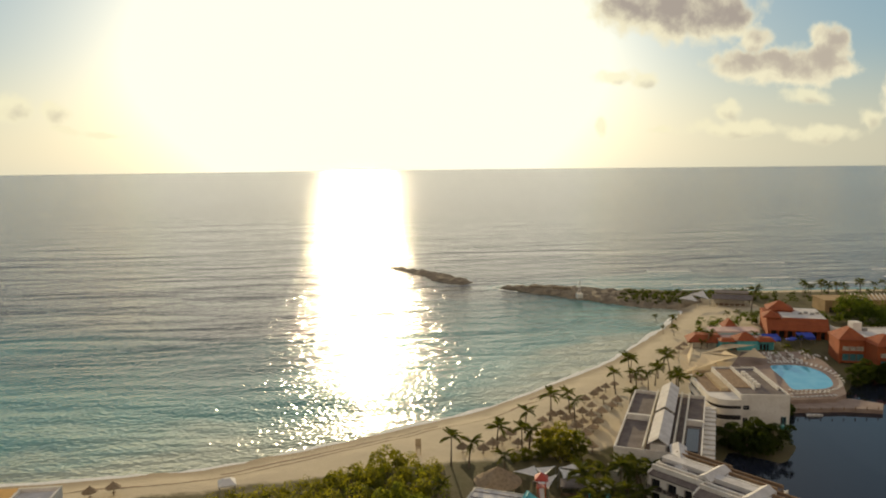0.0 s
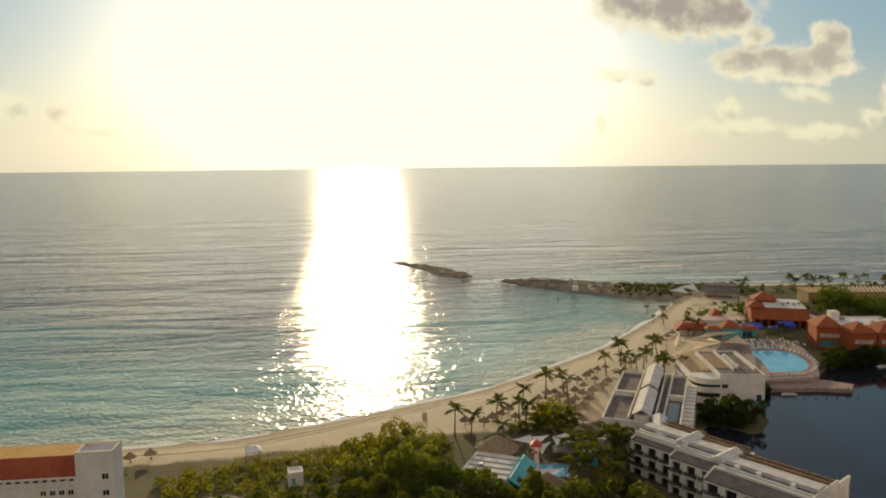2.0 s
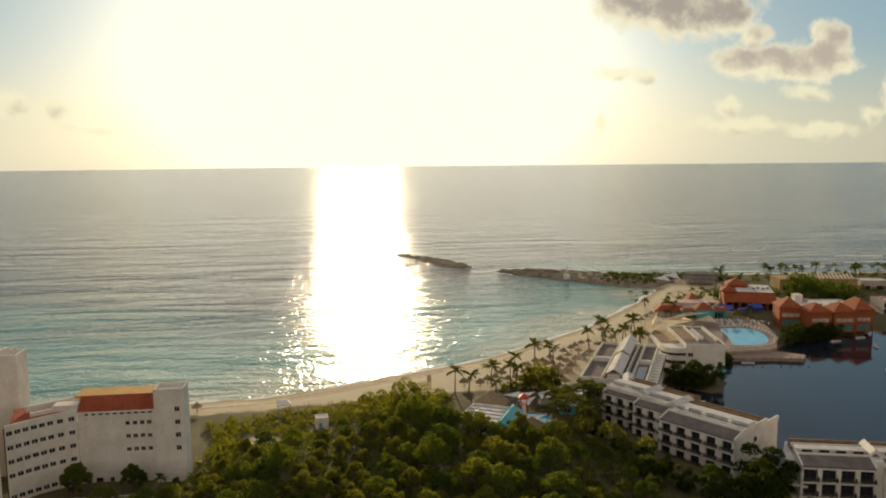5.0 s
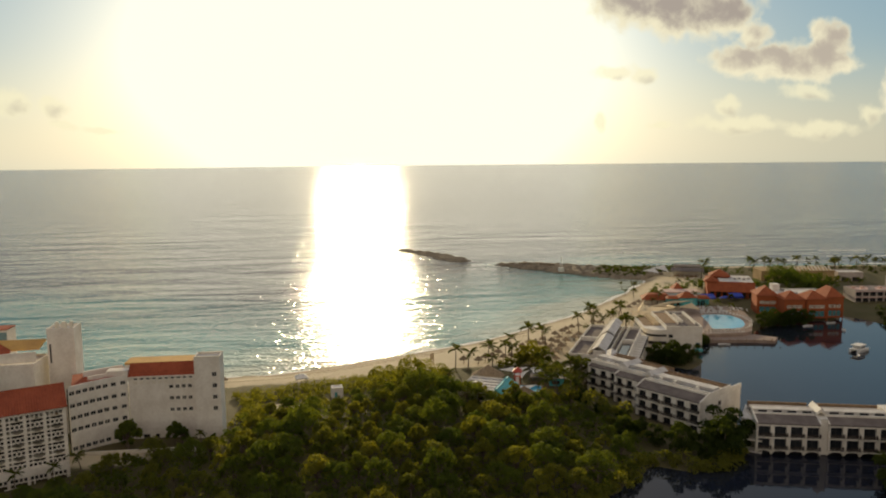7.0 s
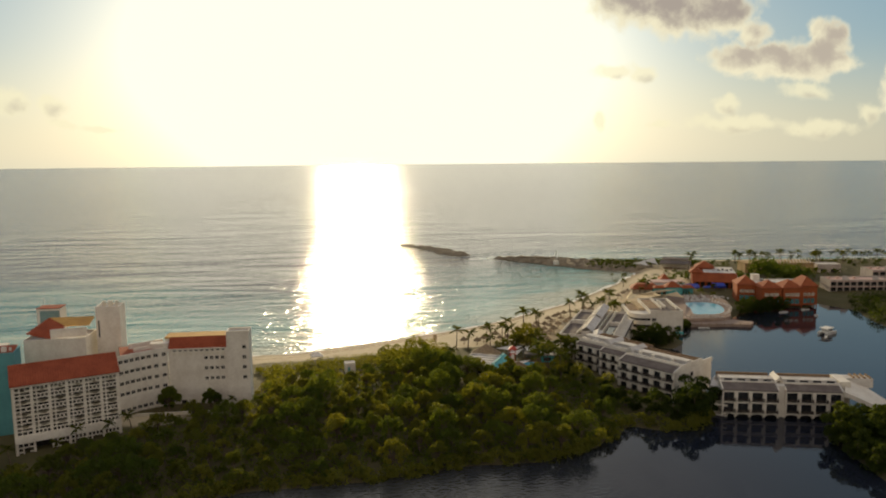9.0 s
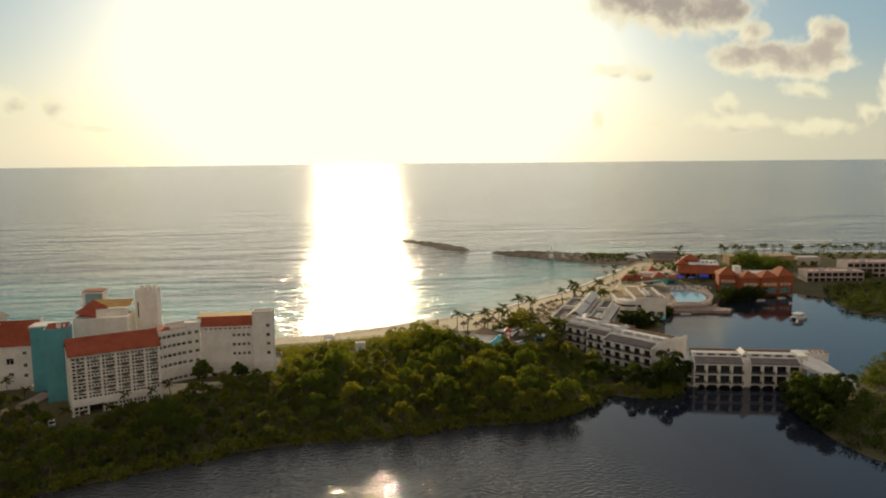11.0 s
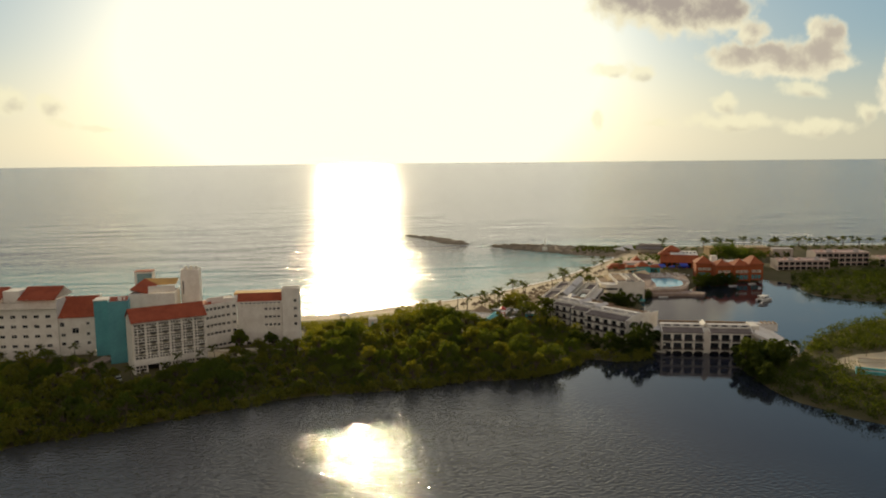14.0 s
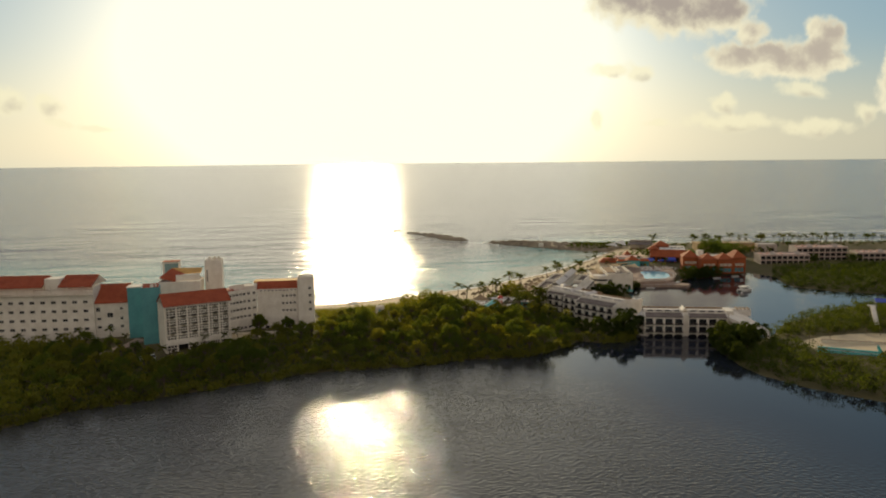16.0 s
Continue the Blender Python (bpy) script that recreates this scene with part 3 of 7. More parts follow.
def hip_roof(parent, x0, x1, y0, y1, z0, z1, mat, inset=None, name="roof", over=0.5):
    """A hipped roof with a short ridge and a thick eave."""
    x0, x1, y0, y1 = x0 - over, x1 + over, y0 - over, y1 + over
    k = min(x1 - x0, y1 - y0) / 2 if inset is None else inset
    k = min(k, (x1 - x0) / 2, (y1 - y0) / 2)
    bm = bmesh.new()
    e = [bm.verts.new(p) for p in ((x0, y0, z0), (x1, y0, z0), (x1, y1, z0), (x0, y1, z0))]
    b = [bm.verts.new((v.co.x, v.co.y, z0 - 0.25)) for v in e]
    t = [bm.verts.new(p) for p in ((x0 + k, y0 + k, z1), (x1 - k + 0.01, y0 + k, z1), (x1 - k + 0.01, y1 - k + 0.01, z1), (x0 + k, y1 - k + 0.01, z1))]
    for i in range(4):
        j = (i + 1) % 4
        bm.faces.new((e[i], e[j], t[j], t[i]))
        bm.faces.new((b[i], b[j], e[j], e[i]))
    bm.faces.new(t)
    bm.faces.new(b[::-1])
    return part(name, bm, mat, parent)


def rail(parent, x0, x1, y, z, h=1.0, mat=None):
    """A balcony rail: top bar, foot bar and close upright bars."""
    rows = [(x0, x1, y - 0.03, y + 0.03, z + h - 0.07, z + h), (x0, x1, y - 0.025, y + 0.025, z + 0.08, z + 0.13)]
    n = int((x1 - x0) / 0.17)
    rows += [(x0 + (x1 - x0) * i / n - 0.05, x0 + (x1 - x0) * i / n + 0.05, y - 0.02, y + 0.02, z + 0.131, z + h - 0.071) for i in range(n + 1)]
    return part("balcony_rail", boxes(*rows), mat or M_RAIL, parent)


def grid_holes(xs, zs, w, h):
    return [(x, x + w, z, z + h) for z in zs for x in xs]


# ---- the white hotel on the rise ----
def hotel_stair_tower():
    t = thing("stair_tower", pose(-41.3, 103.2, 3.6), "tall white stuccoed stair tower at the end of the hotel", "tower", "white hotel on the rise")
    holes = [(4.3, 5.5, z, z + 1.15) for z in (8.2, 11.2, 14.2, 17.2)]
    shell(t, 6.4, 5.2, 0, 22.4, M_WHITE, holes, roof=M_PALEROOF)
    fit_windows(t, holes)
    part("parapet_cap", boxes((-0.08, 6.48, -0.08, 0.42, 22.403, 22.5)), M_CREAM, t)
    part("parapet_cap", boxes((-0.08, 6.48, 4.8, 5.28, 22.403, 22.5)), M_CREAM, t)
    part("base_course", boxes((-0.06, 6.46, -0.06, 0.0, 0, 1.1)), M_CREAM, t)


def hotel_mansard_wing():
    t = thing("hotel_wing", pose(-58.0, 104.3, 3.6), "white hotel wing with red mansard slope and ochre flat roof", "hotel wing", "white hotel on the rise")
    w = 16.6
    holes = [(10.0 + 1.55 * i, 11.05 + 1.55 * i, z, z + 1.0) for z in (8.1, 11.15, 14.2) for i in range(4)]
    small = [(1.3 + 1.52 * i, 2.25 + 1.52 * i, 16.75, 17.25) for i in range(10)]
    ground = [(3.0, 4.6, 0.3, 2.3), (6.0, 7.0, 0.3, 2.3), (8.6, 9.6, 0.3, 2.3), (12.0, 13.2, 0.3, 2.3)]
    shell(t, w - 0.1, 8.8, 0, 17.5, M_WHITE, holes + small + ground, roof=M_YELLOW, lip=0.2)
    fit_windows(t, holes)
    fit_windows(t, small, 0)
    # louvred band under the attic lights
    for i in range(10):
        part("louvre_panel", boxes(*[(1.3 + 1.52 * i, 2.25 + 1.52 * i, -0.06, 0.0, 15.7 + 0.2 * k, 15.8 + 0.2 * k) for k in range(4)]), M_CREAM, t)
    part("eave_band", boxes((0, w - 0.1, -0.35, 0.0, 17.45, 17.75)), M_WHITE, t)
    tile_roof(t, 0.0, w - 0.1, -0.25, 17.7, 2.7, 20.5, "brick-red tiled mansard slope")
    part("attic_roof", boxes((-1.5, w - 0.1, 2.75, 8.6, 20.1, 20.6)), M_YELLOW, t, "ochre flat roof with a low edge")
    part("attic_wall", boxes((-1.5, w - 0.1, 2.9, 8.4, 17.75, 20.08)), M_WHITE, t)
    part("attic_end", boxes((-5.2, -0.02, -0.1, 3.0, 17.0, 19.4)), M_WHITE, t)


def hotel_bent_wing():
    # follows a bend in three straight runs
    pts = [(-69.2, 95.6), (-65.8, 99.0), (-62.0, 102.0), (-58.1, 104.2)]
    t = thing("hotel_wing", pose(pts[0][0], pts[0][1], 3.6), "white hotel wing bending in plan with five rows of windows", "hotel wing", "white hotel on the rise")
    for (ax, ay), (bx, by) in zip(pts, pts[1:]):
        ln, turn = math.hypot(bx - ax, by - ay), math.degrees(math.atan2(by - ay, bx - ax))
        n = 2 if ln < 4.7 else 3
        gap = ln / n
        xs = [gap * (i + 0.5) - 0.6 for i in range(n)]
        holes = grid_holes(xs, (2.0, 6.7, 9.75, 12.8, 15.9), 1.25, 1.05)
        at = pose(ax - pts[0][0], ay - pts[0][1], 0, 0, 0, turn)
        bm = pierced(bmesh.new(), ln, 0, 18.3, holes)
        part("wall", bm, M_WHITE, t, at=at)
        # near-black sheet in place of the rooms' shade
        part("room_shade_back", boxes((0, ln, 0.9, 1.0, 0, 17.6)), M_DARK, t, at=at)
        for a, b, c, d in holes:
            q = at @ Vector((a, 0.2, c))
            window(t, q.x, q.y, q.z, round(b - a, 3), round(d - c, 3), turn=turn)
    bm = bmesh.new()
    prism(bm, [(0.4, 0.8), (3.7, 4.2), (7.3, 7.1), (11.0, 9.2), (8.0, 17.5), (-3.5, 12.0)], 17.6, 18.0)
    part("flat_roof", bm, M_RED, t, "flat terracotta-coloured roof")
    for k in (0, 1):
        part("roof_parapet", prism(bmesh.new(), [(2.5 - 2.2 * k, 6.0 + 3.2 * k), (10.6 - 2.2 * k, 11.4 + 3.0 * k), (10.3 - 2.2 * k, 11.9 + 3.0 * k), (2.2 - 2.2 * k, 6.5 + 3.2 * k)], 18.0, 18.9 + 0.5 * k), M_WHITE, t)


def hotel_lattice_block():
    t = thing("hotel_block", pose(-87.3, 73.6, 1.6, 0, 0, 24.6), "hotel block behind a white concrete lattice screen with a red roof", "hotel block", "white hotel on the rise")
    w, d = 24.2, 12.5
    # end walls and back
    part("side_wall", boxes((0, 0.4, 0, d, 0, 19.3)), M_CREAM, t)
    part("side_wall", boxes((w - 0.4, w, 0, d, 0, 19.3)), M_WHITE, t)
    part("back_wall", boxes((0.41, w - 0.41, d - 0.4, d, 0, 19.3)), M_WHITE, t)
    # dark sheet paints the shade seen through the lattice
    part("room_shade_front", boxes((0.41, w - 0.41, 2.6, 2.8, 0, 19.2)), M_DARK, t)
    for k in range(6):
        part("floor_slab", boxes((0.41, w - 0.41, 0.35, 2.58, 1.2 + 3.05 * k + (1.0 if k else 0), 1.4 + 3.05 * k + (1.0 if k else 0))), M_CREAM, t)
    part("string_course", boxes((0.1, w - 0.1, -0.35, 0.6, 4.9, 6.7)), M_WHITE, t, "plain white band between the screens")
    bays, bw = 6, (w - 0.8) / 6

    def screen(x0, x1, z0, z1, gaps, name):
        rows, p = [], 1.0
        nx, nz = round((x1 - x0) / p), round((z1 - z0) / p)
        px, pz = (x1 - x0) / nx, (z1 - z0) / nz
        for i in range(nx + 1):
            for j in range(nz):
                if any(a < x0 + i * px < b and c < z0 + (j + 0.5) * pz < e for a, b, c, e in gaps):
                    continue
                rows.append((x0 + i * px - 0.15, x0 + i * px + 0.15, 0, 0.28, z0 + j * pz, z0 + (j + 1) * pz))
        for j in range(nz + 1):
            for i in range(nx):
                if any(a < x0 + (i + 0.5) * px < b and c < z0 + j * pz < e for a, b, c, e in gaps):
                    continue
                rows.append((x0 + i * px + 0.153, x0 + (i + 1) * px - 0.153, 0.01, 0.26, z0 + j * pz - 0.15, z0 + j * pz + 0.15))
        return part(name, boxes(*rows), M_WHITE, t, "white cast lattice of small square openings")

    for b in range(bays):
        x0 = 0.4 + b * bw + 0.2
        gaps = [(x0 + 1.5, x0 + 2.9, z, z + 1.35) for z in (8.2, 11.25, 14.3, 17.0)]
        screen(x0, x0 + bw - 0.4, 6.75, 18.9, gaps, "lattice_screen")
        if b != 1:
            screen(x0, x0 + bw - 0.4, 0.3, 4.8, [(x0 + 1.5, x0 + 2.9, 1.2, 3.4)], "lattice_screen")
    for b in range(bays + 1):
        x = 0.4 + b * bw
        part("pier", boxes((x - 0.17, x + 0.17, -0.06, 0.45, 0, 4.88), (x - 0.17, x + 0.17, -0.06, 0.45, 6.72, 19.2)), M_WHITE, t)
    part("eave_band", boxes((-0.2, w + 0.2, -0.5, 0.7, 19.22, 19.45)), M_WHITE, t)
    tile_roof(t, -0.3, w + 0.3, -0.6, 19.6, 6.2, 23.2, "brick-red tiled roof slope")
    tile_roof(t, -0.3, w + 0.3, d + 0.4, 19.6, 6.2, 23.2)
    for x in (0.05, w - 0.35):
        part("gable", slab(((x, 0, 19.2), (x, d, 19.2), (x, 6.2, 22.9)), 0.01), M_CREAM, t)
    part("ridge_cap", boxes((-0.3, w + 0.3, 6.0, 6.4, 23.1, 23.35)), M_RED, t)


def hotel_teal_tower():
    t = thing("stair_tower", pose(-98.4, 85.6, 1.4, 0, 0, 12), "teal-painted blank stair tower with a notched top", "tower", "white hotel on the rise")
    part("shaft", boxes((0, 6.6, 0, 7.0, 0, 24.4)), M_TEAL, t)
    part("parapet", boxes((0, 6.6, 0.0, 0.3, 24.403, 25.0), (0, 0.3, 0.303, 7.0, 24.403, 25.0), (6.3, 6.6, 0.303, 7.0, 24.403, 25.0)), M_TEAL, t)
    part("roof_slope", slab(((0.35, 0.4, 24.5), (6.25, 0.4, 24.5), (6.25, 6.5, 25.6), (0.35, 6.5, 25.6)), 0.15), M_RED, t)
    part("vent", boxes((3.2, 4.4, 2.0, 3.0, 24.6, 26.0)), M_WHITE, t)
    part("vent", boxes((4.9, 5.5, 2.6, 3.2, 24.6, 25.7)), M_WHITE, t)
    s = thing("stair_tower", pose(-106.8, 96.5, 3.0, 0, 0, 6), "shaded teal stair shaft set back between two wings", "tower", "white hotel on the rise")
    part("shaft", boxes((0, 7.0, 0, 6.0, 0, 21.8)), M_TEAL, s)
    part("cornice", boxes((-0.15, 7.15, -0.15, 6.15, 21.803, 22.2)), M_WHITE, s)


def hotel_low_gable():
    t = thing("hotel_wing", pose(-121.2, 100.2, 3.2, 0, 0, 5), "white hotel wing with one red tiled slope and a bare gable", "hotel wing", "white hotel on the rise")
    w, d = 13.0, 12.0
    holes = [(1.0, 2.5, 11.8, 13.5), (5.0, 7.2, 9.2, 11.2), (9.8, 11.0, 12.2, 13.2), (1.2, 2.7, 8.2, 9.4), (9.8, 11.0, 8.2, 9.4), (1.2, 2.7, 4.9, 6.1), (5.4, 6.9, 5.4, 6.6), (9.8, 11.0, 4.9, 6.1)]
    shell(t, w, d, 0, 15.2, M_WHITE, holes, roof=M_PALEROOF)
    for h in holes:
        fit_windows(t, [h])
    tile_roof(t, -0.2, w + 0.05, -0.5, 15.3, 8.2, 21.6, "brick-red tiled roof slope")
    part("gable", slab(((w - 0.3, 0, 15.2), (w - 0.3, d, 15.2), (w - 0.3, 8.2, 21.4)), 0.01), M_WHITE, t)
    part("gable_wall", prism(bmesh.new(), [(w - 0.35, 8.3), (w, 8.3), (w, d), (w - 0.35, d)], 15.21, 21.4), M_WHITE, t)
    part("entrance_porch", boxes((w - 0.5, w + 4.5, -3.5, 3.0, 0, 3.0)), M_CREAM, t)


def hotel_long_wing():
    t = thing("hotel_wing", pose(-176, 103.0, 2.6, 0, 0, -3.5), "long white hotel wing with red tiled roof and a top balcony", "hotel wing", "white hotel on the rise")
    w, d = 55.5, 14.0
    xs = [2.0 + 4.1 * i for i in range(13)]
    holes = grid_holes(xs, (5.2, 8.8, 12.4, 16.0), 1.9, 1.2)
    shell(t, w, d, 0, 21.6, M_WHITE, holes, roof=M_PALEROOF)
    fit_windows(t, holes)
    part("top_balcony", boxes((0, w - 0.4, -1.3, 0.0, 19.6, 19.85)), M_WHITE, t)
    rows = [(0, w - 0.4, -1.3, -1.18, 20.75, 20.9)]
    rows += [(0.4 + 1.1 * i, 0.55 + 1.1 * i, -1.28, -1.2, 19.853, 20.747) for i in range(50)]
    part("balustrade", boxes(*rows), M_WHITE, t)
    for i in range(9):
        part("balcony_post", boxes((1.0 + 6.4 * i, 1.3 + 6.4 * i, -1.2, -0.9, 19.852, 23.2)), M_WHITE, t)
    for a, b in ((-0.2, 36.5), (42.5, w + 0.1)):
        tile_roof(t, a, b, -1.4, 23.0, 7.0, 26.6, "dull red tiled roof slope")
        part("attic_wall", boxes((a + 0.1, b - 0.1, 0.5, 7.2, 21.62, 22.7)), M_WHITE, t)
        for x in (a + 0.3, b - 0.1):
            part("gable", slab(((x, -1.0, 22.9), (x, d, 22.9), (x, 7.0, 26.4)), 0.01), M_WHITE, t)
    part("roof_gap_wall", boxes((36.6, 42.4, 1.0, 8.0, 21.62, 25.9)), M_WHITE, t)


def hotel_back_towers():
    t = thing("lift_tower", pose(-79.4, 110.5, 3.6, 0, 0, 3), "tall white lift tower with tanks on its roof", "tower", "white hotel on the rise")
    shell(t, 6.6, 6.0, 0, 29.6, M_WHITE, [], roof=M_PALEROOF)
    part("buttress", boxes((-0.5, -0.02, 1.5, 2.4, 0, 27.5)), M_WHITE, t)
    part("slit", boxes((0.5, 0.9, -0.02, 0.06, 20.5, 25.5)), M_GLASS, t)
    for x, r in ((1.6, 0.5), (3.4, 0.7), (5.2, 0.45)):
        part("water_tank", cone(bmesh.new(), x, 3.0, 29.0, 30.7, r, r * 0.9, 10), M_CREAM, t)
    s = thing("lift_tower", pose(-97.6, 115.0, 3.6, 0, 0, 3), "white lift tower with a teal front", "tower", "white hotel on the rise")
    shell(s, 6.4, 5.5, 0, 28.6, M_WHITE, [], roof=M_PALEROOF)
    part("front_panel", boxes((0.9, 6.3, -0.06, -0.004, 14, 28.0)), M_GREYTEAL, s, "faded grey-teal painted panel")
    part("coping", boxes((-0.1, 6.5, -0.1, 5.6, 28.603, 28.8)), M_RED, s)
    part("mast", boxes((1.0, 1.1, 3, 3.1, 28.9, 31.5)), M_STEEL, s)
    r = thing("hotel_block", pose(-96.8, 103.5, 3.6, 0, 0, 3), "white hotel core with a red sloped roof and an ochre terrace", "hotel block", "white hotel on the rise")
    shell(r, 19.0, 11.0, 0, 22.0, M_WHITE, [], roof=M_PALEROOF)
    part("roof_slope", slab(((0.2, 2.0, 23.6), (8.0, 0.6, 22.0), (11.0, 5.0, 24.6), (4.5, 9.5, 26.4)), 0.3), M_RED, r, "dull red tiled slope")
    part("roof_terrace", slab(((4.6, 9.5, 26.4), (11.2, 5.0, 24.7), (18.6, 5.4, 24.7), (18.6, 10.8, 26.0)), 0.3), M_YELLOW, r, "ochre sloping terrace")
    part("curved_parapet", prism(bmesh.new(), [(8.2, 0.4), (12, 1.6), (18.8, 2.2), (18.8, 2.6), (12, 2.0), (8.0, 0.8)], 22.0, 24.6), M_WHITE, r)
    part("drum", boxes((0.3, 4.4, 6.0, 10.8, 22.0, 23.4)), M_WHITE, r)
    r.scale = (0.86, 1, 1)


for make in (hotel_stair_tower, hotel_mansard_wing, hotel_bent_wing, hotel_lattice_block, hotel_teal_tower, hotel_low_gable, hotel_long_wing, hotel_back_towers):
    make()


# ---- white waterside villas ----
def balcony_bay(parent, x, z, pitch, y=0.0, edge=0.6, tall=2.2):
    """What stands in one bay: glazed doors deep inside, floor lip and a dark rail pushed out in front."""
    window(parent, x + edge, y + 0.7, z + 0.02, round(pitch - 2 * edge, 3), round(tall, 3), 1, M_RAIL)
    b = part("balcony_floor", boxes((x + 0.25, x + pitch - 0.25, y - 0.75, y + 0.9, z - 0.18, z)), M_WHITE, parent)
    rail(b, x + 0.35, x + pitch - 0.35, y - 0.7, z, 1.0)
    part("balcony_side", boxes((x + pitch - 0.42, x + pitch - 0.3, y - 0.7, y + 0.0, z + 0.002, z + 1.0)), M_RAIL, b)


def arcade(bm, w, n, z0, z1, y=0.0, thick=0.5):
    """A fringe of flat arches under a building."""
    pitch = w / n
    for k in range(n):
        x0 = k * pitch
        seg = 8
        for i in range(seg):
            a, b = x0 + pitch * i / seg, x0 + pitch * (i + 1) / seg
            f = lambda q: z0 + (z1 - z0 - 0.25) * (1 - (2 * (q - x0) / pitch - 1) ** 2) ** 0.5
            vs = [bm.verts.new(p) for p in ((a, y, f(a + 1e-6)), (b, y, f(b - 1e-6)), (b, y, z1), (a, y, z1), (a, y + thick, f(a + 1e-6)), (b, y + thick, f(b - 1e-6)), (b, y + thick, z1), (a, y + thick, z1))]
            bm.faces.new((vs[0], vs[1], vs[2], vs[3]))
            bm.faces.new((vs[4], vs[7], vs[6], vs[5]))
            bm.faces.new((vs[0], vs[4], vs[5], vs[1]))
    return bm


def villa(parent, x0, w, y0, d, floors, bays, base, arch=True, left=True, right=True, edge=0.6, h=3.0):
    """One stepped stretch of a villa row: bays of balconies, side walls, front roof strip."""
    pitch = w / bays
    holes = [(pitch * b + edge, pitch * (b + 1) - edge, base + h * f + 0.1, base + h * f + h - 0.6) for f in range(floors) for b in range(bays)]
    top = base + h * floors + 0.1
    o, off = parent, pose(x0, y0, 0)
    part("wall", pierced(bmesh.new(), w, base - 0.1, top, holes, 0.9), M_WHITE, o, at=off)
    # rooms are not built; this dark sheet paints their shade
    part("room_shade_back", boxes((0.3, w - 0.3, 1.15, 1.35, base, top - 0.2)), M_DARK, o, at=off)
    for f in range(floors):
        for b in range(bays):
            balcony_bay(o, x0 + pitch * b, base + h * f + 0.1, pitch, y0, edge, h - 0.75)
    if arch:
        part("arch_fringe", arcade(bmesh.new(), w, bays, base - 1.35, base - 0.11), M_WHITE, o, at=off)
        for b in range(bays + 1):
            part("pier", boxes((max(pitch * b - 0.2, 0), min(pitch * b + 0.2, w), 0.55, 1.2, base - 3.2, base - 0.12)), M_CREAM, o, at=off)
        # shade under the building, put in as a dark upright sheet
        part("undercroft_shade", boxes((0.2, w - 0.2, 1.6, 1.9, base - 3.2, base - 0.12)), M_DARK, o, at=off)
    for on, x in ((left, 0), (right, w - 0.35)):
        if on:
            bm = prism(bmesh.new(), [(0, 0.91), (0.35, 0.91), (0.35, d), (0, d)], base - 0.1 if on else base, top)
            part("side_wall", bm, M_WHITE, o, at=pose(x0 + x, y0, 0))
            part("side_parapet", slab(((0, 0.0, top + 0.3), (0.35, 0.0, top + 0.3), (0.35, 4.2, top + 1.7), (0, 4.2, top + 1.7)), 1.6), M_WHITE, o, at=pose(x0 + x, y0, 0))
    part("lower_roof", slab(((0.36, -0.1, top + 0.05), (w - 0.36, -0.1, top + 0.05), (w - 0.36, 3.6, top + 1.2), (0.36, 3.6, top + 1.2)), 0.3), M_DECKROOF, o, "weathered brown-grey roofing", at=off)
    return top


def spine_roof(parent, x0, x1, y0, z, parts):
    """Raised strips along a roof ridge: pale membrane, dark gutters, low upstands."""
    for ya, yb, h, mat, label in parts:
        part("roof_strip", boxes((x0, x1, y0 + ya, y0 + yb, z - 0.6, z + h)), mat, parent, label)


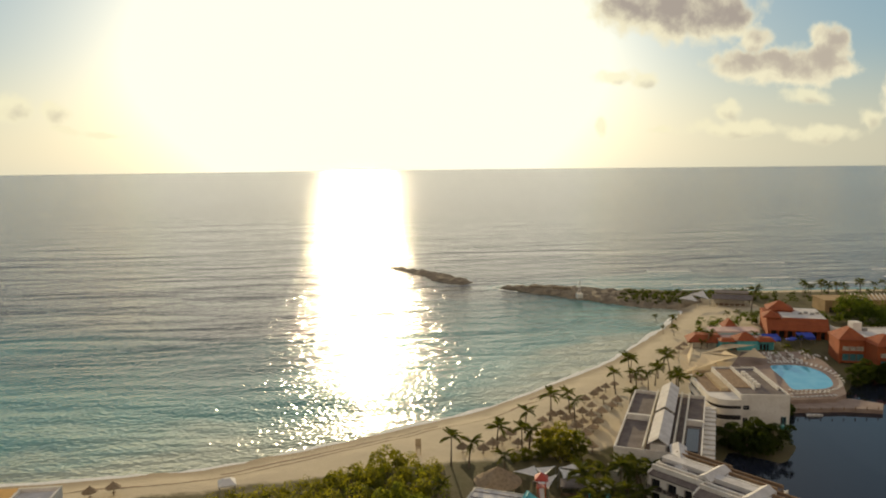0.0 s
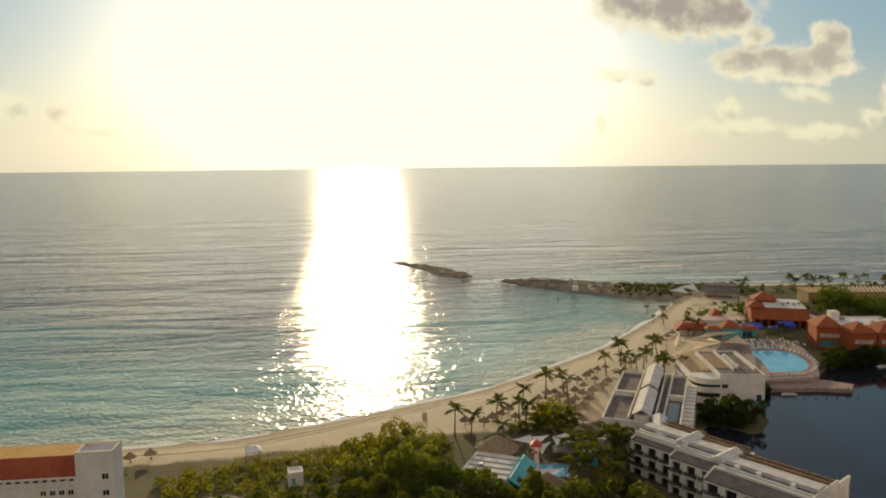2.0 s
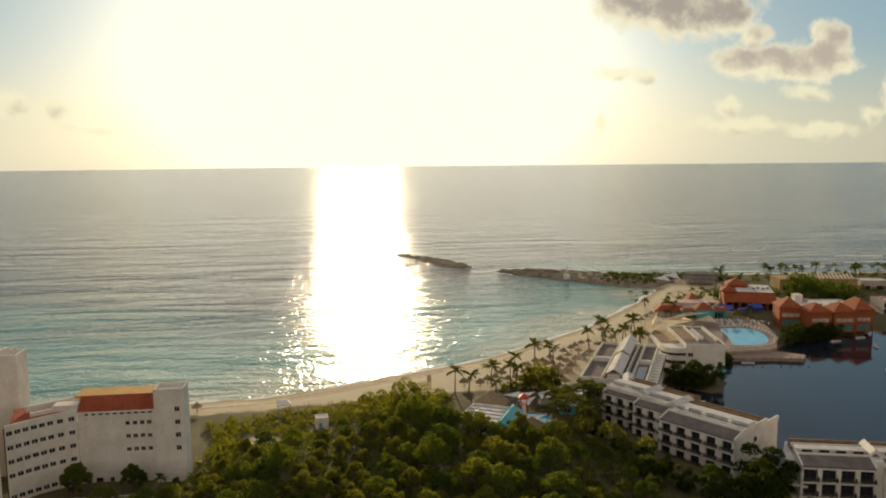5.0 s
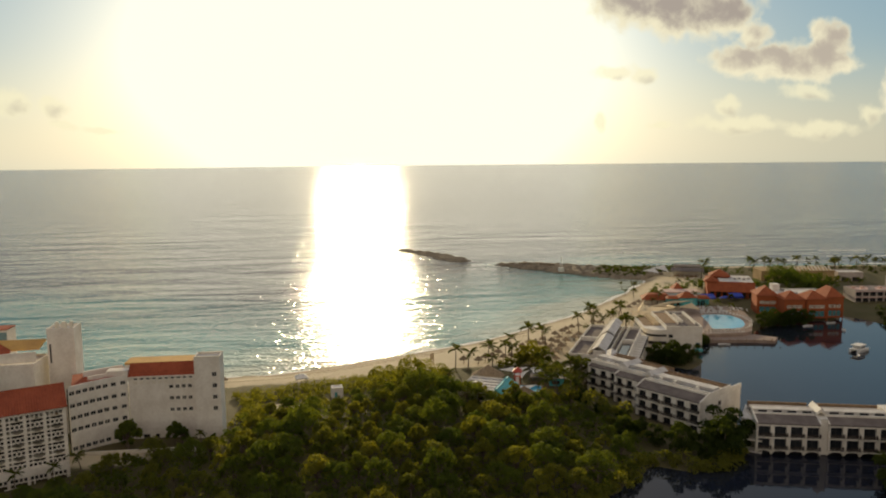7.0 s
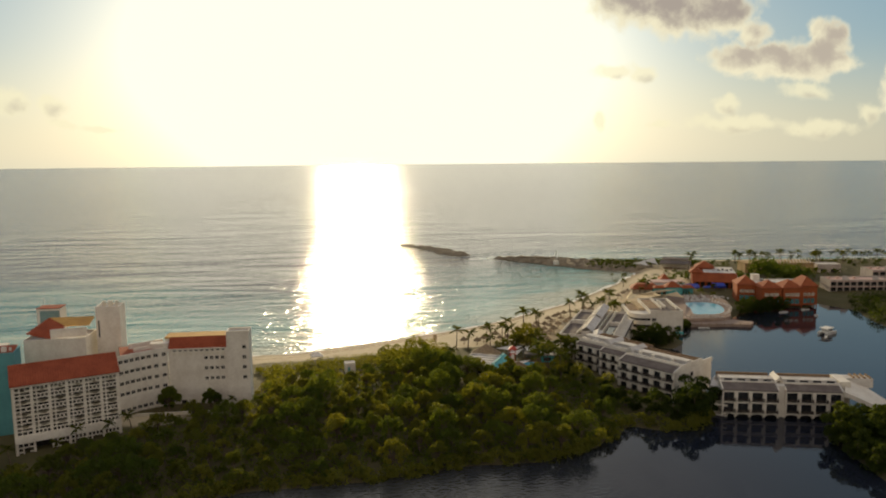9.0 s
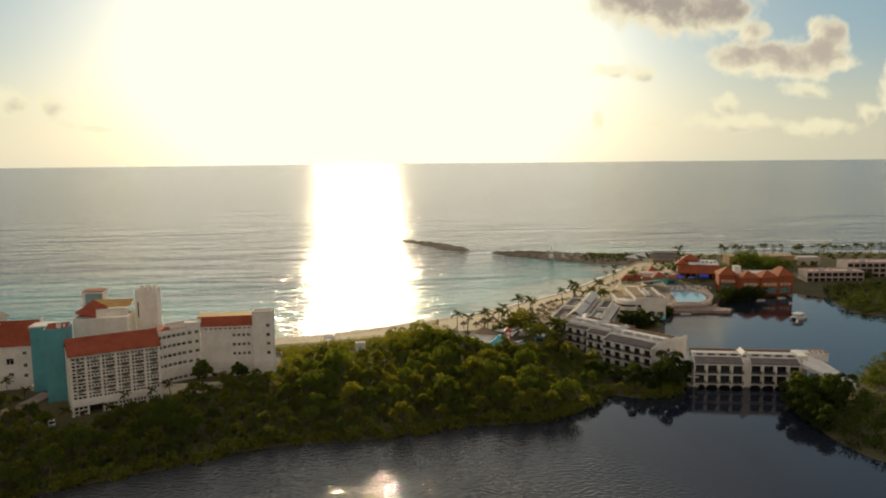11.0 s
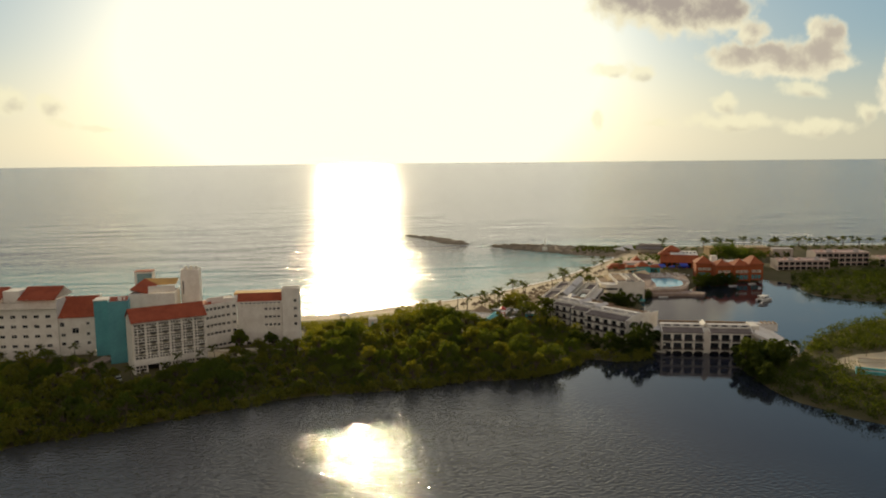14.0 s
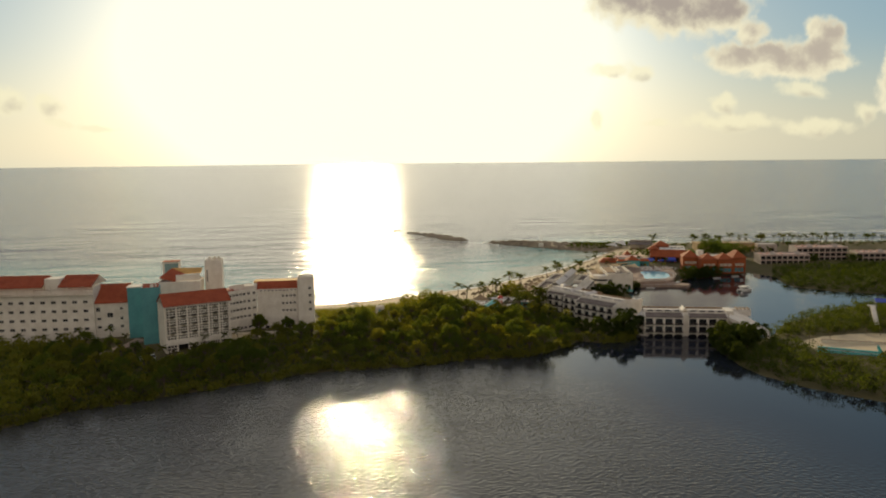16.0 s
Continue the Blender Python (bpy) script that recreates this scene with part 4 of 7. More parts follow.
def villa_row_one():
    t = thing("villa_row", pose(79.6, 111.4, 0, 0, 0, -56.8), "white three-storey villa row stepping along the lagoon bank", "villa row", "white waterside villas")
    top = villa(t, 0.0, 20.4, 0.0, 21.0, 3, 5, 1.1, edge=0.8)
    villa(t, -11.2, 11.0, 4.6, 17.0, 3, 3, 1.1, right=False, edge=0.85)
    villa(t, -23.2, 11.8, 7.0, 15.0, 3, 3, 1.1, right=False, edge=0.85)
    for x0, x1, y0 in ((0.4, 20.0, 3.7), (-11.0, 0.3, 7.0), (-23.0, -11.2, 8.4)):
        spine_roof(t, x0, x1, y0, top + 1.2, ((0, 0.45, 0.5, M_WHITE, ""), (0.47, 1.5, -0.1, M_DARK, ""), (1.52, 2.1, 0.5, M_WHITE, ""), (2.12, 3.5, 0.15, M_DECKROOF, ""), (3.52, 6.0, 1.1, M_PALEROOF, "pale membrane clerestory roof"), (6.02, 7.2, 0.1, M_DECKROOF, ""), (7.22, 7.7, 0.7, M_WHITE, ""), (7.72, 9.0, 0.1, M_DECKROOF, ""), (9.02, 9.35, 0.8, M_WOOD, ""), (9.37, 11.6, -0.1, M_DECKROOF, "brown roofing strip")))
        for k in range(int((x1 - x0) / 3.8)):
            part("gutter_slot", boxes((x0 + 1.0 + 3.8 * k, x0 + 3.2 + 3.8 * k, y0 + 2.3, y0 + 3.3, top + 1.36, top + 1.42)), M_DARK, t)
        part("back_upstand", boxes((x0, x1, y0 + 11.62, y0 + 11.95, top - 0.5, top + 1.7)), M_WOOD, t)
        part("back_wall", boxes((x0, x1, y0 + 11.96, y0 + 12.6, 0.2, top + 0.4)), M_WHITE, t)
    for x, y in ((-11.3, 9.0), (-0.6, 6.5)):
        part("cross_ridge", slab(((x - 1.6, y, top + 2.0), (x, y, top + 2.9), (x, y + 8.0, top + 2.9), (x - 1.6, y + 8.0, top + 2.0)), 0.9), M_PALEROOF, t)
        part("cross_ridge", slab(((x, y, top + 2.9), (x + 1.6, y, top + 2.0), (x + 1.6, y + 8.0, top + 2.0), (x, y + 8.0, top + 2.9)), 0.9), M_PALEROOF, t)
    for i, x in enumerate((3.5, 8.2, 15.2)):
        part("roof_vent", boxes((x, x + 0.9, 5.9, 6.7, top + 1.3, top + 2.3)), M_WHITE, t)
    # blank end wall with one small window
    part("end_window", boxes((19.95, 20.44, 9.0, 10.4, 7.6, 8.8)), M_DARK, t)
    part("end_gable", slab(((20.05, 4.22, top + 1.7), (20.4, 4.22, top + 1.7), (20.4, 15.6, top + 1.9), (20.05, 15.6, top + 1.9)), 2.0), M_WHITE, t)
    part("end_coping", boxes((20.0, 20.5, 15.62, 21.2, top + 0.02, top + 1.2)), M_WHITE, t)


def villa_row_two():
    t = thing("villa_row", pose(100.4, 83.4, 0, 0, 0, -14.9), "white two-storey villa row on arched piers over the lagoon", "villa row", "white waterside villas")
    top = villa(t, 0.0, 15.6, 0.0, 11.0, 2, 4, 1.6, edge=0.5, h=3.3)
    villa(t, 17.4, 15.6, 0.6, 11.0, 2, 4, 1.6, edge=0.5, h=3.3)
    part("stair_bay", boxes((15.62, 17.38, 1.2, 8.0, 0.2, top + 1.2)), M_WHITE, t)
    for x0, x1 in ((0.4, 15.2), (17.8, 32.6)):
        spine_roof(t, x0, x1, 3.7, top + 1.2, ((0, 0.4, 0.35, M_WHITE, ""), (0.42, 1.3, -0.2, M_DARK, ""), (1.32, 3.6, 0.9, M_PALEROOF, "pale membrane clerestory roof"), (3.62, 5.2, -0.1, M_DECKROOF, ""), (5.22, 5.6, 0.6, M_WHITE, ""), (5.62, 6.7, -0.1, M_DECKROOF, ""), (6.72, 7.15, 1.0, M_WOOD, "")))
        for k in range(4):
            part("clerestory_slot", boxes((x0 + 1.2 + 3.6 * k, x0 + 3.4 + 3.6 * k, 4.98, 5.01, top + 1.3, top + 1.85)), M_GLASS, t)
    part("finial_gable", slab(((15.4, 3.6, top + 2.0), (16.5, 3.6, top + 3.1), (17.6, 3.6, top + 2.0), (17.6, 10, top + 2.0), (16.5, 10, top + 3.1), (15.4, 10, top + 2.0)), 0.8), M_WHITE, t)
    part("back_wall", boxes((0.4, 33.0, 10.9, 11.3, 0.2, top + 0.6)), M_WHITE, t)
    # tall end house with a long white roof sweeping down to the spit
    part("end_house", boxes((33.1, 36.0, 4.2, 12.0, 0.2, top + 2.0)), M_WHITE, t)
    part("end_house_top", boxes((33.2, 44.0, 9.0, 12.5, top - 1.0, top + 1.8)), M_PALEROOF, t)
    part("sweeping_roof", slab(((33.05, 0.3, 8.6), (48.5, -2.0, 2.0), (50.2, 2.3, 2.55), (38.0, 12.6, 10.2)), 1.3), M_WHITE, t, "broad white plastered roof sweeping to the ground")
    for k in range(4):
        part("roof_beam", boxes((38.4 + 1.5 * k, 38.8 + 1.5 * k, 8.8, 12.7, top + 1.803, top + 2.3)), M_WOOD, t)


def villa_link():
    t = thing("link_house", pose(99.4, 86.5, 0, 0, 0, 55), "cream open stair link between two villa rows", "link building", "white waterside villas")
    holes = [(2.2, 3.9, 6.3, 8.6), (2.2, 3.9, 2.6, 4.8)]
    part("wall", pierced(bmesh.new(), 9.5, 0.1, 9.3, holes, 0.4), M_CREAM, t, at=pose(2, -1.2, 0, 0, 0, -62))
    part("wall", pierced(bmesh.new(), 12, 0.1, 7.6, [(3, 6.5, 4.4, 6.8)], 0.4), M_CREAM, t, at=pose(1.5, -2.2, 0))
    part("flat_roof", boxes((1.5, 13.0, -2.4, 1.6, 7.62, 8.0)), M_PALEROOF, t)
    part("wall", boxes((1.6, 12.8, 1.1, 1.5, 0.1, 7.58)), M_CREAM, t)
    part("landing", boxes((-1.5, 1.4, -4.0, 0.5, 3.2, 3.6), (-1.5, 1.4, -4.0, 0.5, 0.2, 0.6)), M_WHITE, t)


def beach_block():
    t = thing("villa_block", pose(71.0, 150.6, 0, 0, 0, -27.4), "white villa block with sunk brown terraces and a pale gabled spine", "villa block", "white waterside villas")
    w, d = 19.6, 46.0
    holes = [(10.6, 13.2, 7.0, 8.6), (10.6, 13.2, 3.6, 5.4), (16.4, 18.4, 7.0, 8.6), (16.4, 18.4, 3.6, 5.4)]
    shell(t, w, d, 1.0, 10.0, M_WHITE, holes, roof=M_DECKROOF, lip=0.9)
    for h in holes:
        window(t, h[0], 0.2, h[2], round(h[1] - h[0], 3), round(h[3] - h[2], 3))
    for x in (6.4, 13.0, 15.0):
        part("upstand", boxes((x, x + 0.4, 0.4, d - 0.4, 9.12, 10.7)), M_CREAM, t)
    part("spine_wall", boxes((8.2, 11.8, 0.5, d - 0.5, 9.12, 11.4)), M_WHITE, t)
    for a, b in ((0.5, 22.0), (23.0, d - 0.5)):
        z = 11.5 if a < 1 else 11.9
        part("spine_roof", slab(((7.6, a, z), (10.0, a, z + 1.5), (10.0, b, z + 1.5), (7.6, b, z)), 0.2), M_PALEROOF, t, "pale standing-seam gable roof")
        part("spine_roof", slab(((10.0, a, z + 1.5), (12.4, a, z), (12.4, b, z), (10.0, b, z + 1.5)), 0.2), M_PALEROOF, t)
        for k in range(int((b - a) / 1.3)):
            y = a + 0.6 + 1.3 * k
            part("roof_seam", slab(((7.6, y, z + 0.06), (10.0, y, z + 1.56), (10.0, y + 0.06, z + 1.56), (7.6, y + 0.06, z + 0.06)), 0.06), M_CREAM, t)
    part("cross_wall", boxes((0.4, 6.38, 22.2, 23.2, 9.12, 10.6)), M_WHITE, t)
    part("cross_wall", boxes((15.42, 19.2, 22.2, 23.2, 9.12, 10.6)), M_WHITE, t)
    part("glazed_light", boxes((15.8, 18.6, 4, 20, 9.12, 9.5)), M_GLASS, t)
    for k in range(13):
        part("terrace_step", boxes((19.62, 22.4, 1.5 + 3.4 * k, 3.6 + 3.4 * k, 1.0, 7.6)), M_WHITE, t)
        part("balcony_rail", boxes((22.42, 22.5, 1.5 + 3.4 * k, 3.6 + 3.4 * k, 6.2, 7.6)), M_RAIL, t)
    part("front_base", boxes((-1.0, 10, -4.5, -0.01, 0.5, 5.8)), M_WHITE, t)
    part("link_roof", slab(((12.5, 1.0, 11.6), (14.4, 1.0, 12.5), (15.9, -13.0, 12.2), (14.0, -13.0, 11.2)), 0.5), M_PALEROOF, t, "pale ridge roof of a covered passage")
    part("link_roof", slab(((14.42, 1.0, 12.5), (16.2, 1.0, 11.6), (17.7, -13.0, 11.2), (15.92, -13.0, 12.2)), 0.5), M_PALEROOF, t)
    part("link_wall", boxes((13.6, 16.0, -9.0, -0.02, 1.0, 11.3)), M_WHITE, t)


def curved_block():
    t = thing("villa_block", pose(119.0, 180.6, 0, 0, 0, -11), "white villa block with a rounded end and a brown roof terrace", "villa block", "white waterside villas")
    w, d = 13.6, 29.0
    holes = [(0.8, 2.6, 6.0, 7.4), (0.8, 2.2, 1.6, 3.8), (11.2, 12.8, 1.8, 4.2)]
    shell(t, w, d, 0.3, 10.6, M_WHITE, holes, roof=M_DECKROOF)
    for h in holes:
        window(t, h[0], 0.2, h[2], round(h[1] - h[0], 3), round(h[3] - h[2], 3), 1, M_TURQ if h[0] > 10 else M_WHITE)
    part("teal_balcony", boxes((10.8, 13.7, -1.2, -0.02, 0.9, 1.8)), M_TURQ, t)
    part("roof_parapet", boxes((5.6, 6.0, 6.0, 28.0, 10.12, 11.2)), M_WHITE, t)
    part("upstand", boxes((12.2, 12.6, 6.0, 26.0, 10.12, 11.0)), M_WHITE, t)
    part("roof_terrace", boxes((0.5, 5.5, 8.0, 28.0, 10.12, 10.24)), M_WOOD, t, "red-brown decked roof terrace")
    for k in range(6):
        part("roof_unit", boxes((7.2, 8.2, 8.0 + 2.6 * k, 9.4 + 2.6 * k, 10.12, 11.2)), M_WHITE, t)
    n = 12
    ring = lambda r, x1: [(-3.0 + r * math.cos(math.radians(a)), 4.0 + r * math.sin(math.radians(a))) for a in np.linspace(180, 270, n)] + [(x1, 4.0 - r), (x1, 24.0), (-3.0 - r, 24.0)]
    part("rounded_base", prism(bmesh.new(), ring(5.2, -0.02), 0.3, 3.4), M_WHITE, t)
    # solid dark bands between storeys paint the shade of open galleries
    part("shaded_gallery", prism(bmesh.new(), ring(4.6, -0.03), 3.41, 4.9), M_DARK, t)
    part("rounded_storey", prism(bmesh.new(), ring(5.2, -0.02), 4.92, 6.6), M_WHITE, t)
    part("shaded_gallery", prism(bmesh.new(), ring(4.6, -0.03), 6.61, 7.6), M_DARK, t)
    part("rounded_storey", prism(bmesh.new(), ring(5.2, -0.02), 7.62, 9.4), M_WHITE, t)
    part("terrace_floor", prism(bmesh.new(), [(-7.4, 6), (-0.5, 6), (-0.5, 23.5), (-7.4, 23.5)], 9.41, 9.5), M_WOOD, t)
    for k in range(8):
        part("awning_frame", boxes((-3.6, -1.4, 6.5 + 2.1 * k, 7.7 + 2.1 * k, 9.52, 10.6)), M_CANVAS, t)


for make in (villa_row_one, villa_row_two, villa_link, beach_block, curved_block):
    make()

# ---- the resort round the pool ----
def smooth_ring(pts, n=6):
    """A closed smooth outline through a few corners."""
    out, k = [], len(pts)
    for i in range(k):
        p0, p1, p2, p3 = (Vector((*pts[(i + j) % k], 0)) for j in (-1, 0, 1, 2))
        for s in range(n):
            t = s / n
            q = 0.5 * (2 * p1 + (p2 - p0) * t + (2 * p0 - 5 * p1 + 4 * p2 - p3) * t * t + (3 * p1 - p0 - 3 * p2 + p3) * t**3)
            out.append((q.x, q.y))
    return out


DECK_Z = 2.6


def pool_terrace():
    deck = [(137, 196), (146, 196.5), (159, 196), (165, 199.5), (169.5, 207), (177.5, 222), (182, 236), (184, 250), (160, 254), (146, 236)]
    pool = smooth_ring([(158.6, 232.0), (163.5, 233.4), (168.0, 232.8), (171.8, 229.2), (172.3, 222.0), (169.6, 213.6), (165.8, 207.6), (160.6, 205.0), (155.5, 205.4), (151.2, 206.6), (154.8, 218.0)], 4)
    t = thing("pool_terrace", pose(0, 0, 0), "pale paved pool terrace on a low lagoon quay", "terrace", kind="structure")
    part("paving", prism(bmesh.new(), deck, 0.3, DECK_Z), M_PAVE, t)
    part("quay", prism(bmesh.new(), [(140, 192.4), (158.8, 190.3), (168.2, 187.2), (172.4, 192.4), (165.6, 198.6), (150, 197.5), (139, 196.5)], -0.5, 1.35), M_PAVE, t)
    for k in range(9):
        x = 143 + 3.4 * k
        part("quay_post", boxes((x, x + 0.22, 190.7 - 0.13 * (x - 141), 190.95 - 0.13 * (x - 141), 1.352, 2.2)), M_WOOD, t)
    s = thing("swimming_pool", pose(0, 0, 0), "kidney-shaped pool of clear blue water with a pale rim", "pool")
    cx, cy = sum(p[0] for p in pool) / len(pool), sum(p[1] for p in pool) / len(pool)
    rim = [(cx + (x - cx) * 1.06, cy + (y - cy) * 1.06) for x, y in pool]
    bm = bmesh.new()
    a = [bm.verts.new((x, y, DECK_Z + 0.10)) for x, y in rim]
    b = [bm.verts.new((x, y, DECK_Z + 0.10)) for x, y in pool]
    c = [bm.verts.new((x, y, DECK_Z + 0.005)) for x, y in rim]
    n = len(a)
    for i in range(n):
        j = (i + 1) % n
        bm.faces.new((a[i], a[j], b[j], b[i]))
        bm.faces.new((c[i], c[j], a[j], a[i]))
    part("rim", bm, M_PAVE, s)
    bm = bmesh.new()
    bm.faces.new([bm.verts.new((x, y, DECK_Z + 0.07)) for x, y in pool])
    part("water", bm, M_POOL, s)
    return pool


POOL = pool_terrace()


def lounger_mesh():
    return boxes((0, 0.62, 0, 1.3, 0.28, 0.36), (0.04, 0.1, 0.08, 0.14, 0, 0.28), (0.52, 0.58, 0.08, 0.14, 0, 0.28), (0.04, 0.1, 1.15, 1.21, 0, 0.28), (0.52, 0.58, 1.15, 1.21, 0, 0.28))


def sun_lounger():
    t = thing("sun_lounger", pose(0, 0, 0), "white slatted sun lounger on the pool terrace", "sun lounger", "loungers round the pool")
    part("bed", lounger_mesh(), M_WHITECLOTH, t)
    part("backrest", slab(((0, 1.32, 0.36), (0.62, 1.32, 0.36), (0.62, 1.85, 0.75), (0, 1.85, 0.75)), 0.06), M_WHITECLOTH, t)
    return t


lounger = sun_lounger()
spots = []
cx, cy = sum(p[0] for p in POOL) / len(POOL), sum(p[1] for p in POOL) / len(POOL)
for x, y in POOL:
    out = Vector((x - cx, y - cy)).normalized()
    if x > 160 or y < 207:
        spots.append((x + 2.0 * out.x, y + 2.0 * out.y, math.degrees(math.atan2(out.y, out.x)) - 90))
for i in range(22):
    spots.append((145 + 1.55 * (i % 11), 198.6 + 3.2 * (i // 11), 180))
rng = random.Random(4)
for i in range(60):
    spots.append((163 + rng.uniform(0, 21), 236 + rng.uniform(0, 13), rng.choice((0, 20, -20, 90))))
for i, (x, y, r) in enumerate(spots):
    m = pose(x, y, DECK_Z + 0.01, 0, 0, r)
    if i:
        copy_thing(lounger, m)
    else:
        lounger.matrix_basis = m


def parasol(at, cloth, label, group, r=1.6, h=2.4):
    t = thing("parasol", at, label, "parasol", group)
    part("pole", cone(bmesh.new(), 0, 0, 0, h, 0.04, 0.04, 6), M_WOOD, t)
    bm = bmesh.new()
    top = bm.verts.new((0, 0, h + 0.55))
    ring = [bm.verts.new((r * math.cos(a), r * math.sin(a), h)) for a in (math.pi * i / 4 for i in range(8))]
    low = [bm.verts.new((v.co.x * 0.99, v.co.y * 0.99, h - 0.2)) for v in ring]
    for i in range(8):
        bm.faces.new((ring[i], ring[(i + 1) % 8], top))
        bm.faces.new((low[i], low[(i + 1) % 8], ring[(i + 1) % 8], ring[i]))
    part("canopy", bm, cloth, t)
    return t


for i in range(4):
    parasol(pose(176 + 7.5 * (i > 1) + 2.2 * (i % 2), 259.5 + 1.3 * (i % 2), DECK_Z), M_BLUECLOTH, "closed-ribbed deep blue parasol on the terrace", "blue parasols", 1.9, 2.7)


def blue_awning(x):
    t = thing("awning", pose(x, 262, DECK_Z, 0, 0, -8), "deep blue canvas awning on posts", "awning", "blue awnings")
    part("canvas", slab(((0, 0, 2.6), (6.5, 0, 2.6), (6.5, 4, 3.7), (0, 4, 3.7)), 0.08), M_BLUECLOTH, t)
    part("valance", boxes((0, 6.5, -0.05, 0.0, 1.6, 2.55)), M_BLUECLOTH, t)
    for px in (0.1, 6.3):
        part("post", boxes((px, px + 0.1, 0.05, 0.15, 0, 2.5)), M_STEEL, t)
        part("post", boxes((px, px + 0.1, 3.8, 3.9, 0, 3.6)), M_STEEL, t)


blue_awning(174)
blue_awning(189)


def sail(corners, label, mat=None, group="shade sails over the terrace", sag=0.9, posts=True):
    """A three- or four-cornered stretched cloth with hollow edges, on slanted posts."""
    c = Vector([sum(p[i] for p in corners) / len(corners) for i in range(3)])
    t = thing("shade_sail", pose(c.x, c.y, 0), label, "shade sail", group)
    bm = bmesh.new()
    n, k = len(corners), 5
    mid = bm.verts.new((0, 0, c.z - sag))
    ring = []
    for i in range(n):
        a, b = Vector(corners[i]), Vector(corners[(i + 1) % n])
        for s in range(k):
            u = s / k
            q = a.lerp(b, u)
            q = q.lerp(c, 0.5 * u * (1 - u))
            ring.append(bm.verts.new((q.x - c.x, q.y - c.y, q.z)))
    for i in range(len(ring)):
        bm.faces.new((ring[i], ring[(i + 1) % len(ring)], mid))
    bmesh.ops.subdivide_edges(bm, edges=[e for e in bm.edges if mid in e.verts], cuts=2)
    cloth = part("cloth", bm, mat or M_CANVAS, t, smooth=True)
    if posts:
        for p in corners:
            g = max(height_at(p[0], p[1]), 0.2)
            part("post", cone(bmesh.new(), p[0] - c.x, p[1] - c.y, g, p[2], 0.09, 0.07, 6), M_STEEL, t)


for cs in (((126, 226, 5.2), (146, 231, 7.2), (139, 245, 5.0)), ((146, 231, 7.2), (160, 236, 4.6), (161, 247, 5.8)), ((128, 232, 5.0), (141, 256, 6.6), (131, 247, 4.6)), ((139, 245, 5.0), (163, 249, 6.4), (156, 260, 4.6)), ((120, 222, 4.6), (135, 226, 6.8), (128, 240, 4.4)), ((146, 231, 7.3), (150, 250, 5.0), (139, 246, 5.1))):
    sail(cs, "sand-coloured triangular shade sail stretched between posts")


def teal_pavilion():
    t = thing("pavilion", pose(153.8, 258.8, 1.6, 0, 0, -10), "turquoise pavilion with red hipped roofs", "pavilion", "resort buildings")
    holes = [(1.5, 4.0, 0.5, 3.4), (5.5, 8.5, 0.5, 3.0), (17.5, 22, 0.5, 3.4)]
    shell(t, 24, 15, 0, 4.8, M_TURQ, holes, roof=M_PINKROOF, lip=0.3)
    part("porch_wall", boxes((7.0, 16.5, -1.6, -0.02, 0, 5.4)), M_TURQ, t)
    hip_roof(t, 7.0, 16.5, -1.6, 6.5, 5.45, 8.4, M_TERRA)
    hip_roof(t, -0.2, 6.0, -1.0, 2.8, 4.85, 6.0, M_TERRA, 1.2)
    hip_roof(t, 17.6, 24.2, -1.0, 4.0, 4.85, 6.2, M_TERRA, 1.4)
    part("rear_hall", boxes((1, 23, 15.02, 25, 0, 5.6)), M_WHITE, t)
    part("rear_roof", boxes((0.6, 23.4, 14.8, 25.3, 5.61, 5.95)), M_PINKROOF, t)
    hip_roof(t, 10, 16, 26, 34, 5.5, 9.2, M_TERRA)
    part("rear_house", boxes((9.5, 16.5, 25.5, 34.5, 0, 5.2)), M_WHITE, t)
    for k in range(5):
        part("column", boxes((17.2 + 1.6 * k, 17.5 + 1.6 * k, -0.9, -0.6, 0, 4.6)), M_TURQ, t)
    t.scale = (0.84, 0.84, 0.9)
    b = thing("pavilion", pose(144.5, 266.5, 1.6, 0, 0, -18), "low beach bar under a dark red roof", "pavilion", "resort buildings")
    part("wall", boxes((0, 13, 1, 8, 0, 2.8)), M_CREAM, b)
    hip_roof(b, -0.5, 14, -0.8, 9, 2.85, 5.2, M_TERRA, 3.2)


def orange_hall():
    t = thing("resort_hall", pose(183.1, 275.2, 1.0, 0, 0, -23), "long orange hall with a red tiled slope over a dark arcade", "hall", "resort buildings")
    w, d = 22.8, 26
    holes = [(1.0 + 3.1 * i, 3.3 + 3.1 * i, 0.3, 4.6) for i in range(7)]
    shell(t, w, d, 0, 7.2, M_ORANGE, holes, roof=M_PALEROOF)
    tile_roof(t, -0.5, w + 0.5, -2.2, 5.2, 3.0, 9.6, "brick-red tiled slope over the arcade", M_TERRA)
    part("attic", boxes((0, w, 3.05, d, 7.21, 9.3)), M_ORANGE, t)
    part("flat_roof", boxes((6, w, 3.3, d, 9.31, 9.6)), M_PALEROOF, t)
    hip_roof(t, 2.0, 12, 15.5, 25.5, 10.6, 14.0, M_TERRA)
    part("tower_wall", boxes((2.2, 11.8, 15.7, 25.3, 9.61, 10.5)), M_ORANGE, t)
    hip_roof(t, -1.5, 5.0, 2.2, 9.5, 9.7, 12.2, M_TERRA)
    for k in range(8):
        part("column", boxes((0.6 + 3.15 * k, 1.0 + 3.15 * k, -2.0, -1.6, 0, 5.0)), M_ORANGE, t)
    for k in range(4):
        part("roof_unit", boxes((13.5 + 2.3 * k, 15.0 + 2.3 * k, 11 + 2 * (k % 2), 12.4 + 2 * (k % 2), 9.61, 10.5)), M_STEEL, t)


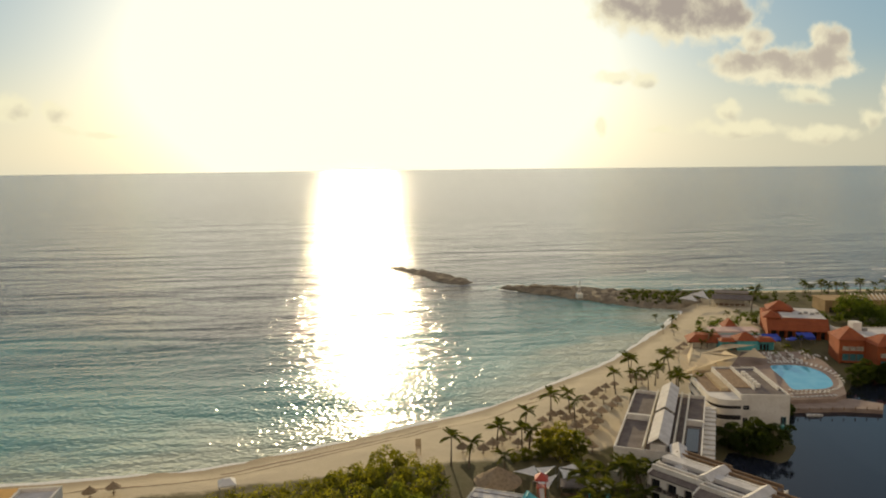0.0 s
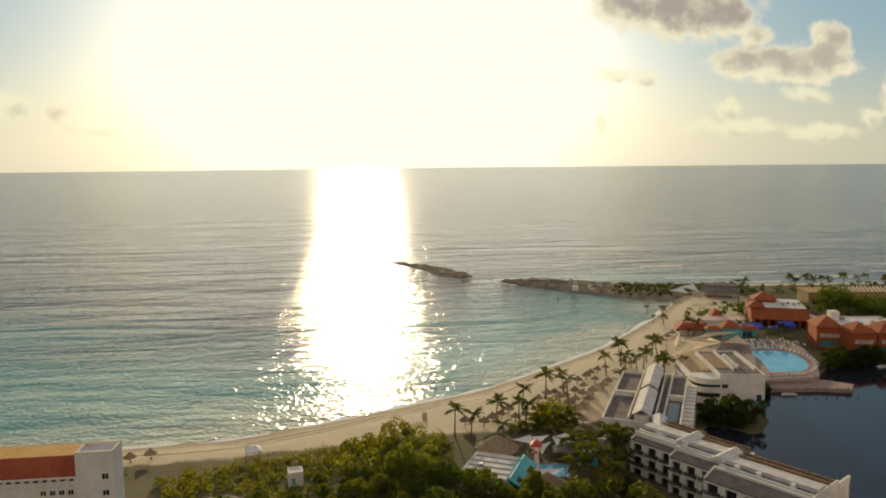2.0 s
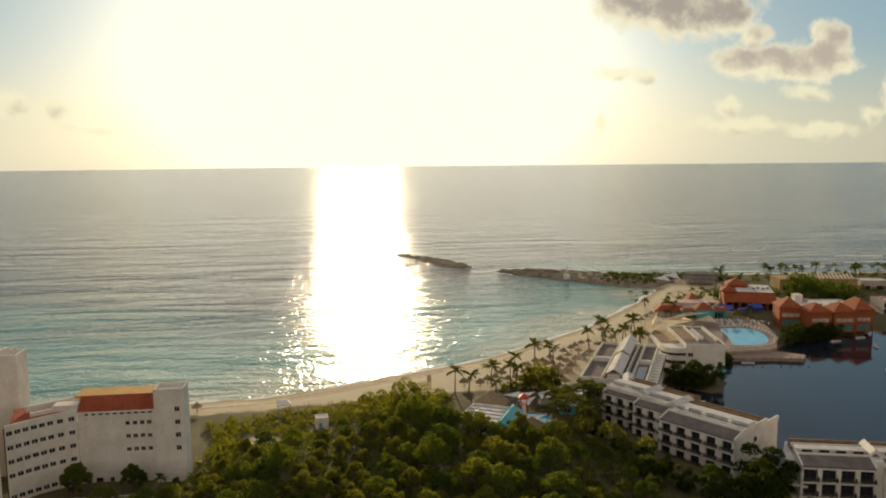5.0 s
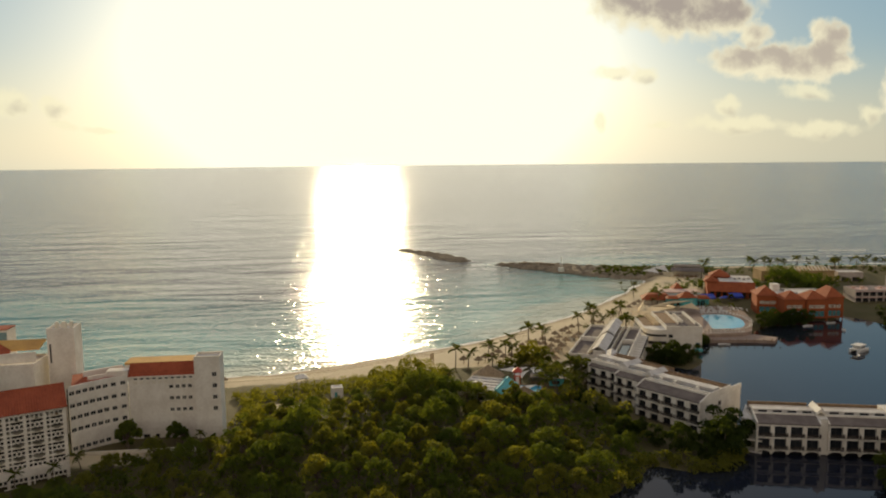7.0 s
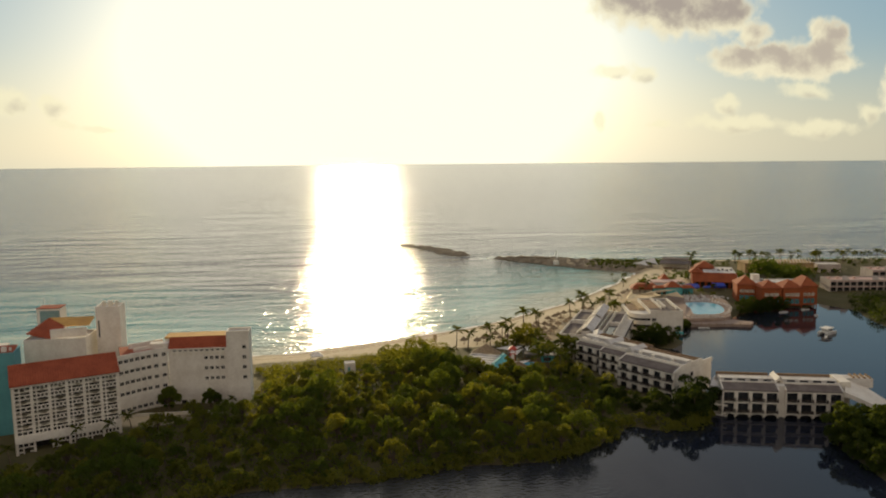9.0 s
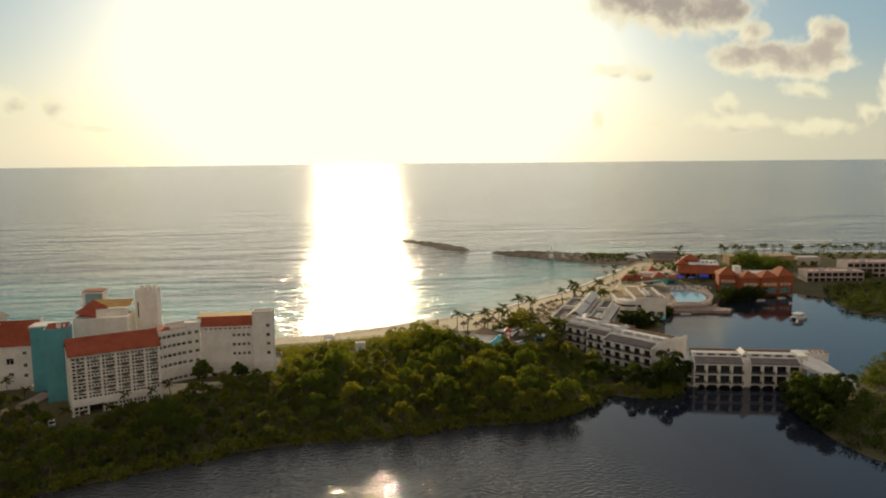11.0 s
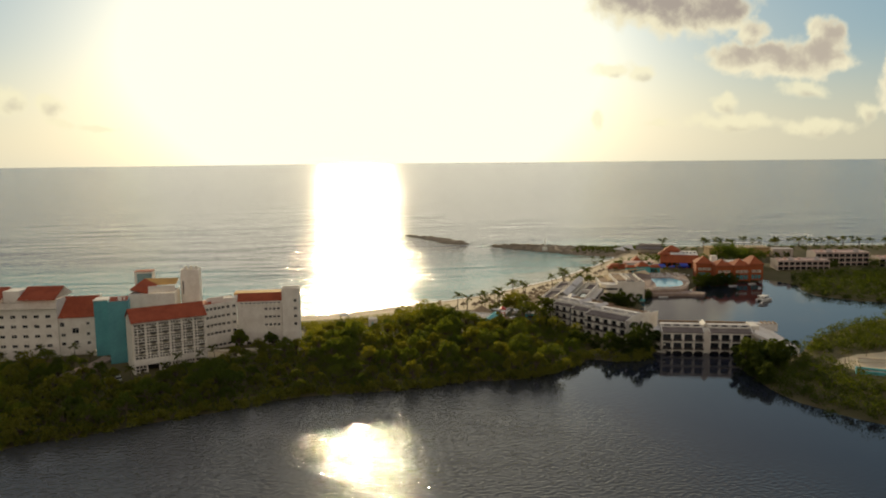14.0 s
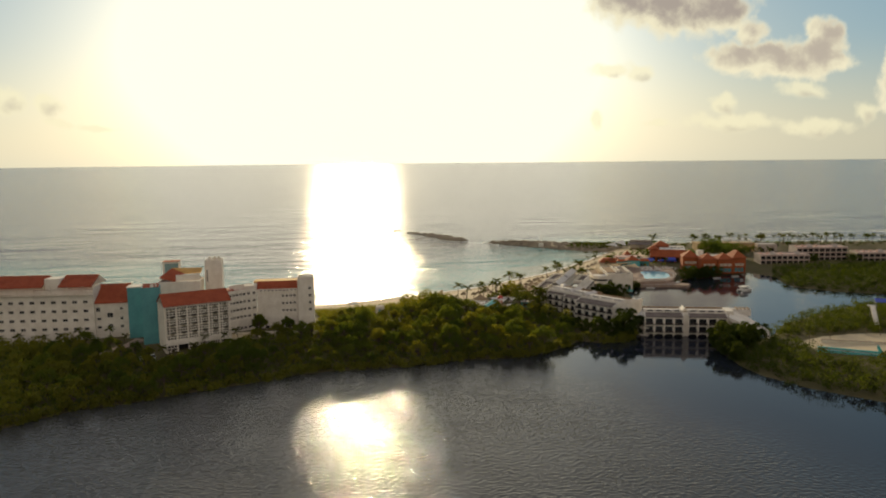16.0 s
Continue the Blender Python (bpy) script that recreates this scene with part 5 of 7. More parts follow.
def orange_house(x, y, w, d, turn, z0, eave, apex, floors=2):
    t = thing("resort_house", pose(x, y, z0, 0, 0, turn), "burnt-orange resort house with a red hipped roof", "house", "orange houses on the lagoon")
    holes = [(1.2, w - 1.2, 0.8, 3.4)] + ([(1.2, w - 1.2, 4.6, 6.2)] if floors > 1 else [])
    shell(t, w, d, 0, eave, M_ORANGE, holes)
    for h in holes:
        part("louvre_window", boxes(*[(h[0], h[1], 0.12, 0.2, h[2] + 0.32 * k, h[2] + 0.2 + 0.32 * k) for k in range(int((h[3] - h[2]) / 0.32))]), M_TEAL if h[2] < 2 else M_CREAM, t)
        part("mullion", boxes(*[(h[0] + (h[1] - h[0]) * q - 0.12, h[0] + (h[1] - h[0]) * q + 0.12, 0.0, 0.11, h[2], h[3]) for q in (0.33, 0.66)]), M_ORANGE, t)
    part("string_course", boxes((-0.12, w + 0.12, -0.14, -0.005, 3.7, 4.2)), M_ORANGE, t)
    part("cornice", boxes((-0.2, w + 0.2, -0.25, d + 0.2, eave + 0.003, eave + 0.35)), M_ORANGE, t)
    hip_roof(t, 0, w, 0, d, eave + 0.65, apex, M_TERRA, name="tiled_roof")
    for k in (0.2, w - 0.5):
        part("pier", boxes((k, k + 0.3, -0.5, -0.15, -2.5, 3.6)), M_ORANGE, t)


def orange_houses():
    orange_house(188.6, 237.0, 9.6, 12, -18, 1.6, 8.1, 12.6)
    orange_house(195.8, 226.2, 9.5, 11, -9, 1.2, 8.2, 12.2)
    orange_house(205.8, 224.6, 9.4, 11, -9, 1.2, 8.3, 12.4)
    orange_house(215.5, 224.6, 7.8, 13, -9, 1.2, 9.0, 13.8)
    t = thing("resort_hall", pose(199.5, 238.5, 1.4, 0, 0, -9), "sprawling resort hall with a pale flat roof", "hall", "resort buildings")
    shell(t, 30, 26, 0, 7.0, M_CREAM, [], roof=M_PALEROOF, lip=0.3)
    part("parapet", boxes((-0.2, 30.2, -0.2, 0.2, 7.003, 7.9), (-0.2, 0.2, 0.203, 26, 7.003, 7.9)), M_WHITE, t)
    for k in range(9):
        x, y = 5 + (k * 7) % 22, 4 + (k * 5) % 19
        part("roof_unit", boxes((x, x + 1.8, y, y + 1.4, 6.71, 7.9)), M_STEEL if k % 2 else M_WHITE, t)
    part("stair_head", boxes((6, 9.5, 20, 24, 6.71, 10.2)), M_WHITE, t)


def far_hall():
    t = thing("hall", pose(238, 318, 1.8, 0, 0, -10), "low ochre hall with a flat roof behind the palms", "hall", "resort buildings")
    shell(t, 42, 14, 0, 6.4, M_OCHRE, [(2 + 5 * i, 5 + 5 * i, 0.5, 3.4) for i in range(8)], roof=M_DECKROOF, lip=0.3)
    part("roof_edge", boxes((-0.4, 42.4, -0.4, 14.4, 6.403, 6.9)), M_OCHRE, t)
    for k in range(14):
        part("roof_rib", slab(((14 + 2 * k, 0.5, 7.0), (14.5 + 2 * k, 0.5, 7.0), (16.5 + 2 * k, 9.0, 8.6), (16.0 + 2 * k, 9.0, 8.6)), 0.3), M_CREAM, t)
    t = thing("hall", pose(282, 311, 1.8, 0, 0, -14), "low white beach hall with ribbed roof", "hall", "resort buildings")
    shell(t, 14, 10, 0, 6.0, M_DIM, [(2, 5, 0.5, 3), (8, 12, 0.5, 3)], roof=M_PALEROOF, lip=0.3)


def beach_restaurant():
    t = thing("beach_restaurant", pose(194, 346, 1.8, 0, 0, -25), "open beach restaurant under broad flat dark roofs", "restaurant", "resort buildings")
    part("roof", slab(((0, 0, 4.6), (26, 0, 4.6), (26, 9, 6.0), (0, 9, 6.0)), 0.45), M_DECKROOF, t, "broad dark weathered roof")
    part("roof", slab(((2, 9.2, 6.8), (24, 9.2, 6.8), (24, 17, 7.4), (2, 17, 7.4)), 0.45), M_DECKROOF, t)
    part("back_wall", boxes((2, 24, 12, 12.4, 0, 6.2)), M_CREAM, t)
    for k in range(8):
        part("column", boxes((0.8 + 3.4 * k, 1.2 + 3.4 * k, 0.6, 1.0, 0, 4.3)), M_CREAM, t)
    part("counter", boxes((3, 22, 5, 6, 0, 1.1)), M_WOOD, t)
    t.scale = (0.76, 0.8, 0.9)
    sail(((186, 356, 6.8), (195, 350, 4.4), (197, 362, 7.4)), "white shade sail beside the beach restaurant", M_WHITECLOTH)
    sail(((178, 352, 5.5), (187, 347, 4.4), (188, 357, 6.6)), "white shade sail beside the beach restaurant", M_WHITECLOTH)


def white_terrace(x, y, w, d, floors, turn, bays, gables=0):
    t = thing("apartment_house", pose(x, y, 1.6, 0, 0, turn), "dull white apartment house with rows of shaded balconies", "apartments", "weathered white apartment houses")
    pitch, h = w / bays, 3.0
    holes = [(pitch * b + 0.4, pitch * (b + 1) - 0.4, h * f + 0.5, h * f + 2.6) for f in range(floors) for b in range(bays)]
    shell(t, w, d, 0, h * floors + 0.8, M_DIM, holes, roof=M_PINKROOF)
    for a, b, c, e in holes:
        rail(t, a, b, 0.15, c - 0.2, 0.9)
        window(t, a, 0.42, c, round(b - a, 3), round(e - c, 3), 1, M_RAIL)
    for f in range(1, floors + 1):
        part("eave", boxes((-0.3, w + 0.3, -0.9, -0.004, h * f - 0.15, h * f + 0.05)), M_PINKROOF, t)
    for k in range(gables):
        x0 = w * (k + 0.5) / gables - 2
        part("gable", slab(((x0, -0.2, h * floors + 0.81), (x0 + 4, -0.2, h * floors + 0.81), (x0 + 3.2, 1.6, h * floors + 2.8), (x0 + 0.8, 1.6, h * floors + 2.8)), 0.2), M_DIM, t)
    for k in range(max(2, bays // 2)):
        part("roof_unit", boxes((1.5 + 4.5 * k, 3.0 + 4.5 * k, d * 0.5, d * 0.5 + 1.4, h * floors + 0.31, h * floors + 1.5)), M_PINKROOF, t)


for make in (teal_pavilion, orange_hall, orange_houses, far_hall, beach_restaurant):
    make()
white_terrace(250, 252, 32, 12, 2, -9, 9, 2)
white_terrace(282, 262, 34, 13, 3, -9, 9, 2)
white_terrace(318, 250, 30, 12, 2, -12, 8, 1)
white_terrace(352, 244, 34, 12, 2, -12, 9, 1)


# ---- the splash park beside the beach ----
def splash_park():
    t = thing("park_building", pose(30.6, 129.6, 1.9, 0, 0, -27), "low park building with a worn pale roof and a turquoise end", "park building", "splash park")
    shell(t, 11.5, 13.0, 0, 4.6, M_CREAM, [(2, 3.4, 0.4, 2.4), (6, 8, 1.2, 2.4)], roof=M_PALEROOF, lip=0.15)
    for k in range(4):
        part("roof_seam", boxes((0.5, 11.0, 2.6 + 2.8 * k, 2.8 + 2.8 * k, 4.452, 4.58)), M_DECKROOF, t)
    part("roof_unit", boxes((3.0, 4.0, 5.0, 6.0, 4.452, 5.2)), M_STEEL, t)
    part("turquoise_wall", boxes((11.52, 12.2, -0.8, 13.0, 0, 5.4)), M_TURQ, t)
    part("turquoise_roof", slab(((11.5, -1.0, 5.5), (15.0, -1.0, 3.4), (15.0, 13.2, 3.4), (11.5, 13.2, 5.5)), 0.2), M_TURQ, t, "faded turquoise lean-to roof")
    part("lean_wall", boxes((14.6, 14.9, -0.6, 12.8, 0, 3.2)), M_CREAM, t)
    p = thing("splash_pool", pose(48.2, 133.8, 2.2, 0, 0, -14), "small rectangular blue pool with a pale kerb", "pool")
    part("kerb", boxes((0, 9.4, 0, 0.5, 0, 0.6), (0, 9.4, 7.5, 8.0, 0, 0.6), (0, 0.5, 0.502, 7.498, 0, 0.6), (8.9, 9.4, 0.502, 7.498, 0, 0.6)), M_PAVE, p)
    part("water", boxes((0.51, 8.89, 0.51, 7.49, 0.1, 0.45)), M_POOL, p)
    s = thing("water_slide", pose(50.5, 142.0, 2.2, 0, 0, -14), "red and yellow children's water slide on a small tower", "water slide")
    for x in (0, 1.8):
        for y in (0, 1.8):
            part("leg", boxes((x, x + 0.15, y, y + 0.15, 0, 4.6)), M_REDPAINT, s)
    part("platform", boxes((-0.1, 2.05, -0.1, 2.05, 2.6, 2.8)), M_REDPAINT, s)
    hip_roof(s, 0, 1.95, 0, 1.95, 4.7, 6.0, M_REDPAINT)
    part("chute", slab(((0.4, -0.2, 2.8), (1.5, -0.2, 2.8), (1.9, -5.5, 0.5), (0.8, -5.5, 0.5)), 0.12), M_WHITECLOTH, s)
    part("chute_side", slab(((0.3, -0.2, 3.3), (0.42, -0.2, 3.3), (0.82, -5.5, 1.0), (0.7, -5.5, 1.0)), 0.5), M_REDPAINT, s)
    part("chute_side", slab(((1.48, -0.2, 3.3), (1.6, -0.2, 3.3), (2.0, -5.5, 1.0), (1.88, -5.5, 1.0)), 0.5), M_YELLOW, s)
    k = thing("kiosk", pose(61.3, 139.6, 1.9, 0, 0, -14), "small turquoise kiosk with a pale flat roof", "kiosk")
    part("wall", boxes((0, 5.0, 0, 4, 0, 3.0)), M_TURQ, k)
    part("roof", boxes((-0.4, 5.4, -0.4, 4.4, 3.003, 3.3)), M_PALEROOF, k)
    part("hatch", boxes((1.0, 3.6, -0.04, -0.003, 1.0, 2.2)), M_DARK, k)
    h = thing("bar_hut", pose(55.8, 142.0, 1.9, 0, 0, -14), "dark shaded bar counter under a flat canopy", "hut")
    part("roof", boxes((0, 5.2, 0, 4.5, 2.7, 2.95)), M_DECKROOF, h)
    part("counter", boxes((0.4, 4.8, 0.6, 1.2, 0, 1.1)), M_WOOD, h)
    for x in (0.2, 4.8):
        for y in (0.2, 4.1):
            part("post", boxes((x, x + 0.15, y, y + 0.15, 0, 2.69)), M_WOOD, h)
    for cs in (((47, 150.5, 5.3), (53, 147.0, 4.8), (52.5, 152.5, 5.5)), ((53.2, 147.2, 4.9), (57.5, 152.0, 5.4), (52.6, 152.7, 4.9)), ((57.6, 146.0, 4.9), (63.5, 146.5, 5.4), (58, 151.5, 5.0)), ((53.0, 141.5, 4.8), (56.5, 146.5, 5.8), (50.5, 145.5, 5.0)), ((58.2, 151.6, 5.1), (66, 149.0, 4.8), (62, 153.0, 5.3))):
        sail(cs, "off-white shade sail over the splash park", M_WHITECLOTH, "sails of the splash park", 0.6)
    sail(((48, 126, 4.4), (55, 128.5, 6.6), (47.5, 133, 4.8)), "off-white shade sail over the splash park", M_WHITECLOTH, "sails of the splash park", 0.6)


def big_thatch(x, y, r, h, z, label):
    t = thing("thatched_hut", pose(x, y, z), label, "hut", "thatched huts")
    bm = bmesh.new()
    n = 22
    rr = random.Random(int(x * 7 + y))
    for k in range(6):
        a0, a1 = k / 6, (k + 1.25) / 6
        lo = [bm.verts.new((r * (1 - a0) * math.cos(2 * math.pi * i / n) + rr.uniform(-.1, .1), r * (1 - a0) * math.sin(2 * math.pi * i / n), 2.3 + h * a0 + rr.uniform(-0.12, 0.05))) for i in range(n)]
        hi = [bm.verts.new((r * max(1 - a1, 0.02) * math.cos(2 * math.pi * i / n), r * max(1 - a1, 0.02) * math.sin(2 * math.pi * i / n), 2.3 + h * min(a1, 1) + 0.08)) for i in range(n)]
        for i in range(n):
            bm.faces.new((lo[i], lo[(i + 1) % n], hi[(i + 1) % n], hi[i]))
    part("thatch", bm, M_THATCH, t)
    for i in range(8):
        a = 2 * math.pi * i / 8
        part("post", cone(bmesh.new(), (r - 0.8) * math.cos(a), (r - 0.8) * math.sin(a), 0, 2.6, 0.1, 0.09, 6), M_BARK, t)


splash_park()
big_thatch(43.0, 148.5, 5.6, 3.4, 1.9, "large round palm-thatched hut with a greying roof")
big_thatch(50.0, 125.5, 5.0, 3.0, 1.9, "round palm-thatched hut with a greying roof")


# ---- the park on the spit ----
def spit_park():
    t = thing("splash_basin", pose(149.5, 42.5, 1.2, 0, 0, -34), "long low basin with worn green walls", "basin")
    part("wall", boxes((0, 20, 0, 0.4, 0, 2.0), (0, 20, 4.6, 5.0, 0, 2.0), (0, 0.4, 0.402, 4.598, 0, 2.0), (19.6, 20, 0.402, 4.598, 0, 3.6)), M_TURQ, t)
    part("floor", boxes((0.41, 19.59, 0.41, 4.59, 0, 1.3)), M_PAVE, t)
    part("fin", slab(((18.6, 0.2, 5.4), (19.0, 0.2, 5.4), (21.5, 0.2, 1.4), (20.6, 0.2, 1.4)), 1.2), M_TURQ, t)
    s = thing("water_slide", pose(196, 72, 1.4, 0, 0, -28), "pale tall water slide on steel legs", "water slide")
    part("chute", slab(((-0.8, 0, 1.0), (0.8, 0, 1.0), (0.8, 14, 7.6), (-0.8, 14, 7.6)), 0.2), M_WHITECLOTH, s)
    for x in (-0.9, 0.8):
        part("chute_side", slab(((x, 0, 1.5), (x + 0.12, 0, 1.5), (x + 0.12, 14, 8.1), (x, 14, 8.1)), 0.6), M_CREAM, s)
    for y, z in ((5, 3.2), (10, 5.5), (14, 7.4)):
        for x in (-0.7, 0.6):
            part("leg", boxes((x, x + 0.14, y, y + 0.14, 0, z)), M_STEEL, s)
    part("platform", boxes((-1.5, 1.5, 14.02, 17, 7.2, 7.5)), M_STEEL, s)
    a = thing("awning", pose(204, 84, 1.4, 0, 0, -28), "bright blue square awning on four posts", "awning")
    part("canvas", slab(((0, 0, 9.2), (7, 0, 9.2), (7, 5, 10.0), (0, 5, 10.0)), 0.1), M_BLUECLOTH, a)
    for x in (0.1, 6.8):
        for y in (0.1, 4.7):
            part("post", boxes((x, x + 0.12, y, y + 0.12, 0, 9.1 + 0.15 * y)), M_STEEL, a)
    b = thing("park_wall", pose(160, 56, 1.4, 0, 0, -22), "low ochre boundary wall on bare earth", "wall")
    part("wall", boxes((0, 34, 0, 0.4, 0, 1.5)), M_CREAM, b)
    part("coping", boxes((-0.1, 34.1, -0.1, 0.5, 1.503, 1.65)), M_PAVE, b)
    c = thing("park_hut", pose(212, 52, 1.4, 0, 0, -20), "small orange park hut with a flat roof", "hut")
    part("wall", boxes((0, 5, 0, 4, 0, 2.8)), M_ORANGE, c)
    part("roof", boxes((-0.3, 5.3, -0.3, 4.3, 2.803, 3.0)), M_PALEROOF, c)


spit_park()


# ---- boats ----
def catamaran():
    t = thing("catamaran", pose(193.5, 171.5, 0.05, 0, 0, 28), "white motor catamaran moored on the lagoon", "boat")
    for y in (-1.9, 1.9):
        bm = bmesh.new()
        prof = [(-5.2, 0.75), (-4.5, 0.9), (2.5, 0.9), (4.6, 0.5), (5.8, 0.06)]
        rings = [[bm.verts.new(p) for p in ((x, y - b, 1.25), (x, y + b, 1.25), (x, y + b * 0.55, 0.0), (x, y - b * 0.55, 0.0))] for x, b in prof]
        for p, q in zip(rings, rings[1:]):
            for i in range(4):
                bm.faces.new((p[i], p[(i + 1) % 4], q[(i + 1) % 4], q[i]))
        bm.faces.new(rings[0])
        bm.faces.new(rings[-1][::-1])
        bmesh.ops.recalc_face_normals(bm, faces=bm.faces)
        part("hull", bm, M_HULL, t)
    part("deck", boxes((-4.8, 3.6, -2.6, 2.6, 1.26, 1.5)), M_HULL, t)
    part("cabin", boxes((-2.6, 1.6, -1.9, 1.9, 1.51, 2.9)), M_HULL, t)
    part("cabin_window", boxes((-2.2, 1.3, -1.93, -1.91, 2.0, 2.6), (1.61, 1.63, -1.6, 1.6, 2.0, 2.6)), M_GLASS, t)
    part("roof", boxes((-4.4, 2.2, -2.2, 2.2, 3.3, 3.5)), M_WHITECLOTH, t)
    for x in (-4.2, 1.9):
        for y in (-2.0, 2.0):
            part("post", boxes((x - 0.05, x + 0.05, y - 0.05, y + 0.05, 1.51, 3.29)), M_STEEL, t)
    part("bow_rail", boxes((2.4, 3.6, -2.55, -2.5, 2.2, 2.26), (2.4, 3.6, 2.5, 2.55, 2.2, 2.26), (3.55, 3.6, -2.5, 2.5, 2.2, 2.26), (3.55, 3.6, -2.5, -2.45, 1.51, 2.19), (3.55, 3.6, 2.45, 2.5, 1.51, 2.19)), M_STEEL, t)
    t.scale = (0.8, 0.8, 0.8)
    d = thing("dinghy", pose(188.6, 165.5, 0.05, 0, 0, 60), "small pale dinghy tied behind the catamaran", "boat")
    part("hull", skiff_hull(2.6, 1.2), M_HULL, d)


def skiff_hull(ln, w):
    bm = bmesh.new()
    rings = []
    for u in (0, 0.3, 0.7, 0.92, 1.0):
        b = w / 2 * (1 - 0.15 * (1 - u)) * (1 - max(u - 0.5, 0) ** 2 * 3.9)
        x = (u - 0.5) * ln
        rings.append([bm.verts.new(p) for p in ((x, -b, 0.55), (x, -b * 0.8, 0.5), (x, -b * 0.6, 0.2), (x, b * 0.6, 0.2), (x, b * 0.8, 0.5), (x, b, 0.55), (x, b * 0.6, -0.1), (x, -b * 0.6, -0.1))])
    for p, q in zip(rings, rings[1:]):
        for i in range(8):
            bm.faces.new((p[i], p[(i + 1) % 8], q[(i + 1) % 8], q[i]))
    bm.faces.new(rings[0][::-1])
    bm.faces.new(rings[-1])
    bmesh.ops.recalc_face_normals(bm, faces=bm.faces)
    return bm


def skiffs():
    for x, y, r in ((199.5, 213.5, 5), (213.4, 217.5, 8), (210, 204, 60), (147, 188.3, -8)):
        t = thing("skiff", pose(x, y, 0.05, 0, 0, r), "small white open boat lying at the lagoon bank", "boat", "skiffs on the lagoon")
        part("hull", skiff_hull(5.0, 1.8), M_HULL, t)
        part("thwart", boxes((-0.9, -0.6, -0.62, 0.62, 0.4, 0.46), (0.5, 0.8, -0.6, 0.6, 0.4, 0.46)), M_WOOD, t)
        part("outboard", boxes((-2.75, -2.52, -0.18, 0.18, 0.1, 0.85)), M_RAIL, t)


catamaran()
skiffs()

# ---- rock point, islet, surf ----
def rock_sheet(name, outline, zmax, label, step=1.6, soft=4.0):
    xs = np.arange(min(p[0] for p in outline) - 4, max(p[0] for p in outline) + 4, step)
    ys = np.arange(min(p[1] for p in outline) - 4, max(p[1] for p in outline) + 4, step)

    def z(px, py):
        d = signed(outline, px + 1.6 * wobble(px, py, 0.45), py + 1.6 * wobble(py, px, 0.5))
        r = np.vectorize(lambda a, b: noise.fractal(Vector((a * 0.22, b * 0.22, 3.0)), 0.9, 2.1, 4))(px, py)
        ledge = np.clip(d / soft, -0.6, 1)
        return ledge * (zmax + 0.9 * r) - 0.25 + 0.35 * np.round(2 * r * np.clip(d / 3, 0, 1)) / 2

    ob = sheet(name, xs, ys, z, M_ROCK, {}, label=label, category="rock", kind="structure")
    ob.data.shade_flat()
    return ob


rock_sheet("rock_point", [(178, 347), (170, 353), (160, 357), (154, 365), (146, 370), (140, 382), (131, 388), (122, 403), (113, 409), (108, 420), (97, 434), (104, 437), (112, 434), (124, 436), (140, 424), (151, 421), (165, 408), (180, 406), (195, 398), (214, 392), (214, 372), (196, 356)], 2.3, "low brown limestone point with eroded ledges")
rock_sheet("rock_islet", ISLET, 2.0, "low dark limestone islet awash in the swell", 1.6, 5.0)
rock_sheet("rock_islet", [(18, 566), (26, 561), (33, 566), (24, 572)], 0.6, "small dark rock just above the water", 1.2, 3.0)


def walk_line(line, step):
    """Even steps along a smoothed line: place and sideways direction (to the left of the way)."""
    pts = [Vector(p) for p in line]
    dense = []
    for i in range(len(pts) - 1):
        p0, p1, p2, p3 = pts[max(i - 1, 0)], pts[i], pts[i + 1], pts[min(i + 2, len(pts) - 1)]
        for s in range(12):
            t = s / 12
            dense.append(0.5 * (2 * p1 + (p2 - p0) * t + (2 * p0 - 5 * p1 + 4 * p2 - p3) * t * t + (3 * p1 - p0 - 3 * p2 + p3) * t**3))
    dense.append(pts[-1])
    out, run = [], 0.0
    for a, b in zip(dense, dense[1:]):
        ln = (b - a).length
        while run < ln:
            d = (b - a).normalized()
            out.append((a.lerp(b, run / ln), Vector((-d.y, d.x))))
            run += step
        run -= ln
    return out


def foam_ribbon(name, line, near, far, z, label, gaps=0.0, step=1.5, seed=1, mat=None, category="foam"):
    """A broken strip of foam along a shore; near and far: how far it lies off the line."""
    bm, rr = bmesh.new(), random.Random(seed)
    prev, on = None, True
    for i, (p, side) in enumerate(walk_line(line, step)):
        q = noise.fractal(Vector((p.x * 0.06, p.y * 0.06, seed)), 0.8, 2.0, 3)
        q2 = noise.noise(Vector((p.x * 0.35, p.y * 0.35, seed + 9)))
        if gaps and noise.noise(Vector((p.x * 0.022, p.y * 0.022, seed + 4.5))) < gaps:
            prev = None
            continue
        a, b = p + side * (near + 0.8 * q), p + side * (far + 1.6 * q + 0.6 * q2)
        cur = [bm.verts.new((v.x, v.y, z if mat is None else height_at(v.x, v.y) + 0.05)) for v in (a, a.lerp(b, 0.5), b)]
        cur[1].co.z += 0.06
        if prev:
            bm.faces.new((prev[0], cur[0], cur[1], prev[1]))
            bm.faces.new((prev[1], cur[1], cur[2], prev[2]))
        prev = cur
    ob = part(name, bm, mat or M_FOAM, None, smooth=True)
    return tagged(ob, label, category, kind="stuff")


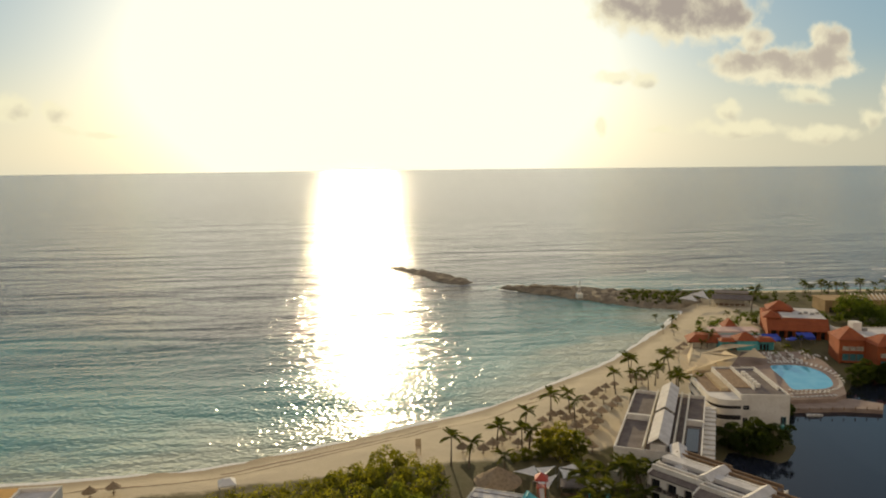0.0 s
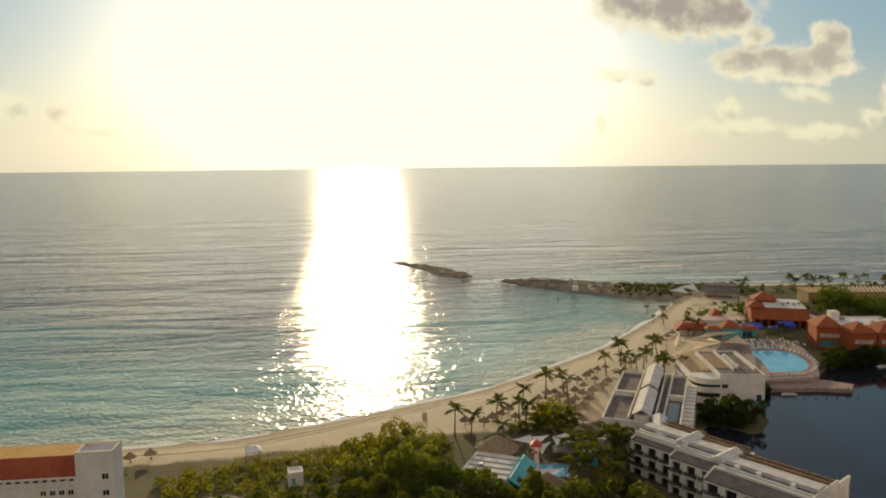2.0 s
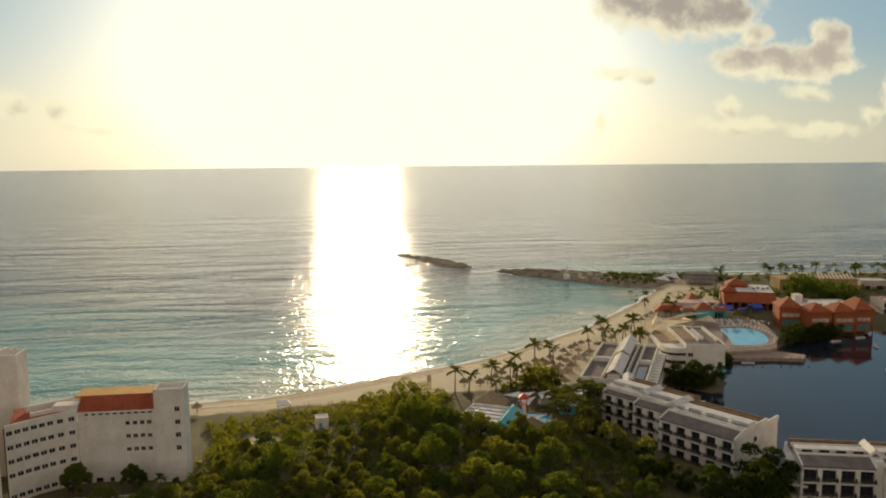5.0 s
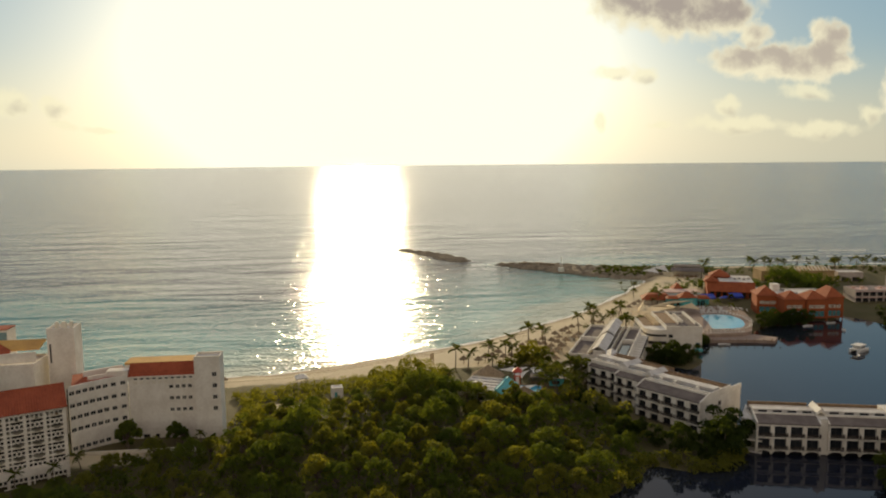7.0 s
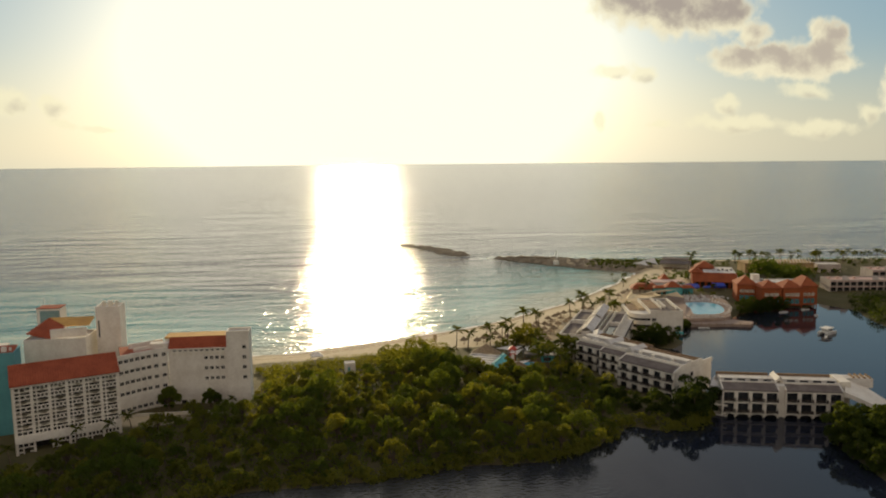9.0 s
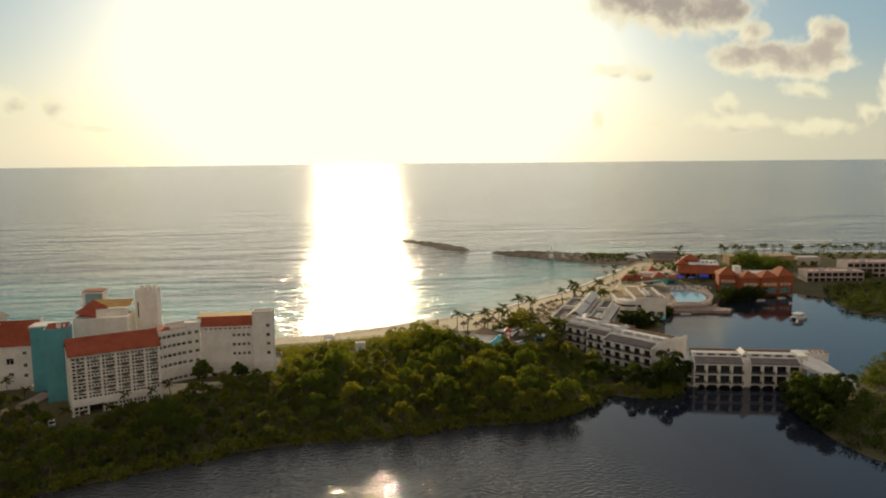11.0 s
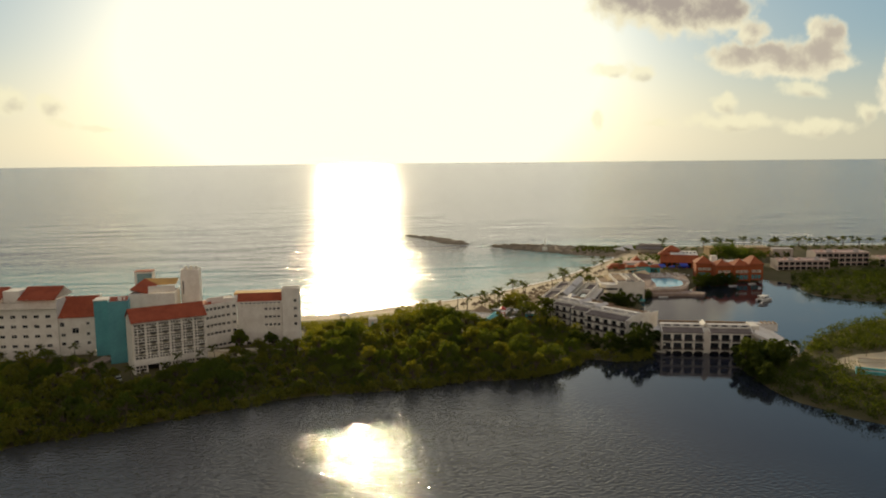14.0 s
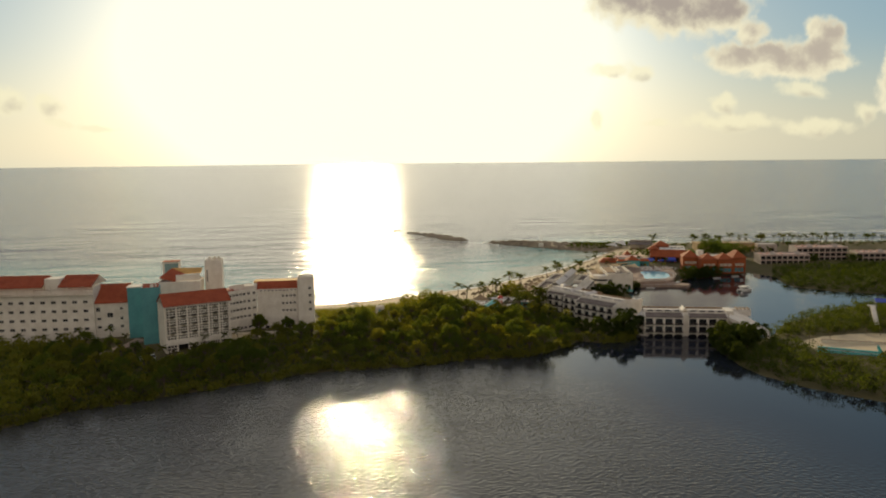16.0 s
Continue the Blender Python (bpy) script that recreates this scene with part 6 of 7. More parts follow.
foam_ribbon("foam", BAY[1:], -1.3, 1.2, 0.04, "thin white wash of foam along the beach")
for k, (a, w) in enumerate(((-6.5, 0.9), (-9.0, 0.5), (-4.2, 0.4))):
    foam_ribbon("seaweed", BAY[2:9], a, a + w, 0, "dark line of drying seaweed on the sand", -0.12 + 0.12 * k, 1.5, 41 + k, M_WOOD, "seaweed")
for k, (a, w, gp) in enumerate(((6, 3.0, -0.1), (24, 4.0, 0.02), (46, 3.4, 0.08), (80, 4.5, 0.12), (120, 4.0, 0.2))):
    foam_ribbon("foam", [(205, 400)] + FAR, a, a + w, 0.05, "white line of a breaking wave off the open shore", gp, 2.5, 11 + k)
foam_ribbon("foam", list(reversed(POINT[4:])), -3.5, -1.6, 0.05, "white wash of foam round the rock point", 0.0, 1.5, 31)


# ---- plants ----
def leaf_mesh(name, lobes, per, size, seed, material, flat=0.75, down=-0.35):
    """Many small folded leaves on the skins of lobes given as (x, y, z, r)."""
    r = np.random.RandomState(seed)
    lobes = np.asarray(lobes, float)
    n = len(lobes) * per
    who = np.repeat(np.arange(len(lobes)), per)
    v = r.normal(size=(n, 3))
    v /= np.linalg.norm(v, axis=1, keepdims=True)
    v[:, 2] = np.where(v[:, 2] < down, -v[:, 2], v[:, 2])
    rad = lobes[who, 3] * r.uniform(0.72, 1.08, n)
    c = lobes[who, :3] + v * rad[:, None] * np.array([1, 1, flat])
    nrm = v + r.normal(scale=0.55, size=(n, 3)) + np.array([0, 0, 0.35])
    nrm /= np.linalg.norm(nrm, axis=1, keepdims=True)
    a = np.cross(nrm, r.normal(size=(n, 3)))
    a /= np.linalg.norm(a, axis=1, keepdims=True)
    b = np.cross(nrm, a)
    s = (size * r.uniform(0.6, 1.35, n))[:, None]
    droop = nrm * s * 0.22
    verts = np.stack([c - a * s * 0.6 - droop, c - b * s * 0.34, c + a * s * 0.6 - droop, c + b * s * 0.34], 1).reshape(-1, 3)
    me = bpy.data.meshes.new(name)
    me.vertices.add(4 * n)
    me.vertices.foreach_set("co", verts.ravel())
    me.loops.add(4 * n)
    me.loops.foreach_set("vertex_index", np.arange(4 * n, dtype=np.int32))
    me.polygons.add(n)
    me.polygons.foreach_set("loop_start", np.arange(0, 4 * n, 4, dtype=np.int32))
    me.update(calc_edges=True)
    me.materials.append(material)
    return me


def limb(bm, a, b, r0, r1, n=6):
    a, b = Vector(a), Vector(b)
    d = (b - a).normalized()
    u = d.orthogonal().normalized()
    w = d.cross(u)
    lo = [bm.verts.new(a + r0 * (math.cos(q) * u + math.sin(q) * w)) for q in (2 * math.pi * i / n for i in range(n))]
    hi = [bm.verts.new(b + r1 * (math.cos(q) * u + math.sin(q) * w)) for q in (2 * math.pi * i / n for i in range(n))]
    for i in range(n):
        bm.faces.new((lo[i], lo[(i + 1) % n], hi[(i + 1) % n], hi[i]))
    bm.faces.new(hi)


def make_tree(seed, r, h, per, size, material, label, group):
    """A spreading tree: forked trunk, limbs to each lobe, crown of leaves in lobes of uneven size."""
    rr = random.Random(seed)
    t = thing("tree", pose(0, 0, -50), label, "tree", group)
    lobes = []
    for i in range(30):
        a = 2.4 * i + rr.uniform(-0.5, 0.5)
        d = r * math.sqrt((i + 0.3) / 30) * rr.uniform(0.6, 1.12)
        lobes.append((d * math.cos(a), d * math.sin(a), h * (0.92 - 0.42 * (d / r) ** 1.7) - rr.uniform(0, 0.26) * h, r * rr.uniform(0.13, 0.29)))
    bm = bmesh.new()
    fork = (rr.uniform(-0.3, 0.3), rr.uniform(-0.3, 0.3), h * 0.35)
    limb(bm, (0, 0, -0.6), fork, 0.24, 0.17, 7)
    for x, y, z, q in lobes:
        limb(bm, fork, (x * 0.9, y * 0.9, z - q * 0.2), 0.09, 0.025, 4)
    part("trunk", bm, M_BARK, t)
    ob = new("crown", leaf_mesh("crown", lobes, per, size, seed, material, 0.95, -0.7))
    ob.parent = t
    return t


def make_bush(seed, label, group, leaves):
    """A mangrove clump leafy down to the water, on arched prop roots."""
    rr = random.Random(seed)
    t = thing("mangrove_bush", pose(0, 0, -50), label, "bush", group)
    lobes = []
    for i in range(15):
        a, u = 2.4 * i, (i + 0.5) / 15
        d = 3.3 * math.sqrt(1 - (0.95 - u) ** 2) * rr.uniform(0.7, 1.0) * (0.35 if u > 0.85 else 1)
        lobes.append((d * math.cos(a), d * math.sin(a), 0.7 + 5.0 * u + rr.uniform(-0.4, 0.4), rr.uniform(1.0, 1.7)))
    bm = bmesh.new()
    limb(bm, (0, 0, 0.4), (0.2, 0, 4.2), 0.2, 0.08)
    for k in range(6):
        a = 1.05 * k
        limb(bm, (1.5 * math.cos(a), 1.5 * math.sin(a), -0.6), (0.1, 0, 1.2), 0.06, 0.08, 5)
    part("trunk", bm, M_BARK, t)
    ob = new("crown", leaf_mesh("crown", lobes, 150, 0.46, seed, leaves))
    ob.parent = t
    return t


FOOT = [  # x, y, turn, then x0, x1, y0, y1 of what is built over
    (79.6, 111.4, -56.8, -27, 24, -2.5, 24), (99.6, 82.4, -14.9, -2, 52, -4, 15), (70.2, 150.6, -27.4, -3, 28, -7, 48), (115, 178.2, -13.5, -11, 19, -1, 32),
    (-41.3, 102.6, 0, -18, 8, -3, 14), (-69.2, 95.6, 40, -3, 16, -4, 16), (-87.3, 73.6, 24.6, -2, 27, -3.5, 14), (-98.4, 85.6, 12, -2, 8, -3, 9), (-121.2, 100.2, 5, -3, 18, -4, 14), (-176, 103, -3.5, -4, 58, -4, 16), (-100, 103, 3, 0, 30, 0, 20),
    (33.5, 134.6, -14, -2, 30, -3, 32), (153.5, 262.5, -10, -14, 22, -4, 32), (183.1, 275.2, -23, -2, 24, -4, 27), (188, 226, -9, -1, 36, -4, 40), (238, 318, -10, -2, 60, -3, 16), (194, 346, -25, -14, 21, -3, 15),
    (250, 252, -9, -2, 140, -4, 26), (137, 190, 0, -1, 50, -4, 64), (-6.5, 136, 0, -3, 4, -3, 4), (-22.5, 130.0, 8, -6, 6, -3.4, 3.4),
]


def built_over(x, y, grow=0.0):
    for ox, oy, turn, x0, x1, y0, y1 in FOOT:
        c, s = math.cos(radians(turn)), math.sin(radians(turn))
        u, v = c * (x - ox) + s * (y - oy), -s * (x - ox) + c * (y - oy)
        if x0 - grow < u < x1 + grow and y0 - grow < v < y1 + grow:
            return True
    return False


def scatter(outline, gap, seed, keep, tries=30):
    """Places at least gap apart in an outline (darts on a grid of cells)."""
    rr = random.Random(seed)
    xs, ys = [p[0] for p in outline], [p[1] for p in outline]
    area = (max(xs) - min(xs)) * (max(ys) - min(ys))
    cells, out = {}, []
    for _ in range(int(area / gap**2 * tries)):
        x, y = rr.uniform(min(xs), max(xs)), rr.uniform(min(ys), max(ys))
        k = (int(x // gap), int(y // gap))
        if any((x - a) ** 2 + (y - b) ** 2 < gap * gap for i in (-1, 0, 1) for j in (-1, 0, 1) for a, b in cells.get((k[0] + i, k[1] + j), ())):
            continue
        cells.setdefault(k, []).append((x, y))
        out.append((x, y))
    if not out:
        return out
    px, py = np.array(out).T
    d = signed(outline, px, py)
    return [p for p, ok in zip(out, d > 0) if ok and keep(*p)]


WOOD = [(-190, -20), (-117, 14), (-102, 25), (-76, 35), (-47, 48), (-29, 55), (-8, 56), (10, 58), (26, 62), (41, 61), (57, 68), (71, 80), (76, 92), (74, 112), (66, 122), (64, 138), (30, 126), (30, 160), (13, 162), (6, 148), (-3, 130), (-14, 125), (-32, 116), (-33, 96), (-64, 84), (-80, 62), (-106, 80), (-122, 92), (-190, 92)]
kinds = [make_tree(11 + i, (3.4, 3.9, 4.4, 3.0, 4.0, 3.6)[i], (7.2, 8.2, 9.0, 6.4, 8.6, 7.6)[i], 85, 0.36, (M_LEAF, M_LEAF, M_LEAF2, M_LEAF, M_LEAF2, M_LEAF)[i], "dense round-crowned mangrove tree, olive green and closely set", "mangrove wood") for i in range(6)]
rr = random.Random(77)
spots = scatter(WOOD, 5.3, 5, lambda x, y: not built_over(x, y, 1.0))
spots.sort(key=lambda p: (p[0] + 20) ** 2 * 0.4 + (p[1] - 70) ** 2)
extra = [(p, 1.45) for p in ((86, 81), (91.5, 82.5), (81.5, 85), (95, 87))]
extra += [(p, 0.75) for p in ((77, 90), (75.5, 98), (73, 104), (71, 95), (69, 112), (67, 120))]
extra += [(p, 1.3) for p in ((121, 60), (126, 64), (132, 66.5), (119, 51), (125, 55), (118.5, 43), (131, 58), (139, 66))]
extra += [(p, 1.1) for p in ((112, 164), (116, 162.5), (120.5, 166), (110, 168), (117, 168))]
extra += [(p, 1.1) for p in ((184, 217), (188, 215.5), (192, 217), (187, 221), (196, 218.5), (201, 219), (180, 214.5))]
extra += [(p, 0.6) for p in ((141, 191.5), (138.5, 189.5), (136, 188))]
green = [((57, 163), 1.0), ((61.5, 163), 1.1), ((65.5, 162.5), 0.95), ((59, 167), 0.9), ((63.5, 167), 0.85), ((50, 162), 0.55), ((53, 162.5), 0.5), ((67.5, 157), 0.45)]
# second bush in M_LEAF: its backlit brightness put in as a lighter leaf
kinds += [make_bush(61 + i, "rounded mangrove bush standing at the water's edge", "mangrove bushes", (M_LEAF3, M_LEAF)[i]) for i in range(2)]
for i, ((x, y), s) in enumerate([(p, 1.0) for p in spots[:252]] + extra + green):
    src = kinds[rr.randrange(6)] if i < 252 else kinds[6] if i < 252 + len(extra) else kinds[7]
    k = s * rr.uniform(0.72, 1.15) * (1.0 if s != 1.0 else 0.72 if x < 12 and y > 104 or x < -28 and y > 66 else 0.82 if y > 135 else 0.7 if x > 56 and y > 72 else 1.0)
    ob = copy_thing(src, pose(x, y, max(height_at(x, y), -0.2), 0, 0, rr.uniform(0, 360)))
    ob.scale = (k, k, k * rr.uniform(0.88, 1.12))
for k in kinds:
    for c in list(k.children):
        bpy.data.objects.remove(c)
    bpy.data.objects.remove(k)
rest = spots[252:]


def thicket(name, places, rmin, rmax, hmin, hmax, per, size, seed, material, label, category="thicket"):
    q = random.Random(seed)
    lobes = []
    for x, y in places:
        r = q.uniform(rmin, rmax)
        z = max(height_at(x, y), -0.1) + q.uniform(hmin, hmax)
        lobes.append((x, y, z, r))
        for _ in range(2):
            lobes.append((x + q.uniform(-r, r), y + q.uniform(-r, r), z - q.uniform(0.2, 0.7) * r, r * q.uniform(0.5, 0.8)))
    ob = new(name, leaf_mesh(name, lobes, per, size, seed, material, 0.8, -0.6))
    return tagged(ob, label, category, kind="stuff")


if rest:
    thicket("mangrove_thicket", rest, 2.2, 3.2, 3.0, 5.0, 150, 0.6, 3, M_LEAF, "dense olive-green mangrove canopy")
under = scatter(WOOD, 3.0, 8, lambda x, y: not built_over(x, y, 0.6))
thicket("undergrowth", under, 1.4, 2.1, 0.6, 2.0, 26, 0.55, 6, M_LEAF2, "low dark undergrowth between mangrove trees", "undergrowth")
# fringe hanging over the lagoon edge
edge = [(p.x + 1.4 * s.x + rr.uniform(-1, 1), p.y + 1.4 * s.y + rr.uniform(-1, 1)) for p, s in walk_line([(-160, -10), (-117, 11), (-102, 23), (-76, 33), (-47, 46), (-29, 53), (-8, 54), (10, 56), (26, 60), (41, 59), (57, 66), (72, 80), (80, 75), (90, 76), (98, 84)], 1.9)]
thicket("mangrove_fringe", edge, 1.5, 2.3, 0.6, 2.6, 70, 0.55, 16, M_LEAF, "mangrove branches hanging over the lagoon edge")
SPITWOOD = [(124, 62), (150, 74), (166, 90), (200, 112), (219, 121), (241, 124), (330, 94), (330, -140), (300, -168), (170, -36), (138, -4), (124, 12), (118, 26), (117, 44), (121, 58)]


def on_spit(x, y):
    return ((x - 178) / 30) ** 2 + ((y - 54) / 14 + (x - 178) * 0.02) ** 2 > 1 and not built_over(x, y, 0.5) and not (148 < x < 216 and 28 < y < 62 and (x - 148) * 0.67 + (y - 42) > -9 and (x - 148) * 0.67 + (y - 42) < 34)


spit = scatter(SPITWOOD, 3.4, 9, on_spit)
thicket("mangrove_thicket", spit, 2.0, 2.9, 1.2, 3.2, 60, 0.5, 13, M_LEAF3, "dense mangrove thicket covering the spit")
EASTWOOD = [(227, 180), (229, 194), (237, 211), (248, 234), (300, 238), (420, 222), (520, 200), (520, 60), (330, 120), (260, 151), (240, 163)]
east = scatter(EASTWOOD, 4.2, 10, lambda x, y: not built_over(x, y, 1.0))
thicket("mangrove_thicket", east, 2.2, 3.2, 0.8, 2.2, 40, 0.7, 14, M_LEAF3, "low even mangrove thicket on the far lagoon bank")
SCRUB = [(150, 372), (166, 360), (180, 354), (196, 350), (232, 352), (232, 384), (196, 390), (168, 398)]
scrub = scatter(SCRUB, 3.6, 12, lambda x, y: not built_over(x, y, 0.5))
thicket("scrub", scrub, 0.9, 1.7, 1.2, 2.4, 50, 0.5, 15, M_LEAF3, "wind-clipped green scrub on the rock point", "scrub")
SHORE = [(206, 340), (206, 384), (300, 378), (460, 352), (460, 320), (330, 330), (300, 338), (240, 340)]
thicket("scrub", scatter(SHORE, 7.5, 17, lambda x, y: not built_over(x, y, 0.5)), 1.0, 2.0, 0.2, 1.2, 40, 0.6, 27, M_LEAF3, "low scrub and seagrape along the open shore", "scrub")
VERGE = [(-34, 149), (-20, 152), (0, 160), (14, 167), (30, 164), (30, 158), (13, 161), (6, 147), (-3, 129), (-14, 124), (-33, 115)]
thicket("scrub", scatter(VERGE, 2.2, 14, lambda x, y: not built_over(x, y, 0.3)), 1.0, 1.8, 0.3, 1.4, 44, 0.42, 18, M_LEAF, "low scrub along the top of the beach", "scrub")
back = [(p.x + rr.uniform(-3, 3), p.y + rr.uniform(-4, 4)) for p, s in walk_line([(-31, 112), (-32, 128), (-38, 146)], 2.2)]
thicket("shrubs", back, 1.0, 1.9, 0.6, 1.6, 50, 0.45, 19, M_LEAF, "green shrubs beside the hotel tower", "shrubs")


# ---- palms ----
def frond_mesh(seed, ln):
    """A feather leaf: arched rib with narrow leaflets drooping on both sides."""
    q = random.Random(seed)
    bm = bmesh.new()
    n = 15
    rib = [Vector((ln * u * (1 - 0.12 * u), 0, ln * (0.42 * u - 0.78 * u * u))) for u in (i / n for i in range(n + 1))]
    for i in range(n):
        a, b = rib[i], rib[i + 1]
        w = 0.045 * (1 - i / n) + 0.012
        vs = [bm.verts.new(p) for p in ((a.x, -w, a.z), (b.x, -w * 0.9, b.z), (b.x, w * 0.9, b.z), (a.x, w, a.z))]
        bm.faces.new(vs)
    for i in range(2, n + 1):
        u = i / n
        a = rib[i]
        lw = ln * 0.30 * math.sin(math.pi * min(u * 0.86 + 0.12, 1.0)) * q.uniform(0.85, 1.1)
        for s in (-1, 1):
            tip = (a.x + lw * 0.55, s * lw * 0.78, a.z - lw * q.uniform(0.45, 0.7))
            vs = [bm.verts.new(p) for p in ((a.x - 0.10, s * 0.02, a.z), (a.x + 0.13, s * 0.02, a.z + 0.01), tip)]
            bm.faces.new(vs)
    me = bpy.data.meshes.new("frond")
    bm.to_mesh(me)
    bm.free()
    me.materials.append(M_FROND)
    return me


FRONDS = [frond_mesh(50 + i, ln) for i, ln in enumerate((3.0, 3.3, 2.7))]


def make_palm(seed, h, lean, joined=False):
    """A coconut palm: curved ringed trunk, a crown of feather leaves, a cluster of nuts."""
    q = random.Random(seed)
    t = thing("palm", pose(0, 0, -60), "slender coconut palm with a ragged crown", "palm")
    bm = bmesh.new()
    n, last = 10, None
    for i in range(n + 1):
        u = i / n
        c = Vector((lean * u * u, 0.25 * lean * math.sin(2 * u), h * u - 0.3))
        r = 0.21 * (1 - 0.5 * u) + (0.1 if i == 0 else 0) + (0.012 if i % 2 else 0)
        ring = [bm.verts.new((c.x + r * math.cos(a), c.y + r * math.sin(a), c.z)) for a in (2 * math.pi * k / 7 for k in range(7))]
        if last:
            for k in range(7):
                bm.faces.new((last[k], last[(k + 1) % 7], ring[(k + 1) % 7], ring[k]))
        last = ring
    bm.faces.new(last)
    part("trunk", bm, M_BARK, t, smooth=True)
    top = pose(c.x, c.y, c.z)
    poses = []
    for k in range(17):
        up = (-58, -34, -6, 18)[k % 4] + q.uniform(-8, 8)
        poses.append((k % 3, top @ pose(0, 0, 0.05, 0, 0, 137.5 * k + q.uniform(-12, 12)) @ pose(0, 0, 0, 0, up, 0)))
    if joined:
        bm = bmesh.new()
        for k, m in poses:
            tmp = bmesh.new()
            tmp.from_mesh(FRONDS[k])
            tmp.transform(m)
            me = bpy.data.meshes.new("tmp")
            tmp.to_mesh(me)
            tmp.free()
            bm.from_mesh(me)
            bpy.data.meshes.remove(me)
        part("crown", bm, M_FROND, t)
    else:
        for k, m in poses:
            share("frond", FRONDS[k], t, m)
        bm = bmesh.new()
        for k in range(5):
            bmesh.ops.create_icosphere(bm, subdivisions=1, radius=0.14, matrix=top @ pose(0.22 * math.cos(1.26 * k), 0.22 * math.sin(1.26 * k), -0.12))
        part("fruit", bm, M_WOOD, t)
    return t


def plant_palms(places, source, label, group, grow=(0.8, 1.15)):
    for x, y in places:
        ob = copy_thing(source[rr.randrange(len(source))], pose(x, y, max(height_at(x, y), 0.1), 0, 0, rr.uniform(0, 360)))
        s = rr.uniform(*grow)
        ob.scale = (s, s, 0.8 * s)
        tagged(ob, label, "palm", group)


near_palms = [make_palm(90 + i, h, lean) for i, (h, lean) in enumerate(((6.6, 0.5), (7.6, 1.0), (8.4, 0.3), (5.6, 0.8)))]
far_palms = [make_palm(190 + i, h, lean, True) for i, (h, lean) in enumerate(((7.5, 0.6), (9.0, 1.0), (8.2, 0.3)))]
plant_palms([(47.4, 172), (52.5, 165.5), (54.5, 166.5), (73.8, 194.9), (94, 212.5), (93, 197.5), (103.7, 224.6), (105.6, 213.9), (114.2, 226.6), (120.8, 237.1), (117.8, 224.5), (116.1, 202.7), (113.6, 209.4), (72.1, 184.9), (57.2, 183), (66.7, 192), (106.2, 232), (116, 216), (34, 163), (38, 160), (110, 219), (98, 205)], near_palms, "coconut palm on the sand among thatched sunshades", "beach palms", (1.05, 1.4))
plant_palms([(152.6, 273.9), (150.6, 263.8), (154.8, 279.6)], near_palms, "coconut palm by the beach bar", "beach palms", (0.9, 1.1))
plant_palms([(76.7, 143), (70, 141), (80, 133), (64, 140), (72, 147), (75, 137), (68, 134), (62, 132), (67, 127), (57, 122), (45, 150), (28, 140), (66, 144), (73, 141), (61, 138), (64, 128), (70, 131), (72, 136), (60, 126), (68, 138), (75, 143), (63, 120), (58, 131), (66, 123), (60, 143)], near_palms, "coconut palm beside the white villas", "palms by the villas", (0.95, 1.35))
plant_palms([(-78, 73), (-74, 76), (-68, 80), (-63, 84), (-39.5, 99), (-87, 70), (-107, 90), (-113, 93), (-125, 94), (-132, 93), (-138, 93), (-147, 94), (-154, 94)], near_palms, "palm in the beds before the hotel", "hotel palms", (0.55, 0.85))
plant_palms([(164, 67), (168, 62), (171, 66), (176, 68), (158, 58), (185, 64), (188, 60), (161, 80), (194, 66), (200, 58), (154, 54), (206, 66)], near_palms, "young palm on the bare ground of the spit", "spit palms", (0.45, 0.8))
plant_palms([(166, 240), (172, 243), (177, 238), (169, 262), (186, 256), (147, 262), (152, 300), (157, 312), (146, 296), (152, 318), (148, 289), (181, 306), (187, 308), (193, 306)], near_palms, "palm in the resort grounds", "resort palms", (0.6, 0.95))
sea_palms = [(204.5, 326)]
for k in range(84):
    x = 252 + 2.5 * k + rr.uniform(-2, 2)
    y = 372 - 0.13 * (x - 206) + rr.uniform(-16, 8)
    if not built_over(x, y, 1.0) and rr.random() < 0.86:
        sea_palms.append((x, y))
sea_palms += [(240 + 2.6 * k + rr.uniform(-1, 1), 276 + rr.uniform(-14, 26)) for k in range(12)]
plant_palms(sea_palms[1:], far_palms, "coconut palm along the open shore", "shore palms", (0.8, 1.2))
plant_palms(sea_palms[:1], far_palms, "lone tall coconut palm standing above the rest", "shore palms", (1.6, 1.62))
for k in near_palms + far_palms:
    for c in list(k.children_recursive):
        bpy.data.objects.remove(c)
    bpy.data.objects.remove(k)
grove = scatter([(232, 262), (246, 262), (250, 300), (244, 312), (230, 300)], 3.0, 21, lambda x, y: not built_over(x, y, 0.3))
thicket("grove", grove, 2.2, 3.4, 4.0, 10.5, 70, 0.7, 23, M_LEAF2, "dark grove of broad-leaved trees behind the orange houses", "grove")
hedge = [(193 + 2.6 * i + rr.uniform(-1, 1), 304 - 0.15 * 2.6 * i + rr.uniform(-3, 6)) for i in range(16)] + [(168 + 3 * i, 300 + rr.uniform(-4, 5)) for i in range(9)] + [(281 + 1.4 * i, 256 + rr.uniform(-1, 1)) for i in range(9)] + [(313 + 0.8 * i, 250 + rr.uniform(-1, 2)) for i in range(8)]
thicket("shrubs", hedge, 1.6, 2.6, 1.5, 3.6, 70, 0.6, 24, M_LEAF2, "garden shrubs between resort buildings", "shrubs")
lone = [((-56.5, 97.0), 1.15), ((-57.8, 99), 0.8), ((-46.0, 100.0), 0.85), ((-44.2, 99.0), 0.75), ((-36.8, 100.6), 0.35)]
